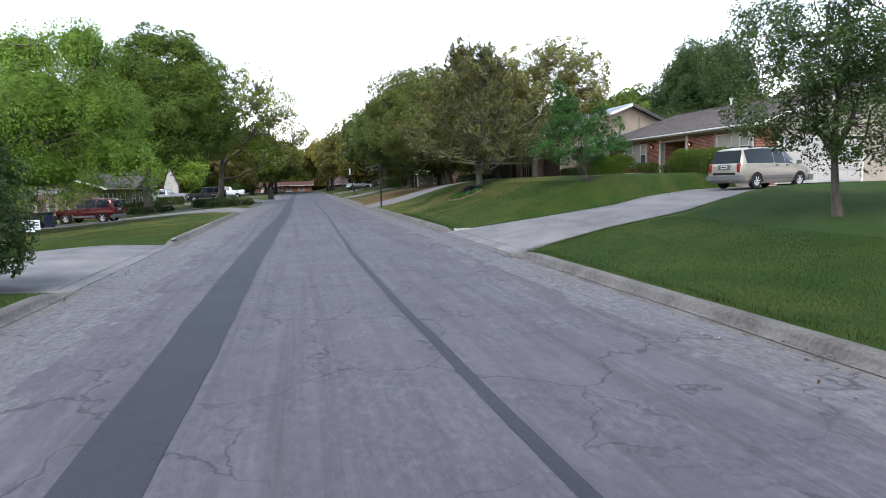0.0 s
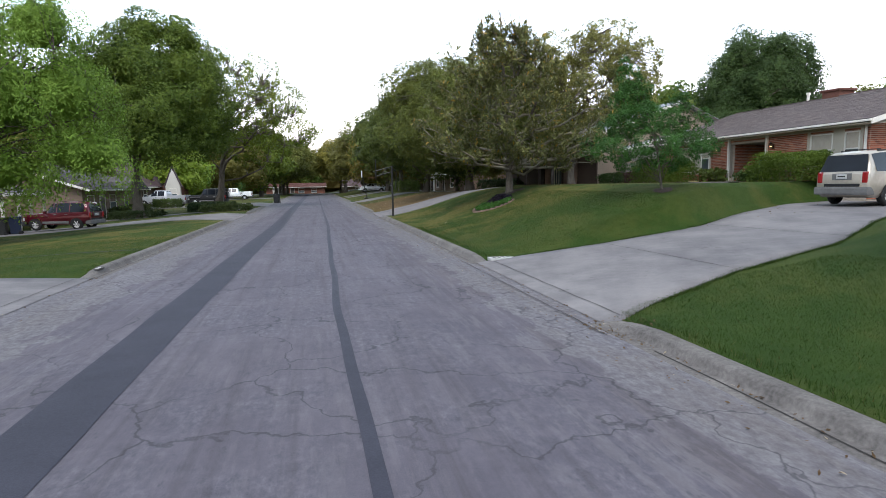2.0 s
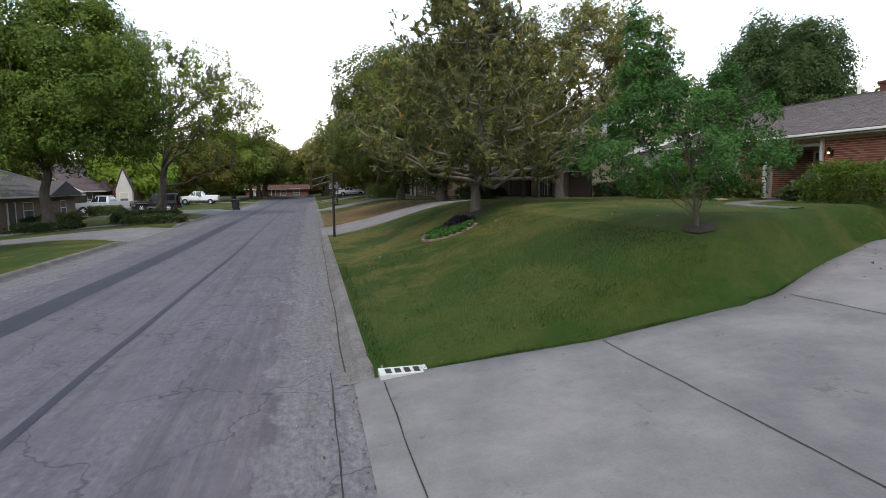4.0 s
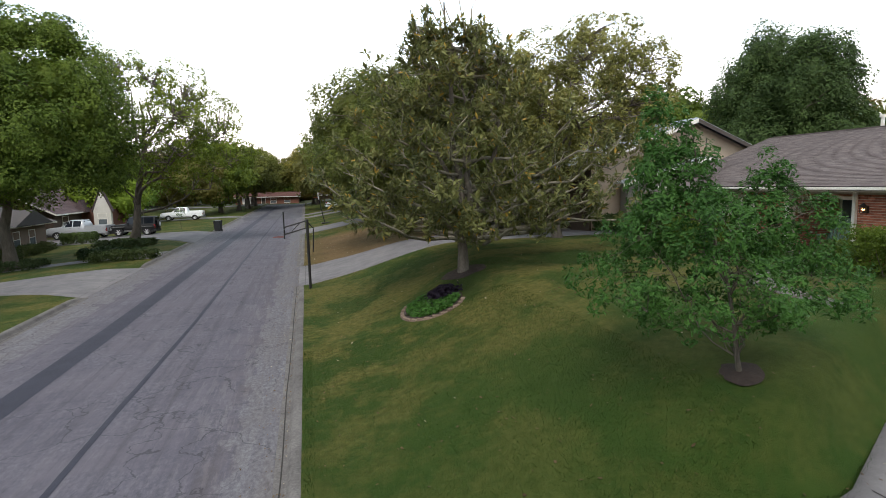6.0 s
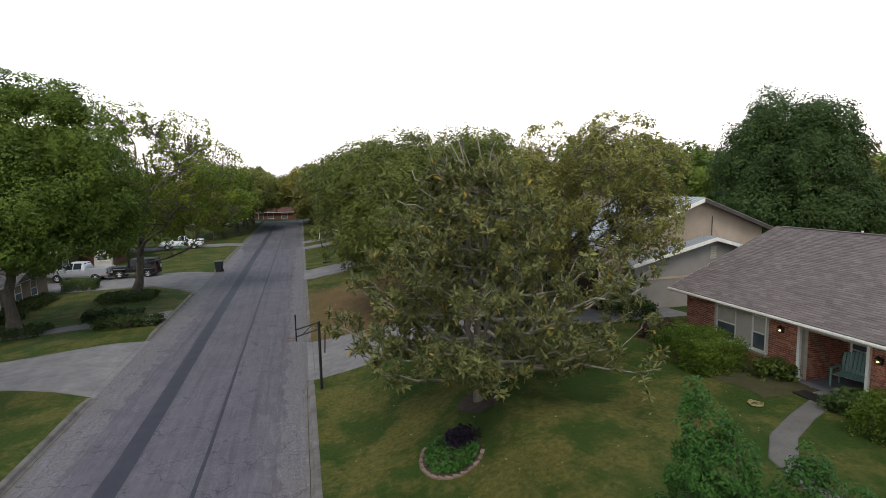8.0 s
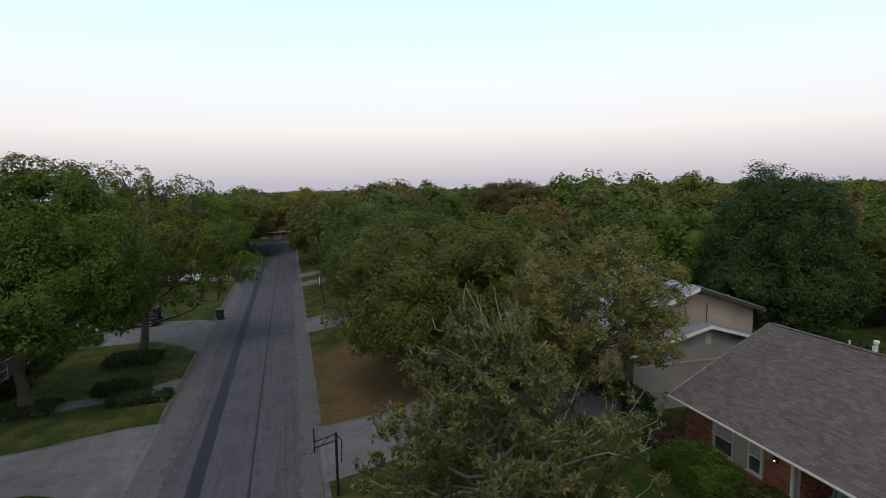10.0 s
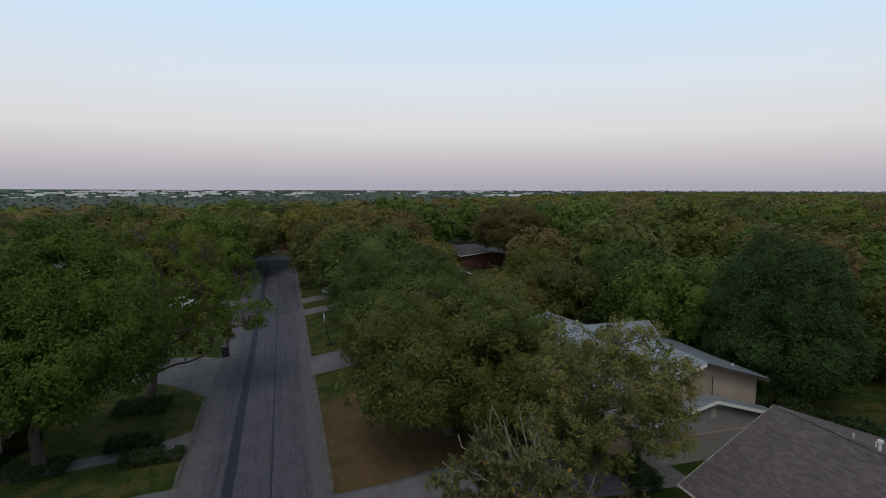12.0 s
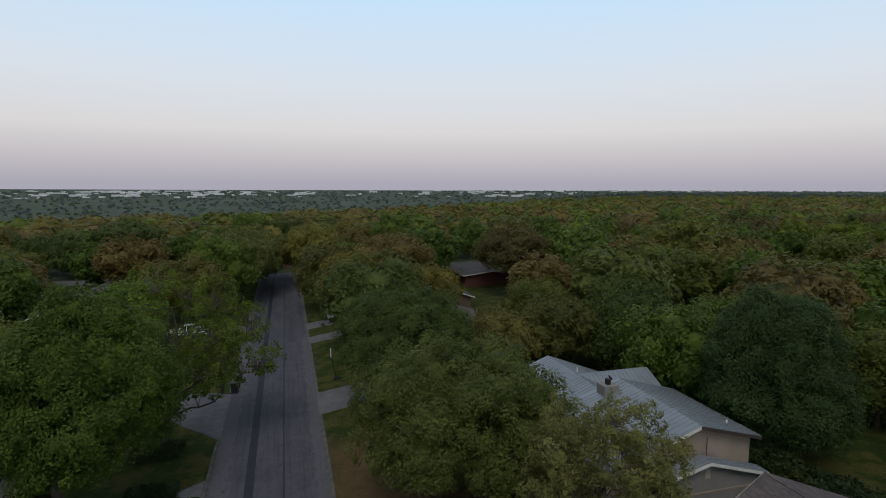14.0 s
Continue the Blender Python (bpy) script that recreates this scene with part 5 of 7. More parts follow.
def window(name, parent, centre, along, out, w, h, label="", split=1, blind=0.5):
    """A sash window: frame, sill, panes, and a blind behind the upper sash."""
    along, out, c = Vector(along), Vector(out), Vector(centre)
    rot = Matrix((along, out, (0, 0, 1))).transposed().to_4x4()
    m = Matrix.Translation(c) @ rot
    ob = new(name)
    ob.parent = parent
    ob.matrix_basis = m
    tagged(ob, label)
    bm = bmesh.new()
    t = 0.05
    for x0, x1, z0, z1 in ((-w / 2, -w / 2 + t, -h / 2, h / 2), (w / 2 - t, w / 2, -h / 2, h / 2), (-w / 2 + t, w / 2 - t, h / 2 - t, h / 2), (-w / 2 + t, w / 2 - t, -h / 2, -h / 2 + t)):
        box(bm, x0, x1, -0.04, 0.035, z0, z1, 0.006)
    part("frame", bm, TRIM, ob)
    part("sash_bar", boxed(-w / 2 + t, w / 2 - t, -0.03, 0.02, -0.025, 0.025, 0.005), TRIM, ob)
    part("sill", boxed(-w / 2 - 0.05, w / 2 + 0.05, -0.03, 0.07, -h / 2 - 0.06, -h / 2 - 0.002, 0.008), TRIM, ob)
    part("pane", boxed(-w / 2 + t, w / 2 - t, -0.02, -0.012, 0.025, h / 2 - t), GLASS if not blind else BLIND, ob)
    part("pane", boxed(-w / 2 + t, w / 2 - t, -0.012, -0.004, -h / 2 + t, -0.025), GLASS, ob)
    return ob


def wall_lamp(where, out=(-1, 0, 0)):
    """A lit porch lantern: bracket, cage, bulb."""
    ob = new("wall_lamp")
    ob.matrix_basis = Matrix.Translation(where)
    o = Vector(out)
    bm = bmesh.new()
    box(bm, -0.04, 0.04, -0.05, 0.05, -0.1, 0.1, 0.01)
    part("bracket", bm, IRON, ob)
    bm = bmesh.new()
    bmesh.ops.create_cone(bm, segments=8, radius1=0.10, radius2=0.02, depth=0.1, cap_ends=True, matrix=Matrix.Translation(o * 0.12 + Vector((0, 0, 0.14))))
    for k in range(4):
        a = k * math.pi / 2 + 0.78
        bmesh.ops.create_cone(bm, segments=5, radius1=0.008, radius2=0.008, depth=0.2, cap_ends=True, matrix=Matrix.Translation(o * 0.12 + Vector((0.08 * math.cos(a), 0.08 * math.sin(a), 0))))
    part("cage", bm, IRON, ob)
    bm = bmesh.new()
    bmesh.ops.create_icosphere(bm, subdivisions=2, radius=0.032, matrix=Matrix.Translation(o * 0.12))
    part("bulb", bm, LAMP_GLOW, ob, "glowing warm bulb")
    return tagged(ob, "lit iron lantern on the brick wall", "wall lamp", "porch lamps")


# red brick ranch house
FLOOR, WALLX, EAVEX, EAVEZ, RIDGEX, RIDGEZ = 1.78, 20.7, 20.1, 4.12, 27.95, 6.32
Y0, Y1 = 20.3, 33.3
ranch = tagged(new("brick_house"), "low red brick ranch house under a grey shingle roof", "house")
# walls: front in pieces round the porch, then the ends and back
bm = bmesh.new()
box(bm, WALLX, WALLX + 0.25, Y0, 25.1, 1.0, 4.18)
box(bm, WALLX, WALLX + 0.25, 27.62, Y1, 1.0, 4.18)
box(bm, WALLX + 0.002, WALLX + 0.25, 25.1, 27.62, 3.72, 4.18)
front_wall = part("front_wall", bm, MORTAR, ranch)
holes_front = [(25.1 - Y0, 27.62 - Y0, 0, 1.94), (28.92 - Y0, 31.5 - Y0, 0.55, 1.95), (20.62 - Y0, 23.0 - Y0, 0.55, 1.95)]
bm = bmesh.new()
box(bm, 34.05, 34.3, Y0, Y1, 1.0, 4.18)
box(bm, WALLX + 0.25, 34.05, Y1 - 0.25, Y1, 1.0, 4.18)
poly_prism(bm, [(WALLX, Y1, 4.18), (34.3, Y1, 4.18), (RIDGEX, Y1, RIDGEZ - 0.12)], (0, -0.2, 0))
part("back_wall", bm, MORTAR, ranch)
bm = bmesh.new()
box(bm, WALLX + 0.25, 22.0, Y0, Y0 + 0.25, 1.0, 4.18)
box(bm, 27.2, 34.05, Y0, Y0 + 0.25, 1.0, 4.18)
box(bm, 22.0, 27.2, Y0 + 0.002, Y0 + 0.25, 3.42, 4.18)
end_wall = part("end_wall", bm, MORTAR, ranch)
bm = bmesh.new()
poly_prism(bm, [(WALLX, Y0 - 0.01, 4.05), (34.3, Y0 - 0.01, 4.05), (RIDGEX, Y0 - 0.01, RIDGEZ - 0.12)], (0, 0.22, 0))
part("gable_siding", bm, SIDING, ranch, "beige wood siding in the gable")
for k in range(26):
    x = WALLX + 0.4 + k * 0.5
    top = 4.05 + (RIDGEZ - 4.2) * (1 - abs(x - RIDGEX) / 6.9)
    if top > 4.15:
        part("batten", boxed(x - 0.02, x + 0.02, Y0 - 0.03, Y0 - 0.012, 4.06, top), SIDING, ranch)
# porch recess
bm = bmesh.new()
box(bm, 22.7, 22.9, 25.1, 27.62, 1.7, 4.1)
box(bm, WALLX + 0.25, 22.7, 27.5, 27.62, 1.7, 4.1)
box(bm, WALLX + 0.25, 22.7, 25.1, 25.22, 1.7, 4.1)
porch_wall = part("porch_wall", bm, MORTAR, ranch)
part("porch_ceiling", boxed(WALLX + 0.25, 22.7, 25.22, 27.5, 3.78, 3.84), SIDING, ranch)
part("porch_floor", boxed(20.2, 22.7, 25.0, 27.7, 1.2, FLOOR + 0.12, 0.02), CONCRETE, ranch)
door = part("front_door", boxed(22.64, 22.695, 25.55, 26.5, FLOOR + 0.13, FLOOR + 2.1, 0.01), DARKWOOD, ranch, "dark stained front door")
part("knob", boxed(22.58, 22.64, 25.62, 25.68, 2.8, 2.86, 0.01), IRON, door)
window("porch_window", ranch, (22.67, 27.0, 2.9), (0, 1, 0), (-1, 0, 0), 0.7, 1.5, "", blind=0)
for y in (27.55, 25.16):
    part("porch_pillar", boxed(20.6, 20.7, y - 0.05, y + 0.05, FLOOR - 0.1, 4.0, 0.012), TRIM, ranch, "white painted porch pillar")
# windows with a wooden panel between them
for y, w in ((30.95, 1.05), (29.3, 0.66), (22.35, 1.05), (21.0, 0.64)):
    window("front_window", ranch, (WALLX - 0.005, y, 3.12), (0, 1, 0), (-1, 0, 0), w, 1.32)
for a, b_ in ((31.48, 31.6), (29.63, 30.42), (28.86, 28.96), (22.88, 23.02), (21.33, 21.82), (20.56, 20.67)):
    part("window_panel", boxed(WALLX - 0.03, WALLX - 0.004, a, b_, 2.42, 3.9, 0.006), SIDING, ranch)
# roof
NORTH, SOUTH, PROW = Y1 + 0.45, Y0 - 0.55, 2.25
bm = bmesh.new()
for x in (EAVEX, 34.9):
    top = [(x, SOUTH, EAVEZ), (RIDGEX, SOUTH, RIDGEZ), (RIDGEX, NORTH + PROW, RIDGEZ), (x, NORTH, EAVEZ)]
    poly_prism(bm, top, (0, 0, -0.11))
roof = part("roof", bm, DARK_SHINGLE, ranch)
shingles(roof, (EAVEX - 0.03, SOUTH, EAVEZ), (RIDGEX, SOUTH, RIDGEZ), (0, 1, 0), NORTH - SOUTH, SHINGLE, grow=PROW)
shingles(roof, (34.93, SOUTH, EAVEZ), (RIDGEX, SOUTH, RIDGEZ), (0, 1, 0), NORTH - SOUTH, SHINGLE, grow=PROW)
bm = bmesh.new()
for k in range(53):
    y = SOUTH + 0.02 + k * 0.3
    box(bm, RIDGEX - 0.14, RIDGEX + 0.14, y, y + 0.29, RIDGEZ - 0.02, RIDGEZ + 0.035, 0.01)
part("ridge_cap", bm, SHINGLE, roof)
part("gutter", boxed(EAVEX - 0.1, EAVEX + 0.01, Y0 - 0.55, Y1 + 0.45, EAVEZ - 0.10, EAVEZ - 0.02, 0.02), TRIM, ranch, "white gutter along the eave")
part("soffit", boxed(EAVEX + 0.012, WALLX + 0.1, Y0 - 0.5, Y1 + 0.4, EAVEZ - 0.16, EAVEZ - 0.12), SIDING, ranch)
for y, ridge_y in ((SOUTH - 0.03, SOUTH - 0.03), (NORTH - 0.02, NORTH + PROW - 0.02)):
    for x0, z0 in ((EAVEX - 0.05, EAVEZ), (34.95, EAVEZ)):
        part("rake_board", poly_prism(bmesh.new(), [(x0, y, z0 - 0.2), (x0, y, z0 - 0.015), (RIDGEX, ridge_y, RIDGEZ - 0.015), (RIDGEX, ridge_y, RIDGEZ - 0.2)], (0, 0.05, 0)), TRIM, ranch)
bm = bmesh.new()
for z0, z1 in ((2.2, 4.0),):
    bmesh.ops.create_cone(bm, segments=8, radius1=0.05, radius2=0.05, depth=2.3, cap_ends=True, matrix=Matrix.Translation((WALLX - 0.07, Y0 + 0.12, 2.9)))
part("downpipe", bm, TRIM, ranch)
# garage door in the end wall
gar = part("garage_door", boxed(22.02, 27.18, Y0 + 0.06, Y0 + 0.11, 1.22, 3.4), GARAGE_PAINT, ranch, "cream panelled garage door")
for r in range(4):
    for c in range(6):
        part("panel", boxed(22.1 + c * 0.85, 22.83 + c * 0.85, Y0 + 0.035, Y0 + 0.058, 1.3 + r * 0.53, 1.73 + r * 0.53, 0.012), GARAGE_PAINT, gar)
part("garage_frame", box(box(boxed(21.9, 22.02, Y0 - 0.02, Y0 + 0.1, 1.2, 3.5), 27.18, 27.3, Y0 - 0.02, Y0 + 0.1, 1.2, 3.5), 22.02, 27.18, Y0 - 0.02, Y0 + 0.1, 3.4, 3.5), TRIM, ranch)
# chimney and roof pipes
chim = part("chimney", boxed(27.8, 28.8, 28.2, 29.2, 5.6, 6.62), DULL_BRICK, ranch, "brick chimney stack with a flat cap")
part("chimney_cap", boxed(27.72, 28.88, 28.12, 29.28, 6.62, 6.74, 0.02), DULL_BRICK, chim)
for x, y, h, r in ((28.1, 30.4, 0.5, 0.07), (28.6, 32.0, 0.25, 0.04), (29.0, 31.2, 0.3, 0.035), (30.4, 29.6, 0.3, 0.04)):
    z = RIDGEZ - (x - RIDGEX) * (RIDGEZ - EAVEZ) / 7.4
    bm = bmesh.new()
    bmesh.ops.create_cone(bm, segments=10, radius1=r, radius2=r, depth=h + 0.2, cap_ends=True, matrix=Matrix.Translation((x, y, z + h / 2 - 0.1)))
    if r > 0.05:
        bmesh.ops.create_cone(bm, segments=10, radius1=r * 1.7, radius2=r * 1.7, depth=0.12, cap_ends=True, matrix=Matrix.Translation((x, y, z + h)))
    part("roof_pipe", bm, TRIM, ranch)
wall_lamp((WALLX - 0.05, 28.25, 3.5))
wall_lamp((WALLX - 0.05, 24.8, 3.45))

# metal-roofed house beside it
metal = tagged(new("metal_roof_house"), "tan two-level house under a pale seamed metal roof", "house")


def seamed_roof(parent, eave_a, ridge_a, along, length, gap=0.4):
    """One slope of standing-seam metal: a sheet and its ribs."""
    e, r, al = Vector(eave_a), Vector(ridge_a), Vector(along)
    up = r - e
    n = al.cross(up).normalized()
    if n.z < 0:
        n = -n
    sheet = part("roof_sheet", poly_prism(bmesh.new(), [e, r, r + al * length, e + al * length], n * -0.06), METAL, parent)
    k = int(length / gap)
    pos = [e + up * 0.5 + al * (gap * (i + 0.5)) + n * 0.02 for i in range(k)]
    u = up.normalized()
    ob = new("seam_ribs", boxes_np("seam_ribs", pos, [tuple(al), tuple(u), tuple(n)], (0.015, up.length / 2, 0.02), METAL))
    ob.parent = sheet
    return sheet


MX0, MX1, MR, MY0, MY1 = 20.2, 32.1, 26.5, 40.0, 48.0
part("wall", poly_prism(bmesh.new(), [(MX0, MY0, 0.9), (MX1, MY0 + 1.2, 0.9), (MX1, MY0 + 1.2, 5.75), (MR, MY0, 7.6), (MX0, MY0, 5.45)], (0, MY1 - MY0, 0)), STUCCO, metal)
seamed_roof(metal, (MX0 - 0.6, MY0 - 0.5, 5.28), (MR, MY0 - 0.5, 7.75), (0, 1, 0), MY1 - MY0 + 1.2)
seamed_roof(metal, (MX1 + 0.6, MY0 + 0.8, 5.72), (MR, MY0 - 0.5, 7.75), (0, 1, 0), MY1 - MY0 + 1.2)
for x, y, z in ((MX0 - 0.6, MY0 - 0.53, 5.24), (MX1 + 0.6, MY0 + 0.77, 5.68)):
    part("rake_board", poly_prism(bmesh.new(), [(x, y, z - 0.22), (x, y, z), (MR, MY0 - 0.53, 7.71), (MR, MY0 - 0.53, 7.49)], (0, 0.04, 0)), DARKWOOD if x > MR else TRIM, metal)
bm = bmesh.new()
bmesh.ops.create_cone(bm, segments=8, radius1=0.03, radius2=0.03, depth=1.3, cap_ends=True, matrix=Matrix.Translation((27.4, MY0 - 0.06, 6.0)))
part("conduit", bm, DARKWOOD, metal)
# lower gabled bay
LX0, LX1, LR, LY0 = 22.0, 31.0, 26.9, 39.3
part("bay_wall", poly_prism(bmesh.new(), [(LX0, LY0, 0.9), (LX1, LY0, 0.9), (LX1, LY0, 4.35), (LR, LY0, 5.45), (LX0, LY0, 4.35)], (0, MY0 - LY0, 0)), GREYWALL, metal)
seamed_roof(metal, (LX0 - 0.5, LY0 - 0.4, 4.27), (LR, LY0 - 0.4, 5.58), (0, 1, 0), MY0 - LY0 + 0.4)
seamed_roof(metal, (LX1 + 0.5, LY0 - 0.4, 4.27), (LR, LY0 - 0.4, 5.58), (0, 1, 0), MY0 - LY0 + 0.4)
for x in (LX0 - 0.5, LX1 + 0.5):
    part("rake_board", poly_prism(bmesh.new(), [(x, LY0 - 0.43, 4.03), (x, LY0 - 0.43, 4.23), (LR, LY0 - 0.43, 5.54), (LR, LY0 - 0.43, 5.34)], (0, 0.04, 0)), TRIM, metal)
bm = bmesh.new()
for k in range(7):
    box(bm, 26.8, 27.2, LY0 - 0.04, LY0 - 0.01, 4.3 + k * 0.1, 4.37 + k * 0.1, 0.005)
part("gable_vent", bm, SIDING, metal)
part("trim_line", boxed(LX0, LX1, LY0 - 0.03, LY0 - 0.005, 3.3, 3.42), STUCCO, metal)
# rear wing with a cross gable
part("wing_wall", poly_prism(bmesh.new(), [(19.6, 48.0, 0.8), (30.2, 48.0, 0.8), (30.2, 48.0, 4.9), (24.8, 48.0, 6.85), (19.6, 48.0, 4.9)], (0, 9.0, 0)), STUCCO, metal)
seamed_roof(metal, (19.0, 47.6, 4.75), (24.8, 47.6, 6.98), (0, 1, 0), 9.8)
seamed_roof(metal, (30.8, 47.6, 4.75), (24.8, 47.6, 6.98), (0, 1, 0), 9.8)
part("cross_wall", poly_prism(bmesh.new(), [(25, 49.6, 1.0), (25, 55.0, 1.0), (25, 55.0, 5.6), (25, 52.2, 6.85), (25, 49.6, 5.6)], (6.2, 0, 0)), STUCCO, metal)
seamed_roof(metal, (24.8, 49.1, 5.5), (24.8, 52.2, 6.97), (1, 0, 0), 6.9)
seamed_roof(metal, (24.8, 55.4, 5.5), (24.8, 52.2, 6.97), (1, 0, 0), 6.9)
chim = part("chimney", boxed(24.3, 25.5, 47.0, 48.1, 6.0, 7.75, 0.02), GREYWALL, metal, "square grey chimney box with a dark cowl")
bm = bmesh.new()
bmesh.ops.create_cone(bm, segments=10, radius1=0.22, radius2=0.22, depth=0.45, cap_ends=True, matrix=Matrix.Translation((24.9, 47.55, 7.95)))
part("cowl", bm, IRON, chim)
bm = bmesh.new()
bmesh.ops.create_cone(bm, segments=12, radius1=0.02, radius2=0.3, depth=0.12, cap_ends=False, matrix=Matrix.Translation((26.1, 49.1, 7.5)) @ Matrix.Rotation(1.0, 4, "Y"))
bmesh.ops.create_cone(bm, segments=6, radius1=0.025, radius2=0.025, depth=0.9, cap_ends=True, matrix=Matrix.Translation((26.1, 49.1, 7.1)))
part("dish", bm, IRON, metal)
for x, y, z in ((31.0, 42.2, 6.1), (25.6, 53.4, 6.7)):
    bm = bmesh.new()
    bmesh.ops.create_cone(bm, segments=8, radius1=0.06, radius2=0.06, depth=0.7, cap_ends=True, matrix=Matrix.Translation((x, y, z)))
    part("roof_pipe", bm, TRIM, metal)
# dark sheets added over the street walls for the deep shade under porch and trees
part("front_brick", boxed(20.1, 20.195, 40.0, 47.9, 1.0, 5.2), SHADED_BRICK, metal)
part("front_brick", boxed(19.5, 19.595, 48.0, 57.0, 0.9, 4.7), SHADED_BRICK, metal)
# its porch: posts, canopy, glazed door
part("porch_slab", boxed(17.6, 20.2, 42.2, 50.0, 0.9, 1.62, 0.02), CONCRETE, metal)
for y in (42.5, 45.0, 47.6, 49.8):
    part("porch_post", boxed(17.75, 17.93, y - 0.09, y + 0.09, 1.6, 4.0, 0.01), DARKWOOD, metal)
part("porch_roof", poly_prism(bmesh.new(), [(17.2, 41.9, 4.0), (17.2, 41.9, 4.14), (20.2, 41.9, 4.75), (20.2, 41.9, 4.6)], (0, 8.4, 0)), DARK_SHINGLE, metal)
part("canopy", poly_prism(bmesh.new(), [(16.9, 44.6, 4.1), (16.9, 46.3, 4.65), (16.9, 48.0, 4.1), (16.9, 48.0, 3.98), (16.9, 46.3, 4.5), (16.9, 44.6, 3.98)], (1.6, 0, 0)), METAL, metal, "small pale metal canopy over the entry")
gd = part("glazed_door", boxed(20.03, 20.095, 45.6, 47.0, 1.63, 3.8, 0.01), DARKWOOD, metal)
for k in range(3):
    part("pane", boxed(20.01, 20.028, 45.68 + k * 0.44, 46.06 + k * 0.44, 1.8, 3.65), GLASS, gd)
    part("bar", boxed(19.995, 20.025, 46.07 + k * 0.44 - 0.03, 46.09 + k * 0.44 + 0.02, 1.75, 3.7), TRIM, gd)
part("pier", boxed(19.4, 20.09, 42.9, 43.9, 1.2, 4.3, 0.03), TAN_BRICK, metal)
for y in (44.4, 48.6):
    wall_lamp((20.05, y, 3.5))


def low_house(name, label, x0, x1, y0, y1, base, eave, ridge, wall, tiles, front, openings=(), over=0.6, gable_wall=None):
    """A ranch house with its ridge along the street; front is the x of its street wall."""
    ob = tagged(new(name), label, "house")
    rx = (x0 + x1) / 2
    part("wall", poly_prism(bmesh.new(), [(x0, y0, base - 1.2), (x1, y0, base - 1.2), (x1, y0, eave), (rx, y0, ridge - 0.15), (x0, y0, eave)], (0, y1 - y0, 0)), wall, ob)
    slope = (ridge - eave) / (rx - x0)
    ez = eave - over * slope + 0.1
    rf = part("roof", poly_prism(bmesh.new(), [(x0 - over, y0 - 0.5, ez), (rx, y0 - 0.5, ridge), (x1 + over, y0 - 0.5, ez), (x1 + over, y0 - 0.5, ez - 0.12), (rx, y0 - 0.5, ridge - 0.12), (x0 - over, y0 - 0.5, ez - 0.12)], (0, y1 - y0 + 1.0, 0)), tiles, ob)
    for x in (x0 - over, x1 + over):
        shingles(rf, (x, y0 - 0.5, ez), (rx, y0 - 0.5, ridge), (0, 1, 0), y1 - y0 + 1.0, tiles, 0.3, 0.6)
        part("gutter", boxed(x - 0.06, x + 0.06, y0 - 0.5, y1 + 0.5, ez - 0.16, ez - 0.02, 0.02), TRIM, ob)
        for y in (y0 - 0.53, y1 + 0.49):
            part("rake_board", poly_prism(bmesh.new(), [(x, y, ez - 0.2), (x, y, ez - 0.01), (rx, y, ridge - 0.01), (rx, y, ridge - 0.2)], (0, 0.04, 0)), TRIM, ob)
    sgn = 1 if front == x1 else -1
    for kind, y, w, h, z in openings:
        if kind == "window":
            window("front_window", ob, (front + sgn * 0.01, y, z), (0, sgn, 0) if sgn < 0 else (0, -1, 0), (sgn, 0, 0), w, h)
        else:
            d_ = part("front_door", boxed(front + sgn * 0.012, front + sgn * 0.06, y - w / 2, y + w / 2, z - h / 2, z + h / 2, 0.01), DARKWOOD if kind == "door" else GARAGE_PAINT, ob)
            for e in (y - w / 2 - 0.1, y + w / 2 + 0.002):
                part("door_jamb", boxed(front + sgn * 0.005, front + sgn * 0.09, e, e + 0.098, z - h / 2, z + h / 2 + 0.1), TRIM, d_)
    return ob


# carport house on the low side
cp = low_house("carport_house", "low tan brick house with a carport on slim posts", -30, -17.2, 52.0, 67.4, -0.6, 2.2, 4.5, TAN_BRICK, DARK_SHINGLE, -17.2,
               [("window", 64.8, 1.1, 1.3, 0.9), ("window", 62.2, 1.1, 1.3, 0.9), ("window", 58.6, 1.6, 1.3, 0.9), ("door", 56.0, 1.0, 2.05, 0.45), ("window", 53.6, 1.4, 1.3, 0.9)], over=0.7)
part("carport_roof", poly_prism(bmesh.new(), [(-18.55, 43.6, 1.72), (-18.55, 43.6, 1.86), (-26, 43.6, 3.55), (-33.4, 43.6, 1.86), (-33.4, 43.6, 1.72), (-26, 43.6, 3.4)], (0, 6.4, 0)), DARK_SHINGLE, cp)
part("carport_fascia", boxed(-18.6, -18.5, 43.55, 50.0, 1.66, 1.86, 0.01), TRIM, cp)
part("carport_wall", boxed(-31, -30.8, 44, 50.5, -1.4, 2.2), TAN_BRICK, cp)
for y in (44.0, 46.0, 47.6, 49.6):
    part("carport_post", boxed(-18.95, -18.8, y - 0.075, y + 0.075, -0.9, 1.74, 0.01), TRIM, cp)
part("front_gable", poly_prism(bmesh.new(), [(-16.3, 60.2, 1.98), (-16.3, 63.5, 3.2), (-16.3, 66.8, 1.98)], (-6.5, 0, 0)), DARK_SHINGLE, cp)
# house with the steep white gable
# its wall takes the dark brick too, shade included in the tone
sg = low_house("gabled_house", "brick house with maroon roof and a steep white gable", -34, -20.5, 77.5, 97, -0.2, 2.5, 6.1, SHADED_BRICK, MAROON, -20.5,
               [("window", 80.5, 1.6, 1.3, 1.3), ("door", 86.2, 1.0, 2.05, 0.85), ("window", 93.5, 1.6, 1.3, 1.3)])
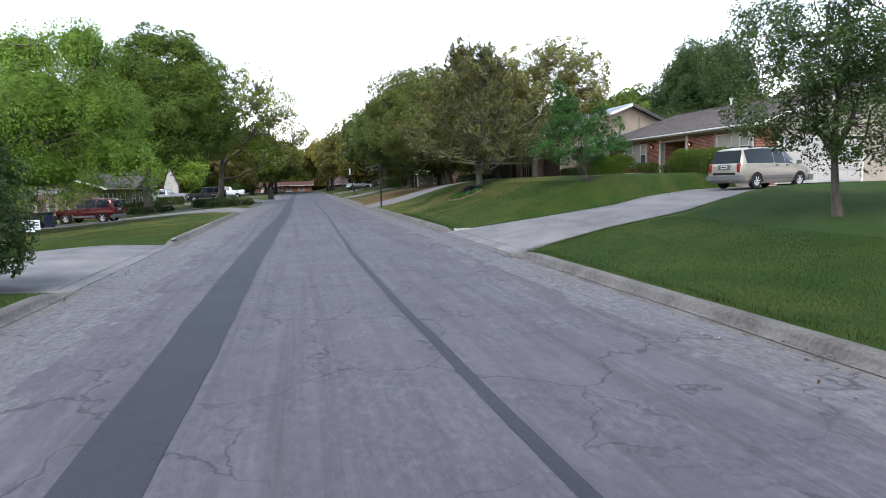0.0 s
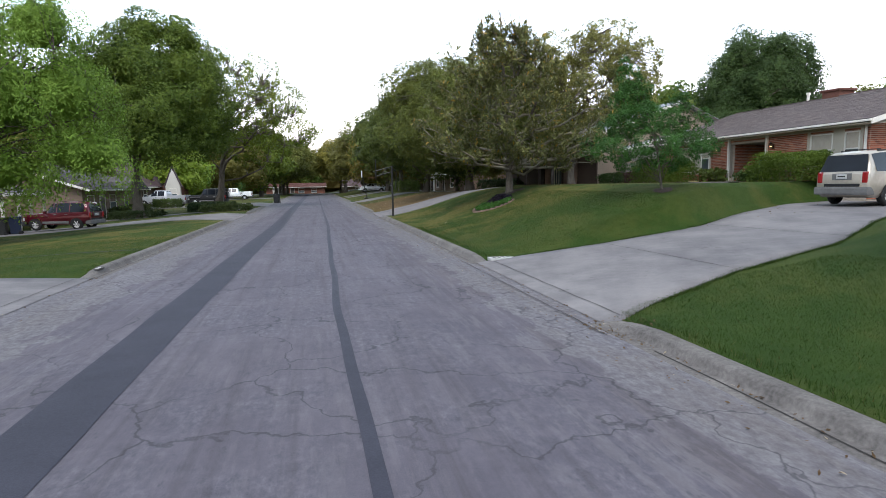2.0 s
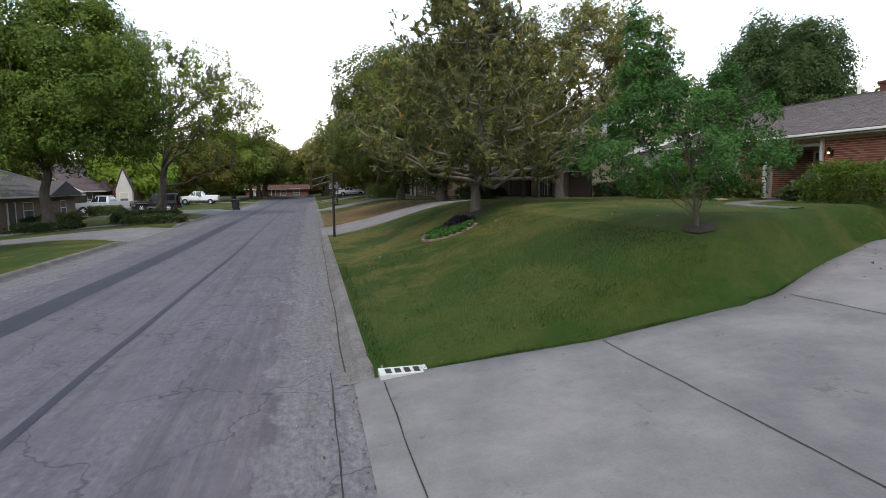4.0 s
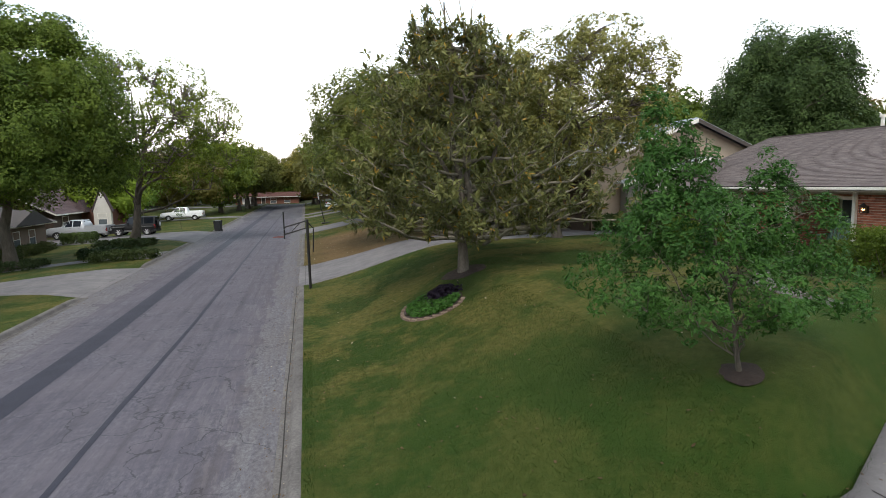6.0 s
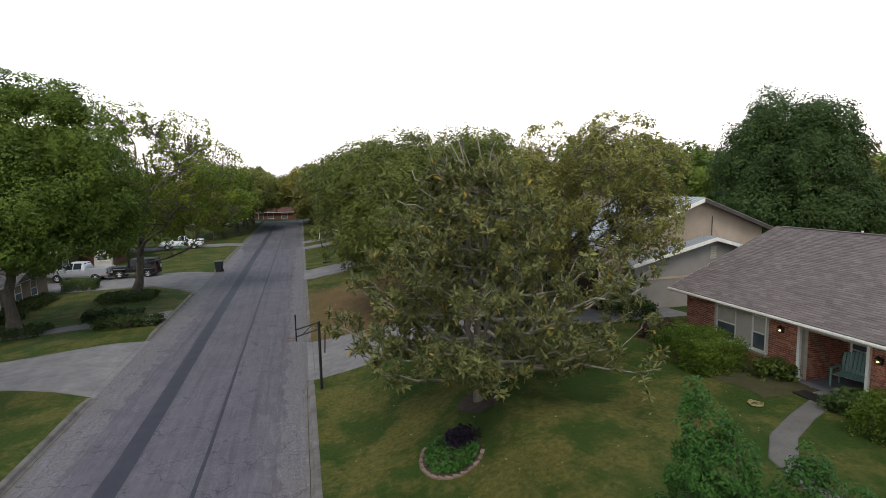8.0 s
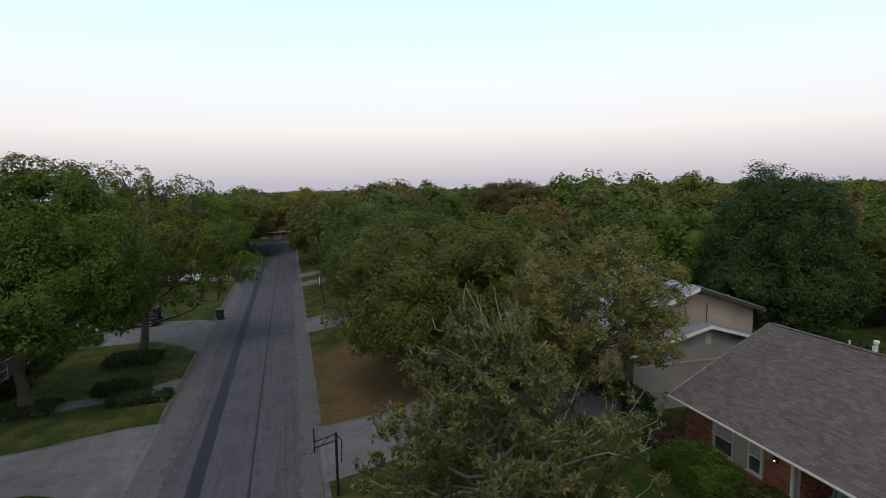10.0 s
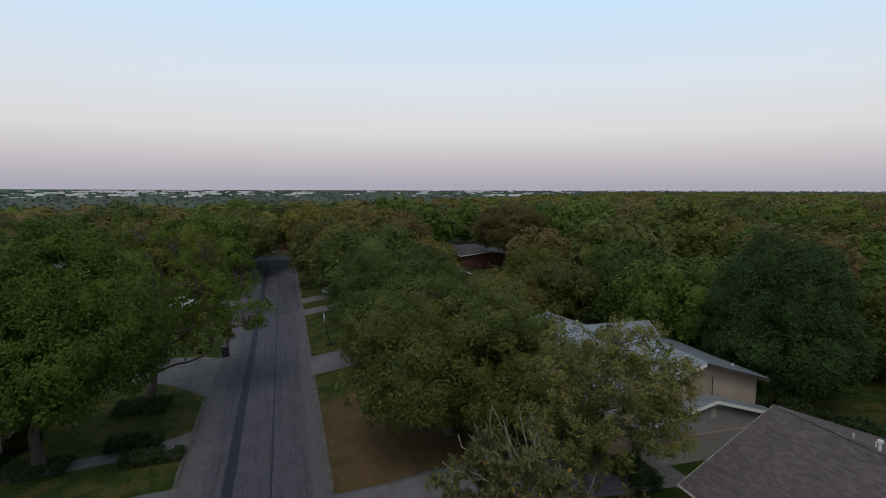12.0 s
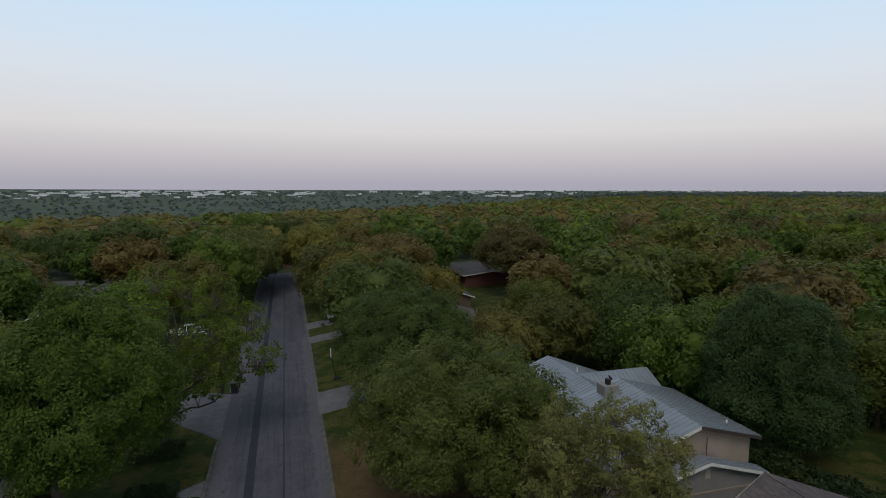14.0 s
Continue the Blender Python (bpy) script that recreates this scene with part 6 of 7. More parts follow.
part("bay_wall", boxed(-20.45, -17.3, 85.0, 90.5, -0.4, 2.4), DULL_BRICK, sg)
part("steep_gable", poly_prism(bmesh.new(), [(-19.0, 84.4, -0.4), (-17.2, 84.4, -0.4), (-17.2, 84.4, 2.3), (-18.1, 84.4, 4.7), (-19.0, 84.4, 2.3)], (0, 0.58, 0)), GARAGE_PAINT, sg, "steep white boarded gable")
window("gable_window", sg, (-18.1, 84.39, 1.3), (1, 0, 0), (0, -1, 0), 1.0, 1.4)
for a, b_ in ((-19.15, 1), (-17.05, -1)):
    part("gable_trim", poly_prism(bmesh.new(), [(a, 84.33, 2.1), (a - 0.1 * b_, 84.33, 2.15), (-18.1, 84.33, 5.0), (-18.1, 84.33, 4.74)], (0, 0.7, 0)), MAROON, sg)
part("side_gable", poly_prism(bmesh.new(), [(-20.9, 83.9, 2.2), (-20.2, 83.9, 3.6), (-19.5, 83.9, 2.2)], (0, 4.0, 0)), MAROON, sg)
# further houses
wp = low_house("white_porch_house", "grey roofed brick house with a white portico", 19.5, 29, 78, 93, 0.9, 3.3, 4.9, TAN_BRICK, SHINGLE, 19.5,
               [("window", 81, 1.6, 1.3, 2.2), ("door", 86, 1.1, 2.1, 1.9), ("window", 90.5, 1.6, 1.3, 2.2)])
part("portico_roof", poly_prism(bmesh.new(), [(17.4, 84.4, 3.4), (17.4, 86, 4.2), (17.4, 87.6, 3.4)], (2.2, 0, 0)), TRIM, wp)
for y in (84.6, 87.4):
    part("portico_column", boxed(17.5, 17.75, y - 0.12, y + 0.12, 0.6, 3.41, 0.02), TRIM, wp)


def facing_street_end(ob, cx, cy):
    """Turns a house so that its long front looks down the street."""
    ob.matrix_basis = Matrix.Translation((cx, cy, 0)) @ Matrix.Rotation(math.pi / 2, 4, "Z") @ Matrix.Translation((-cx, -cy, 0))
    return ob


facing_street_end(low_house("brick_house", "low red brick house at the end of the street", -10, 0, 164, 180, -0.5, 1.9, 3.0, DULL_BRICK, REDROOF, -10,
                            [("window", 167, 1.6, 1.3, 0.8), ("window", 170.5, 1.6, 1.3, 0.8), ("door", 173, 1.0, 2.0, 0.5), ("garage", 176.8, 2.8, 2.1, 0.55)]), -5, 172)
facing_street_end(low_house("brick_house", "tan brick house beyond the side street", 9, 18, 163, 177, -0.5, 2.1, 4.2, TAN_BRICK, MAROON, 9,
                            [("window", 166, 1.6, 1.3, 0.8), ("door", 169, 1.0, 2.0, 0.5), ("window", 173, 1.6, 1.3, 0.8)]), 13.5, 172)
low_house("brick_house", "red brick house under a rusty tree", 38, 50, 122.5, 137, 0.6, 3.5, 4.3, DULL_BRICK, DARK_SHINGLE, 38, [("window", 127, 1.6, 1.3, 2.0)])
low_house("far_house", "white walled house among the trees on the low side", -36, -24, 108, 124, -0.4, 2.3, 4.6, SIDING, SHINGLE, -24, [("window", 112, 1.6, 1.3, 1.1), ("window", 119, 1.6, 1.3, 1.1)])
low_house("far_house", "brick house among the trees beyond the oaks", 22, 33, 104, 120, 0.5, 3.0, 5.0, TAN_BRICK, DARK_SHINGLE, 22, [("window", 108, 1.6, 1.3, 1.9), ("window", 115, 1.6, 1.3, 1.9)])
# bricks on the walls that stand close
brick_face(front_wall, (WALLX, Y0, FLOOR - 0.45), (0, 1, 0), (-1, 0, 0), Y1 - Y0, 2.62, [(a, b_, c + 0.45 - 0.0, d_ + 0.45) for a, b_, c, d_ in holes_front[1:]] + [(25.1 - Y0, 27.62 - Y0, 0, 2.42)], RED_BRICK, 280)
brick_face(end_wall, (WALLX, Y0, FLOOR - 0.6), (1, 0, 0), (0, -1, 0), 1.22, 2.85, [], RED_BRICK)
brick_face(porch_wall, (22.7, 25.22, FLOOR), (0, 1, 0), (-1, 0, 0), 2.28, 2.0, [(0.28, 1.35, 0, 2.0), (1.35, 2.2, 0.3, 1.95)], RED_BRICK)
brick_face(porch_wall, (WALLX + 0.26, 27.5, FLOOR), (1, 0, 0), (0, -1, 0), 1.95, 2.0, [], RED_BRICK)

# ---- vehicles ----
SILVER = plain("champagne_paint", (0.40, 0.355, 0.295), 0.36, 0.35, 0.4)
GREYPAINT = plain("silver_paint", (0.36, 0.37, 0.385), 0.4, 0.2, 0.3)
REDPAINT = plain("dark_red_paint", (0.085, 0.003, 0.010), 0.3, 0.3, 0.4)
BLACKPAINT = plain("black_paint", (0.004, 0.004, 0.005), 0.65, 0.0, 0.0)
WHITEPAINT = plain("white_paint", (0.82, 0.83, 0.84), 0.3, 0.0, 0.6)
CARGLASS = glass_material("car_glass", (0.008, 0.010, 0.014), 0.05)
CARGLASS.node_tree.nodes["Principled BSDF"].inputs["Specular IOR Level"].default_value = 0.2
RUBBER = grainy("tyre_rubber", (0.012, 0.012, 0.012), (0.03, 0.03, 0.03), 8, 80, 0.9, 0.2, world_space=False)
ALLOY = plain("wheel_alloy", (0.58, 0.58, 0.59), 0.4, 0.25)
CLADDING = grainy("grey_cladding", (0.10, 0.097, 0.095), (0.15, 0.147, 0.143), 5, 70, 0.7, 0.1, world_space=False)
LAMPRED = plain("tail_lamp_red", (0.26, 0.012, 0.015), 0.2, 0.0, 0.8)
LAMPCLEAR = plain("head_lamp_clear", (0.62, 0.64, 0.66), 0.12, 0.1, 0.8)
PLATE = plain("plate_white", (0.45, 0.45, 0.43), 0.5)


def ring_at(st):
    """Half a body section: x, half width, floor, sill, belt, roof, half width at the roof."""
    x, w, zf, zb, zr, wr = st
    pts = [(x, 0, zf), (x, w * 0.86, zf), (x, w * 0.97, zf + (zb - zf) * 0.18), (x, w, zf + (zb - zf) * 0.55), (x, w * 0.975, zb)]
    if zr > zb + 0.02:
        pts += [(x, w * 0.95 + (wr - w * 0.95) * 0.55, zb + (zr - zb) * 0.55), (x, wr, zb + (zr - zb) * 0.86), (x, wr * 0.86, zr - 0.015), (x, 0, zr + 0.01)]
    else:
        pts += [(x, w * 0.93, zb + 0.012), (x, w * 0.85, zb + 0.022), (x, w * 0.7, zb + 0.03), (x, 0, zb + 0.04)]
    return pts


def loft(bm, stations, cuts=3):
    """A closed body through the stations, eased between them."""
    fine = []
    for a, b_ in zip(stations, stations[1:]):
        for k in range(cuts):
            t = k / cuts
            fine.append(tuple(p + (q - p) * t for p, q in zip(a, b_)))
    fine.append(stations[-1])
    rings = []
    for st in fine:
        half = ring_at(st)
        ring = [bm.verts.new(p) for p in half] + [bm.verts.new((p[0], -p[1], p[2])) for p in half[-2:0:-1]]
        rings.append(ring)
    for r, s in zip(rings, rings[1:]):
        for i in range(len(r)):
            j = (i + 1) % len(r)
            bm.faces.new((r[i], r[j], s[j], s[i]))
    bm.faces.new(rings[0][::-1])
    bm.faces.new(rings[-1])
    bmesh.ops.recalc_face_normals(bm, faces=bm.faces)
    return bm


def station(stations, x):
    for a, b_ in zip(stations, stations[1:]):
        if a[0] <= x <= b_[0]:
            t = (x - a[0]) / (b_[0] - a[0] + 1e-9)
            return tuple(p + (q - p) * t for p, q in zip(a, b_))
    return stations[-1]


def side_glass(bm, stations, x0, x1, side, low=0.08, high=0.9):
    """A pane that follows the body's side between x0 and x1."""
    cols = []
    for k in range(5):
        st = station(stations, x0 + (x1 - x0) * k / 4)
        x, w, zf, zb, zr, wr = st
        col = []
        for f in (low, 0.5, high):
            z = zb + (zr - zb) * f
            y = (w * 0.975 + (w * 0.95 + (wr - w * 0.95) * 0.55 - w * 0.975) * f / 0.55) if f < 0.55 else (w * 0.95 + (wr - w * 0.95) * 0.55 + (wr - (w * 0.95 + (wr - w * 0.95) * 0.55)) * (f - 0.55) / 0.31)
            col.append(bm.verts.new((x, side * (y + 0.008), z)))
        cols.append(col)
    for a, b_ in zip(cols, cols[1:]):
        for i in range(2):
            bm.faces.new((a[i], b_[i], b_[i + 1], a[i + 1]) if side > 0 else (a[i], a[i + 1], b_[i + 1], b_[i]))
    return bm


def end_glass(bm, lower, upper, push):
    """Windscreen or tailgate glass between two cross lines (x, half width, z)."""
    v = []
    for k in range(4):
        t = k / 3
        x, w, z = [p + (q - p) * t for p, q in zip(lower, upper)]
        v.append([bm.verts.new((x + push, y, z)) for y in (-w, -w * 0.5, 0, w * 0.5, w)])
    for a, b_ in zip(v, v[1:]):
        for i in range(4):
            bm.faces.new((a[i], a[i + 1], b_[i + 1], b_[i]))
    bmesh.ops.recalc_face_normals(bm, faces=bm.faces)
    return bm


def wheel(parent, x, y, r=0.34, w=0.22):
    side = 1 if y > 0 else -1
    wh = new("wheel")
    wh.parent = parent
    wh.location = (x, y, r)
    prof = [(0.62 * r, -w / 2), (0.9 * r, -w / 2), (0.98 * r, -w / 2 + 0.03), (r, -w / 4), (r, w / 4), (0.98 * r, w / 2 - 0.03), (0.9 * r, w / 2), (0.62 * r, w / 2)]
    bm = bmesh.new()
    n = 24
    rings = []
    for k in range(n):
        a = 2 * math.pi * k / n
        rings.append([bm.verts.new((p * math.cos(a), q, p * math.sin(a))) for p, q in prof])
    for k in range(n):
        p, q = rings[k], rings[(k + 1) % n]
        for i in range(len(prof)):
            j = (i + 1) % len(prof)
            bm.faces.new((p[i], p[j], q[j], q[i]))
    bmesh.ops.recalc_face_normals(bm, faces=bm.faces)
    part("tyre", bm, RUBBER, wh, shade=True)
    bm = bmesh.new()
    bmesh.ops.create_cone(bm, segments=20, radius1=0.64 * r, radius2=0.58 * r, depth=0.04, cap_ends=True, matrix=Matrix.Translation((0, side * (w / 2 - 0.02), 0)) @ Matrix.Rotation(-side * math.pi / 2, 4, "X"))
    for k in range(6):
        a = k * math.pi / 3
        m = Matrix.Translation((0.32 * r * math.cos(a), side * (w / 2 + 0.002), 0.32 * r * math.sin(a))) @ Matrix.Rotation(-a, 4, "Y") @ Matrix.Diagonal((0.5 * r, 0.03, 0.14 * r, 1))
        bmesh.ops.create_cube(bm, size=1.0, matrix=m)
    bmesh.ops.create_cone(bm, segments=12, radius1=0.16 * r, radius2=0.12 * r, depth=0.05, cap_ends=True, matrix=Matrix.Translation((0, side * (w / 2 + 0.008), 0)) @ Matrix.Rotation(-side * math.pi / 2, 4, "X"))
    part("rim", bm, ALLOY, wh)
    return wh


def arch(parent, x, y, r, side):
    """A flat dark half disc on the flank, coloured like the shaded hollow of a wheel arch."""
    bm = bmesh.new()
    n = 14
    inner = [bm.verts.new((x + r * math.cos(math.pi * k / n), y, 0.3 + r * math.sin(math.pi * k / n))) for k in range(n + 1)]
    low = [bm.verts.new((x + r * math.cos(math.pi * k / n), y, 0.28)) for k in range(n + 1)]
    for k in range(n):
        bm.faces.new((inner[k], inner[k + 1], low[k + 1], low[k]) if side < 0 else (inner[k], low[k], low[k + 1], inner[k + 1]))
    ob = part("wheel_arch", bm, RUBBER, parent)
    return ob


def vehicle(name, label, where, heading, paint, stations, length, width, wheels, panes, rear=None, front=None, lower=None, bed=None, lamps=True, r=0.34, rack=False, handle_z=0.95, size=1.0, tall=1.0):
    """A car with its nose along +x: body, glass, wheels, lamps, bumpers, mirrors, handles, plate."""
    ob = new(name)
    z = where[2] if len(where) > 2 else float(land(where[0], where[1])) + 0.035
    ob.matrix_basis = pose(where[0], where[1], z, 0, 0, heading) @ Matrix.Diagonal((size, size, size * tall, 1))
    body = part("body", loft(bmesh.new(), stations), paint, ob, shade=True)
    mod = body.modifiers.new("edge", "EDGE_SPLIT")
    mod.split_angle = radians(38)
    for side in (-1, 1):
        for x0, x1 in panes:
            part("side_window", side_glass(bmesh.new(), stations, x0, x1, side), CARGLASS, ob, shade=True)
        for x in wheels:
            wheel(ob, x, side * (width / 2 - 0.12), r)
            arch(ob, x, side * (width / 2 + 0.004), r + 0.07, side)
        part("mirror", boxed(front[0][0] - 0.32, front[0][0] - 0.18, side * (width / 2 + 0.02), side * (width / 2 + 0.2), front[0][2] - 0.02, front[0][2] + 0.14, 0.03), paint if paint is not SILVER else CLADDING, ob)
        for x0, x1 in panes[-2:]:
            part("door_handle", boxed((x0 + x1) / 2 - 0.32, (x0 + x1) / 2 - 0.14, side * (width / 2 - 0.01), side * (width / 2 + 0.025), handle_z, handle_z + 0.05, 0.01), CLADDING, ob)
        part("tail_lamp", boxed(stations[0][0] - 0.02, stations[0][0] + 0.14, side * (stations[0][1] - 0.17), side * (stations[0][1] + 0.012), 0.72, 1.08, 0.04), LAMPRED, ob)
        part("head_lamp", boxed(stations[-1][0] - 0.1, stations[-1][0] + 0.015, side * (width / 2 - 0.42), side * (width / 2 - 0.1), 0.62, 0.78, 0.02), LAMPCLEAR, ob)
        part("side_strip", boxed(wheels[0] + r + 0.12, wheels[1] - r - 0.12, side * (width / 2 - 0.02), side * (width / 2 + 0.018), 0.42, 0.56, 0.01), CLADDING, ob)
    if rear:
        part("rear_window", end_glass(bmesh.new(), rear[0], rear[1], -0.012), CARGLASS, ob, shade=True)
    part("windscreen", end_glass(bmesh.new(), front[0], front[1], 0.012), CARGLASS, ob, shade=True)
    part("rear_bumper", boxed(stations[0][0] - 0.09, stations[0][0] + 0.3, -width / 2 + 0.035, width / 2 - 0.035, 0.34, 0.6, 0.06), lower or paint, ob)
    part("front_bumper", boxed(stations[-1][0] - 0.2, stations[-1][0] + 0.1, -width / 2 + 0.05, width / 2 - 0.05, 0.3, 0.56, 0.04), lower or paint, ob)
    part("plate_recess", boxed(stations[0][0] - 0.012, stations[0][0] + 0.02, -0.34, 0.34, 0.82, 1.03, 0.01), CLADDING, ob)
    part("tailgate_trim", boxed(stations[0][0] - 0.02, stations[0][0] + 0.02, -0.62, 0.62, 0.605, 0.7, 0.015), BLACKPAINT, ob)
    pl = part("number_plate", boxed(stations[0][0] - 0.03, stations[0][0] - 0.006, -0.18, 0.18, 0.86, 1.0, 0.005), PLATE, ob)
    part("plate_bar", boxed(stations[0][0] - 0.034, stations[0][0] - 0.031, -0.13, 0.13, 0.91, 0.95), IRON, pl)
    if rack:
        for side in (-1, 1):
            st = station(stations, 0.3)
            part("roof_rail", boxed(-1.6, 0.4, side * (st[5] * 0.85 - 0.02), side * (st[5] * 0.85 + 0.02), st[4], st[4] + 0.06, 0.012), IRON, ob)
        for x in (-1.4, 0.1):
            part("roof_bar", boxed(x - 0.03, x + 0.03, -0.6, 0.6, station(stations, x)[4] + 0.03, station(stations, x)[4] + 0.06, 0.01), IRON, ob)
    if bed:
        x0, x1, zt = bed
        for y0, y1, a, b_ in ((-width / 2 + 0.02, -width / 2 + 0.12, x0, x1), (width / 2 - 0.12, width / 2 - 0.02, x0, x1), (-width / 2 + 0.12, width / 2 - 0.12, x0, x0 + 0.08)):
            part("bed_side", boxed(a, b_, y0, y1, 0.9, zt, 0.02), paint, ob)
        part("bed_floor", boxed(x0 + 0.08, x1, -width / 2 + 0.12, width / 2 - 0.12, 0.93, 0.965), CLADDING, ob)
    return tagged(ob, label, "car")


VAN = [(-2.40, 0.86, 0.40, 0.98, 1.0, 0.80), (-2.36, 0.93, 0.32, 1.02, 1.10, 0.80), (-2.25, 0.96, 0.27, 1.03, 1.36, 0.77), (-2.14, 0.97, 0.25, 1.03, 1.66, 0.72), (-1.9, 0.975, 0.24, 1.03, 1.73, 0.71), (-0.9, 0.98, 0.22, 1.02, 1.77, 0.73), (0.1, 0.98, 0.22, 1.01, 1.75, 0.73), (0.55, 0.98, 0.22, 1.0, 1.67, 0.71), (0.95, 0.975, 0.22, 1.0, 1.42, 0.71), (1.5, 0.96, 0.22, 0.99, 1.01, 0.72), (1.6, 0.95, 0.23, 0.97, 0.97, 0.7), (2.1, 0.90, 0.27, 0.84, 0.84, 0.68), (2.3, 0.84, 0.30, 0.72, 0.72, 0.62), (2.4, 0.72, 0.34, 0.6, 0.6, 0.55)]
vehicle("minivan", "beige silver minivan parked on the concrete driveway", (19.15, 18.35), 8, SILVER, VAN, 4.7, 1.96, (-1.42, 1.45), [(-2.05, -0.30), (-0.26, 0.44), (0.48, 1.08)],
        ((-2.362, 0.82, 1.09), (-2.155, 0.70, 1.62)), ((1.44, 0.76, 1.03), (0.66, 0.64, 1.63)), CLADDING, rack=True, size=0.9, tall=1.1)
SUV = [(-2.22, 0.86, 0.5, 1.0, 1.03, 0.74), (-2.18, 0.9, 0.42, 1.05, 1.14, 0.72), (-2.02, 0.91, 0.38, 1.06, 1.62, 0.64), (-1.8, 0.92, 0.36, 1.06, 1.7, 0.66), (-0.5, 0.93, 0.34, 1.04, 1.73, 0.67), (0.15, 0.93, 0.34, 1.03, 1.68, 0.66), (0.85, 0.92, 0.34, 1.03, 1.06, 0.64), (0.95, 0.91, 0.34, 1.03, 1.03, 0.64), (1.9, 0.86, 0.38, 0.98, 0.98, 0.6), (2.18, 0.78, 0.42, 0.8, 0.8, 0.55)]
vehicle("suv", "dark red sport utility car on the driveway by the carport", (-15.3, 43.6), 170, REDPAINT, SUV, 4.4, 1.86, (-1.35, 1.35), [(-1.85, -0.95), (-0.88, -0.1), (-0.03, 0.5)],
        ((-2.215, 0.68, 1.1), (-2.05, 0.56, 1.56)), ((0.84, 0.68, 1.05), (0.2, 0.58, 1.66)), CLADDING, r=0.37, rack=True, size=0.93, tall=1.1)
BOXY = [(-2.1, 0.86, 0.55, 1.12, 1.14, 0.78), (-2.08, 0.88, 0.5, 1.13, 1.82, 0.72), (-1.9, 0.88, 0.46, 1.13, 1.88, 0.74), (0.1, 0.88, 0.44, 1.12, 1.88, 0.74), (0.3, 0.88, 0.44, 1.12, 1.84, 0.73), (0.66, 0.86, 0.44, 1.14, 1.16, 0.72), (0.7, 0.72, 0.46, 1.12, 1.12, 0.6), (1.95, 0.62, 0.5, 1.06, 1.06, 0.5), (2.05, 0.58, 0.55, 1.0, 1.0, 0.46)]
jeep = vehicle("off_roader", "boxy black off-road car with a spare wheel behind", (-11.9, 74.0), 177, BLACKPAINT, BOXY, 4.2, 1.76, (-1.3, 1.3), [(-1.95, -1.1), (-1.0, -0.2), (-0.12, 0.42)],
               ((-2.1, 0.7, 1.2), (-2.085, 0.66, 1.78)), ((0.66, 0.66, 1.18), (0.34, 0.62, 1.82)), None, r=0.42)
spare = wheel(jeep, -2.24, 0.1, 0.4)
spare.rotation_euler = (0, 0, math.pi / 2)
spare.location = (-2.24, 0.05, 1.08)
for side_ in (-1, 1):
    for x_ in (-1.3, 1.3):
        part("mudguard", boxed(x_ - 0.55, x_ + 0.55, side_ * 0.62, side_ * 0.98, 0.88, 0.94, 0.02), CLADDING, jeep)
PICKUP = [(-2.85, 0.92, 0.55, 0.92, 0.92, 0.7), (-2.7, 0.97, 0.48, 0.94, 0.94, 0.7), (-0.85, 0.98, 0.42, 0.94, 0.94, 0.7), (-0.8, 0.98, 0.42, 1.2, 1.5, 0.66), (-0.62, 0.98, 0.42, 1.2, 1.86, 0.68), (0.6, 0.98, 0.42, 1.18, 1.88, 0.68), (1.3, 0.97, 0.42, 1.2, 1.22, 0.66), (1.4, 0.96, 0.42, 1.18, 1.18, 0.66), (2.6, 0.92, 0.46, 1.1, 1.1, 0.62), (2.86, 0.84, 0.5, 0.95, 0.95, 0.56)]
for nm, lb, wh, hd, pt in (("pickup_truck", "silver crew cab pickup truck on the driveway", (-16.9, 74.2), 172, GREYPAINT), ("pickup_truck", "white crew cab pickup truck parked on a driveway", (-12.5, 99.6), 180, WHITEPAINT)):
    vehicle(nm, lb, wh, hd, pt, PICKUP, 5.8, 1.98, (-1.75, 1.75), [(-0.5, 0.22), (0.3, 0.95)], ((-0.8, 0.62, 1.24), (-0.66, 0.56, 1.78)), ((1.28, 0.72, 1.24), (0.64, 0.6, 1.84)), CLADDING, (-2.84, -0.84, 1.3), r=0.4, handle_z=1.1)
SEDAN = [(-2.3, 0.8, 0.42, 0.85, 0.85, 0.6), (-2.15, 0.86, 0.36, 0.98, 0.98, 0.6), (-1.5, 0.89, 0.3, 0.98, 1.0, 0.6), (-0.8, 0.9, 0.28, 0.97, 1.4, 0.58), (0.1, 0.9, 0.28, 0.95, 1.43, 0.58), (1.0, 0.9, 0.28, 0.93, 0.95, 0.6), (1.1, 0.89, 0.28, 0.92, 0.92, 0.6), (2.1, 0.82, 0.32, 0.76, 0.76, 0.55), (2.3, 0.74, 0.36, 0.62, 0.62, 0.5)]
for wh, hd in (((10.2, 101.6), 4), ((12.5, 119.5), 8)):
    vehicle("sedan", "white sedan on a driveway under the trees", wh, hd, WHITEPAINT, SEDAN, 4.6, 1.8, (-1.4, 1.4), [(-1.1, -0.35), (-0.28, 0.55)], ((-1.5, 0.6, 1.0), (-0.85, 0.5, 1.38)), ((0.98, 0.66, 0.97), (0.15, 0.54, 1.41)), None, r=0.32, handle_z=0.82)

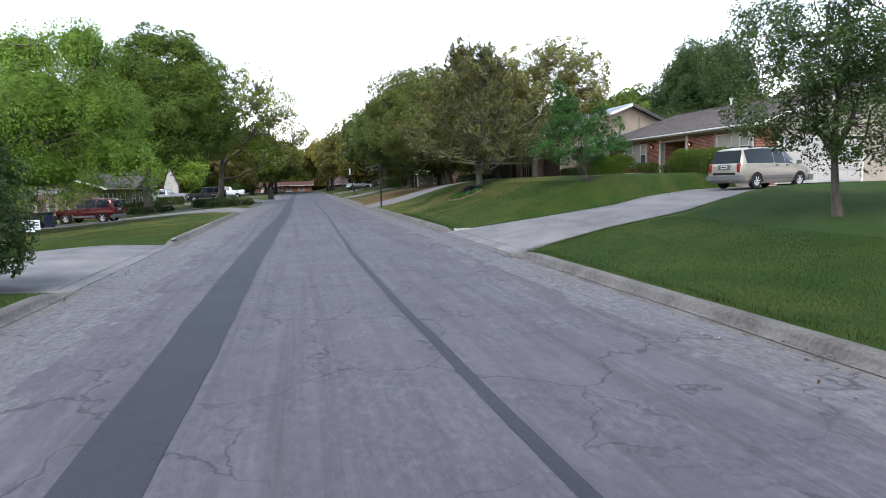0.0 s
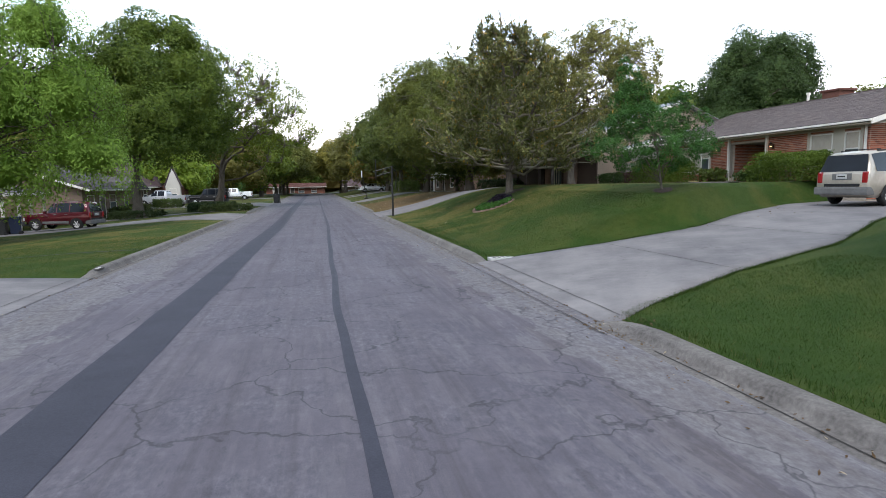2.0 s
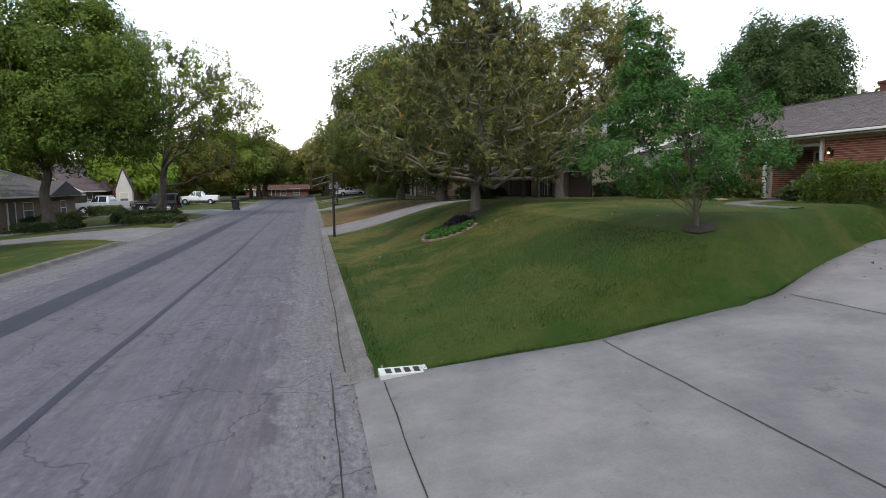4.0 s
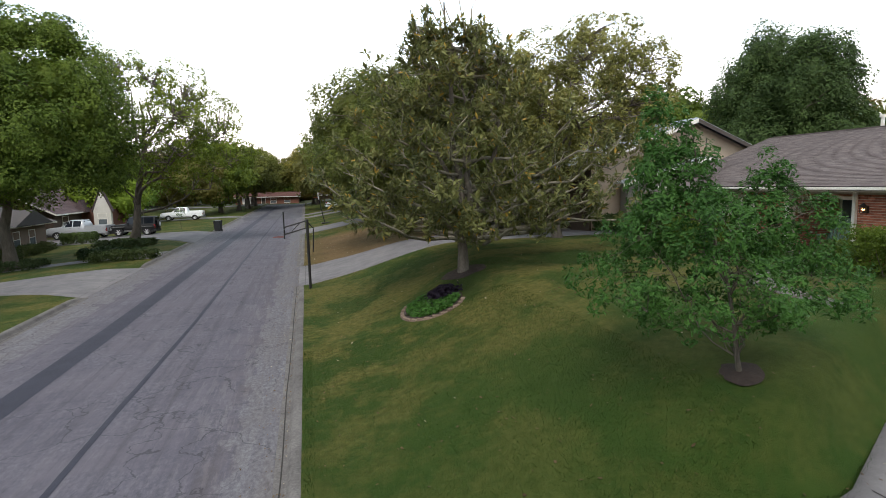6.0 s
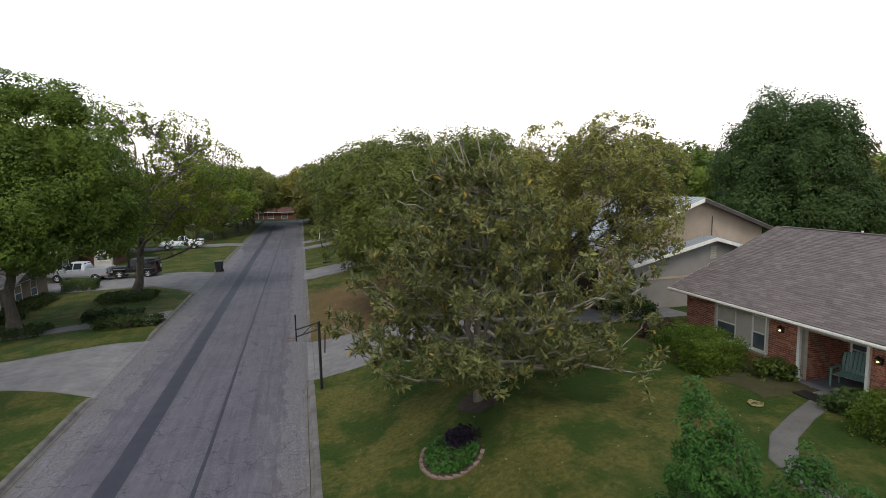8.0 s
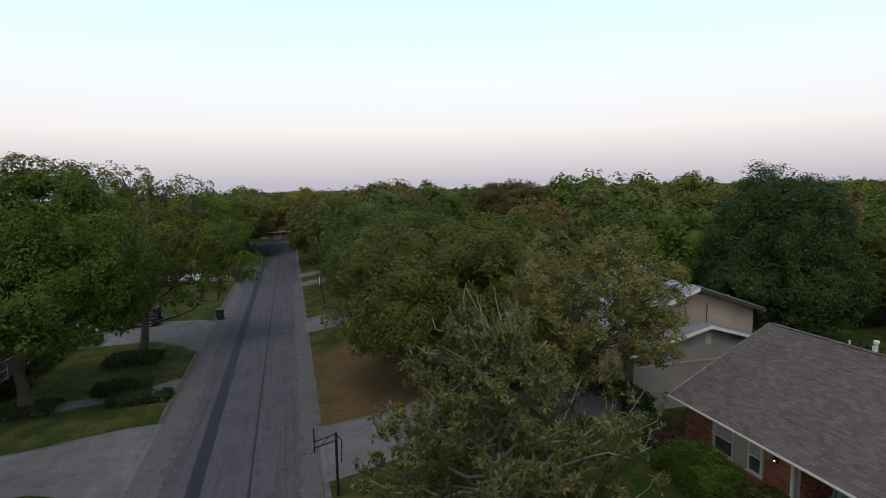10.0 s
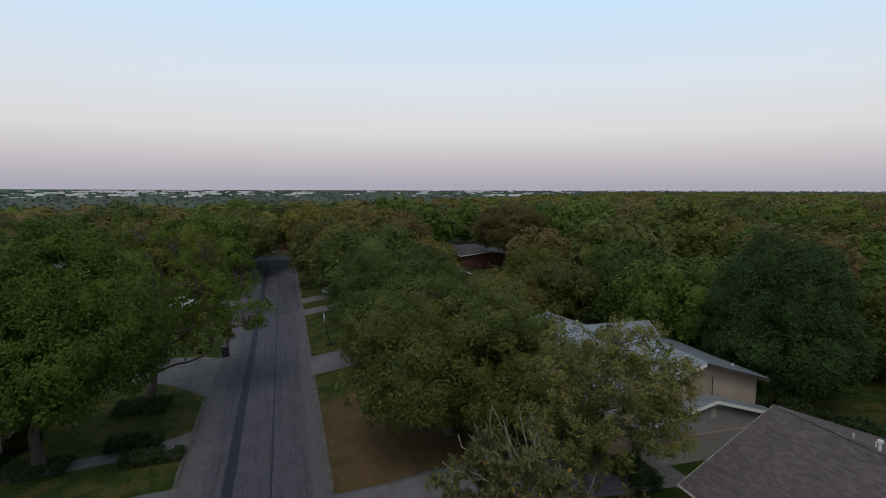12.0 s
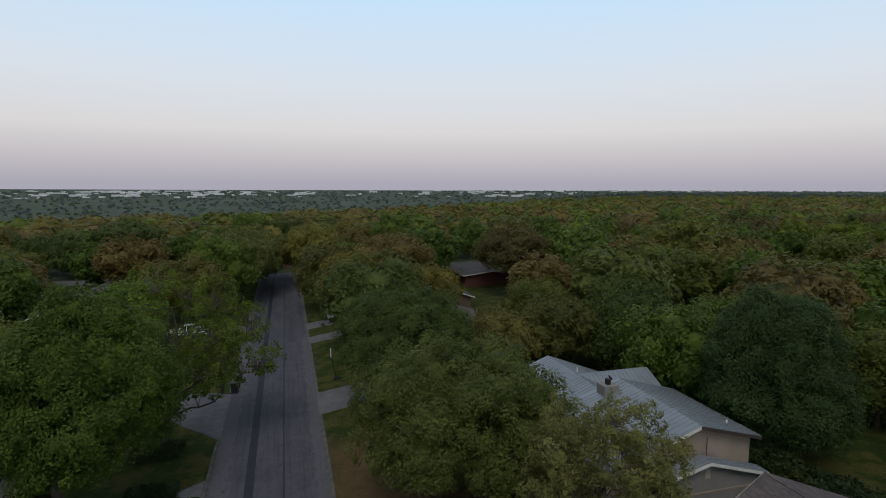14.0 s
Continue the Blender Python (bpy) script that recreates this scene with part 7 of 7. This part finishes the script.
# ---- hedges, planting, street things ----
def bush(name, label, where, size, leaf_mat, leaves=2600, leaf=0.07, seed=1, category="shrub", group=""):
    """A shrub: short stems and a crown of leaves filling a soft uneven mound of that size."""
    rng = np.random.default_rng(seed)
    sx, sy, sz = size
    n = max(10, int(sx * sy * 9))
    cx = rng.uniform(-1, 1, (n, 2))
    top = sz * (0.8 + 0.2 * rng.uniform(0, 1, n)) * (1 - 0.35 * np.max(np.abs(cx), axis=1) ** 4)
    pick = rng.integers(0, n, leaves)
    h = 1 - rng.uniform(0, 1, leaves) ** 2.2 * 0.95
    p = np.stack([cx[pick, 0] * sx / 2, cx[pick, 1] * sy / 2, top[pick] * h], 1)
    p[:, :2] += rng.normal(0, 0.14, (leaves, 2))
    # push inner leaves to the outside of the mound
    edge = rng.uniform(0, 1, leaves) < 0.45
    s = np.sign(p[:, :2] + 1e-6) * np.array([sx / 2, sy / 2])
    axis = rng.integers(0, 2, leaves)
    for a in (0, 1):
        m = edge & (axis == a)
        p[m, a] = s[m, a] * rng.uniform(0.85, 1.04, m.sum())
    lv, lf = leaf_quads(rng, p, leaf, 0, 0.2, 1.8)
    ob = new(name)
    ob.matrix_basis = pose(where[0], where[1], float(land(*where)) - 0.03)
    stems = []
    for k in range(min(n, 16)):
        stems.append(tube(bend(rng, (cx[k, 0] * sx * 0.3, cx[k, 1] * sy * 0.3, 0), (cx[k, 0] * sx * 0.42, cx[k, 1] * sy * 0.42, top[k] * 0.85), 4, 0.1), np.linspace(0.018, 0.006, 4), 5))
    v, f = join(stems)
    stem_ob = new("stems", mesh_np("stems", v, f, [BARK]))
    stem_ob.parent = ob
    tagged(stem_ob, kind="stuff")
    new("crown", mesh_np("crown", lv, lf, [leaf_mat])).parent = ob
    return tagged(ob, label, category, group)


DULL = leafy("dull_shrub_leaves", (0.02, 0.04, 0.014), (0.08, 0.11, 0.04))
PLUM = leafy("plum_leaves", (0.03, 0.018, 0.02), (0.09, 0.05, 0.05))
bush("hedge", "clipped yellow-green hedge under the front windows", (18.75, 30.1), (2.0, 2.8, 1.35), HEDGE, 17000, 0.048, 2, "hedge")
bush("hedge", "clipped yellow-green hedge beside the porch", (19.5, 22.6), (1.6, 2.7, 1.3), HEDGE, 11000, 0.048, 3, "hedge")
bush("shrub", "dark strappy plant at the porch pillar", (20.0, 28.0), (0.9, 0.9, 0.75), DEEP, 900, 0.11, 4)
bush("shrub", "dark strappy plant beside the porch step", (19.9, 24.9), (0.8, 0.9, 0.7), DEEP, 900, 0.11, 5)
bush("shrub", "reddish low shrub in the foundation bed", (19.4, 33.0), (1.2, 1.6, 0.9), PLUM, 1400, 0.08, 6)
bush("shrub", "low spreading juniper on the lawn by the path", (-6.6, 51.6), (3.6, 1.6, 0.7), DULL, 3200, 0.09, 7)
bush("shrub", "low spreading juniper beside the front path", (-8.2, 54.2), (3.4, 1.8, 0.75), DULL, 3200, 0.09, 8)
bush("shrub", "ring of low shrubs round the pecan trunk", (-9.2, 61.2), (3.8, 2.8, 0.7), DULL, 3600, 0.09, 9)
bush("shrub", "dark shrubs at the foot of the oak", (-13.6, 52.8), (3.6, 2.2, 0.7), DULL, 3000, 0.09, 10)
bush("shrub", "dark foundation shrubs along the tan house", (-16.1, 60.5), (1.4, 8.0, 0.9), DULL, 4800, 0.09, 11)
bush("shrub", "dark shrub beside the silver pickup", (-15.0, 68.3), (2.6, 1.8, 1.1), DEEP, 3000, 0.09, 12)
bush("shrub", "green shrubs under the live oak", (17.0, 52.5), (2.4, 6.0, 1.2), DULL, 4200, 0.09, 13)
bush("shrub", "green shrubs before the metal-roofed house", (21.0, 38.4), (1.6, 3.0, 1.0), DEEP, 2600, 0.09, 14)
for k, (x, y, w_, d_, h_) in enumerate(((34.8, 41, 3, 4, 2.4), (35.5, 36.5, 3.4, 4, 2.2), (34.5, 47, 3, 5, 2.6), (33.0, 51.5, 3, 3.5, 2.4), (37.5, 31.5, 3, 4, 2.0))):
    bush("shrub", "tall dark shrub behind the houses", (x, y), (w_, d_, h_), DULL, 4200, 0.16, 40 + k, "shrub", "back garden shrubs")
bush("shrub", "dark shrub on the verge under the oaks", (11.8, 74.0), (3.0, 3.0, 1.5), DEEP, 3000, 0.1, 15)

# brick-edged bed on the magnolia lawn
BEDC = (8.4, 27.6)
bed = tagged(new("flower_bed"), "small brick-edged flower bed with green groundcover on lawn", "flower bed")
bed.matrix_basis = pose(BEDC[0], BEDC[1], float(land(*BEDC)))
rngb = np.random.default_rng(91)


def bed_xy(a):
    return 0.85 * math.cos(a), 1.15 * math.sin(a)


def bed_z(x, y):
    return float(land(BEDC[0] + x, BEDC[1] + y) - land(*BEDC))


bm = bmesh.new()
ringv = [bm.verts.new((*bed_xy(k * math.pi / 14), bed_z(*bed_xy(k * math.pi / 14)) + 0.03)) for k in range(28)]
mid_v = bm.verts.new((0, 0, 0.09))
for k in range(28):
    bm.faces.new((ringv[k], ringv[(k + 1) % 28], mid_v))
part("soil", bm, grainy("dark_mulch", (0.02, 0.014, 0.012), (0.06, 0.042, 0.034), 6, 50, 0.95, 0.8, dist=0.03), bed)
for k in range(15):
    a = math.pi * 0.75 + k * math.pi / 13
    x, y = bed_xy(a)
    bm = boxed(-0.055, 0.055, -0.115, 0.115, -0.05, 0.07, 0.012)
    bmesh.ops.transform(bm, matrix=Matrix.Translation((x * 1.03, y * 1.03, bed_z(x, y) - 0.03)) @ Matrix.Rotation(math.atan2(1.15 * math.cos(a), -0.85 * math.sin(a)) - math.pi / 2 + rngb.normal(0, 0.08), 4, "Z"), verts=bm.verts)
    part("edging_brick", bm, TAN_BRICK, bed)
n = 1500
aa, rr = rngb.uniform(0, 2 * math.pi, n), rngb.uniform(0, 1, n) ** 0.5 * 0.95
pp = np.stack([0.8 * rr * np.cos(aa), 1.1 * rr * np.sin(aa), np.zeros(n)], 1)
keep = ~((pp[:, 0] > 0.05) & (pp[:, 1] > 0.0))
pp = pp[keep]
pp[:, 2] = [bed_z(x, y) + 0.03 + rngb.uniform(0, 0.09) for x, y, _ in pp]
lv, lf = leaf_quads(rngb, pp, 0.1, 0, 0.5, 1.4)
new("groundcover", mesh_np("groundcover", lv, lf, [SAPLEAF])).parent = bed
n = 900
pp = rngb.normal(0, 1, (n, 3)) * (0.2, 0.3, 0.0) + (0.36, 0.48, 0.0)
pp[:, 2] = [bed_z(x, y) + 0.05 + rngb.uniform(0, 0.3) * max(0.2, 1 - math.hypot(x - 0.36, y - 0.48) / 0.8) for x, y, _ in pp]
lv, lf = leaf_quads(rngb, pp, 0.07, 0, 0.4, 2.0)
tagged(new("purple_plant", mesh_np("purple_plant", lv, lf, [leafy("black_purple_leaves", (0.010, 0.006, 0.012), (0.036, 0.022, 0.040))])), "blackish purple foliage").parent = bed

# basketball post at the kerb, with its empty bracket
post = tagged(new("basketball_post"), "black steel basketball post with a bare backboard bracket", "basketball post")
post.matrix_basis = pose(4.98, 36.4, 0.13)


def rod(bm, a, b_, r, sides=8):
    a, b_ = Vector(a), Vector(b_)
    d = b_ - a
    m = Matrix.Translation((a + b_) / 2) @ d.to_track_quat("Z", "Y").to_matrix().to_4x4()
    bmesh.ops.create_cone(bm, segments=sides, radius1=r, radius2=r, depth=d.length, cap_ends=True, matrix=m)
    return bm


part("pole", rod(bmesh.new(), (0, 0, -0.1), (0, 0, 3.0), 0.06, 12), IRON, post)
bm = bmesh.new()
rod(bm, (0, 0, 2.95), (-0.95, 0, 2.7), 0.03)
rod(bm, (0, 0, 2.65), (-0.95, 0, 2.4), 0.03)
rod(bm, (0.25, 0, 2.6), (0.2, 0, 1.6), 0.025)
rod(bm, (0, 0, 2.9), (0.25, 0, 2.62), 0.025)
rod(bm, (-0.3, 0, 2.86), (-0.65, 0, 2.5), 0.018)
part("bracket", bm, IRON, post)
bm = bmesh.new()
rod(bm, (-0.95, 0, 2.2), (-0.95, 0, 3.35), 0.03)
rod(bm, (-0.95, -0.3, 2.62), (-0.95, 0.3, 2.62), 0.025)
part("upright", bm, IRON, post)
bm = bmesh.new()
for k in range(16):
    a, b_ = k * math.pi / 8, (k + 1) * math.pi / 8
    rod(bm, (-1.2 + 0.23 * math.cos(a), 0.23 * math.sin(a), 2.3), (-1.2 + 0.23 * math.cos(b_), 0.23 * math.sin(b_), 2.3), 0.012, 6)
part("hoop", bm, plain("rusty_red", (0.16, 0.04, 0.03), 0.7, 0.4), post)
# second hoop further on
hoop = tagged(new("basketball_hoop"), "portable basketball hoop with white backboard on the verge", "basketball hoop")
hoop.matrix_basis = pose(6.3, 75.0, float(land(6.3, 75.0)))
part("pole", rod(bmesh.new(), (0.6, 0, 0), (0, 0, 2.9), 0.05, 10), IRON, hoop)
part("base", boxed(0.2, 1.1, -0.4, 0.4, 0.0, 0.22, 0.05), IRON, hoop)
part("backboard", boxed(-0.05, 0.0, -0.6, 0.6, 2.75, 3.6, 0.01), plain("white_board", (0.7, 0.7, 0.68), 0.4), hoop)
bm = bmesh.new()
for k in range(16):
    a, b_ = k * math.pi / 8, (k + 1) * math.pi / 8
    rod(bm, (-0.3 + 0.23 * math.cos(a), 0.23 * math.sin(a), 2.95), (-0.3 + 0.23 * math.cos(b_), 0.23 * math.sin(b_), 2.95), 0.012, 6)
part("hoop", bm, plain("orange_hoop", (0.35, 0.08, 0.02), 0.5, 0.3), hoop)

# wheeled bin at the drive
def wheeled_bin(where, material, label, turn=0, s=1.0):
    ob = new("wheeled_bin")
    ob.matrix_basis = pose(where[0], where[1], where[2] if len(where) > 2 else float(land(*where[:2])), 0, 0, turn) @ Matrix.Diagonal((s, s, s, 1))
    bm = bmesh.new()
    r = bmesh.ops.create_cube(bm, size=1.0, matrix=Matrix.Translation((0, 0, 0.54)) @ Matrix.Diagonal((0.62, 0.7, 0.96, 1)))
    for v in r["verts"]:
        if v.co.z < 0.5:
            v.co.x *= 0.78
            v.co.y *= 0.8
    bmesh.ops.bevel(bm, geom=list(bm.edges), offset=0.03, segments=2, affect="EDGES")
    part("bin_body", bm, material, ob)
    part("lid", boxed(-0.35, 0.34, -0.38, 0.38, 1.025, 1.1, 0.03), material, ob)
    part("handle", rod(bmesh.new(), (0.36, -0.25, 1.0), (0.36, 0.25, 1.0), 0.02), material, ob)
    for y in (-0.3, 0.3):
        part("bin_wheel", rod(bmesh.new(), (0.25, y - 0.03, 0.11), (0.25, y + 0.03, 0.11), 0.11, 14), RUBBER, ob)
    return tagged(ob, label, "wheeled bin")


BINBLACK = plain("bin_black", (0.018, 0.019, 0.02), 0.5)
wheeled_bin((-4.15, 74.4, 0.0), BINBLACK, "black wheeled bin at the street edge", 80, 1.05)
wheeled_bin((-17.6, 42.6), plain("bin_blue", (0.012, 0.02, 0.05), 0.5), "blue wheeled bin by the carport", 20)
wheeled_bin((-18.3, 42.5), BINBLACK, "dark wheeled bin by the carport", 10)

# green slatted bench in the porch
bench = tagged(new("garden_bench"), "faded green slatted wooden bench in the brick porch", "bench")
bench.matrix_basis = pose(21.75, 26.35, FLOOR + 0.12, 0, 0, -74)
for k in range(5):
    part("seat_slat", boxed(-0.6, 0.6, -0.3 + k * 0.12, -0.2 + k * 0.12, 0.40, 0.425, 0.006), GREEN_PAINT, bench)
for k in range(11):
    x = -0.57 + k * 0.114
    bm = boxed(x - 0.045, x + 0.045, -0.012, 0.012, 0, 0.62 + 0.14 * math.cos(x * 2.2), 0.006)
    bmesh.ops.transform(bm, matrix=Matrix.Translation((0, 0.3, 0.40)) @ Matrix.Rotation(-0.25, 4, "X"), verts=bm.verts)
    part("back_slat", bm, GREEN_PAINT, bench)
for x in (-0.62, 0.62):
    part("arm", boxed(x - 0.06, x + 0.06, -0.36, 0.34, 0.6, 0.625, 0.006), GREEN_PAINT, bench)
    for y in (-0.3, 0.28):
        part("leg", boxed(x - 0.03, x + 0.03, y - 0.04, y + 0.04, 0, 0.6, 0.006), GREEN_PAINT, bench)
tagged(part("doormat", boxed(19.6, 20.15, 25.9, 26.75, float(land(19.9, 26.3)) + 0.03, float(land(19.9, 26.3)) + 0.05, 0.006), IRON), "dark rubber doormat before the porch step", "doormat")

# mulch before the porch, with a coil of yellow hose
v, f = [], []
for i in range(20):
    for j in range(6):
        x, y = 18.3 + j * 0.46 + 0.2 * math.sin(i * 0.8) * (j == 0), 26.6 + i * 0.36
        v.append((x, y, float(land(x, y)) + 0.016 + 0.008 * math.sin(i * 2.1 + j * 1.7)))
tagged(new("mulch_bed", mesh_np("mulch_bed", v, grid_faces(6, 20), [grainy("brown_mulch", (0.026, 0.026, 0.010), (0.062, 0.054, 0.022), 5, 60, 0.95, 0.7, dist=0.03)], shade=True)), "brown mulch bed along the brick wall", "mulch", kind="structure")
hose = [(17.75 + (0.16 + 0.07 * math.sin(k * 1.3)) * math.cos(k * 0.55) + 0.05 * math.sin(k * 0.17), 26.3 + (0.2 + 0.06 * math.cos(k * 0.9)) * math.sin(k * 0.55), float(land(17.75, 26.3)) + 0.03 + 0.0007 * k) for k in range(60)]
v, f = tube(hose, [0.012] * 60, 6)
tagged(new("garden_hose", mesh_np("garden_hose", v, f, [plain("yellow_hose", (0.22, 0.18, 0.07), 0.6)], shade=True)), "coiled yellow garden hose on the lawn by the porch", "garden hose")

# dark earth rings round the two lawn trees
for name_, x0, y0, r0 in (("mulch_ring", 10.95, 18.6, 0.3), ("mulch_ring", 10.0, 29.9, 0.75)):
    v, f = [(x0, y0, float(land(x0, y0)) + 0.05)], []
    for k in range(24):
        a = k * math.pi / 12
        rr_ = r0 * (1 + 0.25 * noise.noise((math.cos(a) * 2, math.sin(a) * 2, x0)))
        x, y = x0 + rr_ * math.cos(a), y0 + rr_ * math.sin(a)
        v.append((x, y, float(land(x, y)) + 0.02))
        f.append((0, 1 + k, 1 + (k + 1) % 24))
    tagged(new(name_, mesh_np(name_, v, f, [bpy.data.materials["dark_mulch"]])), "ring of bare brown earth round a trunk", "mulch", "mulch rings", "structure")

# painted plate at the drive corner; the figures are bars
plate = tagged(part("kerb_plate", boxed(4.78, 5.42, 16.6, 16.9, 0.05, 0.128, 0.004), PLATE), "white painted number plate at the drive corner", "number plate")
for k in range(4):
    part("figure_bar", boxed(4.86 + k * 0.125, 4.94 + k * 0.125, 16.66, 16.84, 0.129, 0.132), IRON, plate)

# lawn signs; their writing is bars
SIGNWHITE = plain("sign_white", (0.66, 0.66, 0.64), 0.5)
SIGNBLUE = plain("sign_blue", (0.05, 0.07, 0.16), 0.5)
for x, y, turn in ((-12.1, 26.8, 66), (-11.2, 24.0, 70)):
    sign = tagged(new("lawn_sign"), "small white lawn sign on two wire legs", "lawn sign", "lawn signs")
    sign.matrix_basis = pose(x, y, float(land(x, y)), 0, 0, turn)
    board = part("board", boxed(-0.008, 0.008, -0.3, 0.3, 0.42, 0.86, 0.003), SIGNWHITE, sign)
    for k, (w_, h_) in enumerate(((0.22, 0.05), (0.25, 0.07), (0.18, 0.04))):
        for s_ in (-1, 1):
            part("text_bar", boxed(s_ * 0.0085, s_ * 0.011, -w_, w_, 0.75 - k * 0.12 - h_ / 2, 0.75 - k * 0.12 + h_ / 2), SIGNBLUE, board)
    for y_ in (-0.2, 0.2):
        part("wire_leg", rod(bmesh.new(), (0, y_, -0.1), (0, y_, 0.43), 0.006, 6), IRON, sign)
# staked sapling on the low lawn
tree("sapling", tree_meshes(61, 2.4, 0.02, [(0, 0, 1.9, 0.5, 0.6)], 40, 24, 0.16, 0.04, SAPLEAF, BARK, 0.3, 6, style="open"), (-8.85, 79.9), "thin leafy sapling on the mown lawn", "sapling")

# utility poles and wires beyond the houses
WOODPOLE = grainy("pole_wood", (0.10, 0.08, 0.06), (0.20, 0.165, 0.13), 5, 40, 0.9, 0.4, world_space=False)


def utility_pole(where, height, turn):
    ob = new("utility_pole")
    ob.matrix_basis = pose(where[0], where[1], float(land(*where)) - 0.3, 0, 0, turn)
    bm = bmesh.new()
    bmesh.ops.create_cone(bm, segments=10, radius1=0.17, radius2=0.11, depth=height, cap_ends=True, matrix=Matrix.Translation((0, 0, height / 2)))
    part("pole", bm, WOODPOLE, ob)
    for z in (height - 0.5, height - 1.5):
        part("crossarm", boxed(-1.3, 1.3, -0.16, -0.06, z, z + 0.12, 0.01), WOODPOLE, ob)
    for x in (-1.2, -0.6, 0.6, 1.2):
        part("insulator", rod(bmesh.new(), (x, -0.11, height - 0.38), (x, -0.11, height - 0.18), 0.05), TRIM, ob)
    return tagged(ob, "wooden utility pole with two crossarms among trees", "utility pole", "utility poles")


POLES = [(-95, 190, 12), (-45, 186, 12), (36, 178, 13), (66, 170, 12.5), (103, 160, 13), (150, 152, 12.5)]
for x, y, h in POLES:
    utility_pole((x, y), h, 5)
for (x0, y0, h0), (x1, y1, h1) in zip(POLES, POLES[1:]):
    for off in (-1.2, 1.2):
        z0, z1 = float(land(x0, y0)) + h0 - 0.4, float(land(x1, y1)) + h1 - 0.4
        pts = [(x0 + (x1 - x0) * t + off * 0.1, y0 + (y1 - y0) * t + off, z0 + (z1 - z0) * t - 1.6 * 4 * t * (1 - t)) for t in np.linspace(0, 1, 14)]
        v, f = tube(pts, [0.03] * 14, 4)
        tagged(new("power_line", mesh_np("power_line", v, f, [IRON])), "slack dark power line between utility poles", "power line", "power lines")

# pale buildings of the town on the plain
rngt = np.random.default_rng(55)
tn = 170
ty = rngt.uniform(2300, 4300, tn)
lean_ = rngt.normal(0, 1, tn)
tx = np.where(rngt.uniform(0, 1, tn) < 0.6, -0.22 + 0.13 * lean_, 0.35 + 0.25 * lean_) * ty
th = rngt.uniform(1.5, 4.5, tn)
tw = rngt.uniform(5, 26, tn) * (ty / 2600)
tz = land(tx, ty)
tagged(new("far_town", boxes_np("far_town", np.stack([tx, ty, tz + th + 5], 1), np.eye(3), np.stack([tw, tw * 0.4, th], 1), grainy("far_town_wall", (0.45, 0.44, 0.43), (0.8, 0.79, 0.78), 0.004, 0.05, 0.8, 0))), "pale low buildings of a town on the plain", "town", kind="stuff")

# painted kerb figures on the low side, as bars
mark = tagged(part("kerb_mark", boxed(-4.62, -4.5, 17.75, 18.15, 0.13, 0.146, 0.003), KERB), "faded white painted marks on the kerb", "kerb mark")
for k in range(3):
    part("figure_bar", boxed(-4.6, -4.52, 17.82 + k * 0.1, 17.87 + k * 0.1, 0.146, 0.149), PLATE, mark)
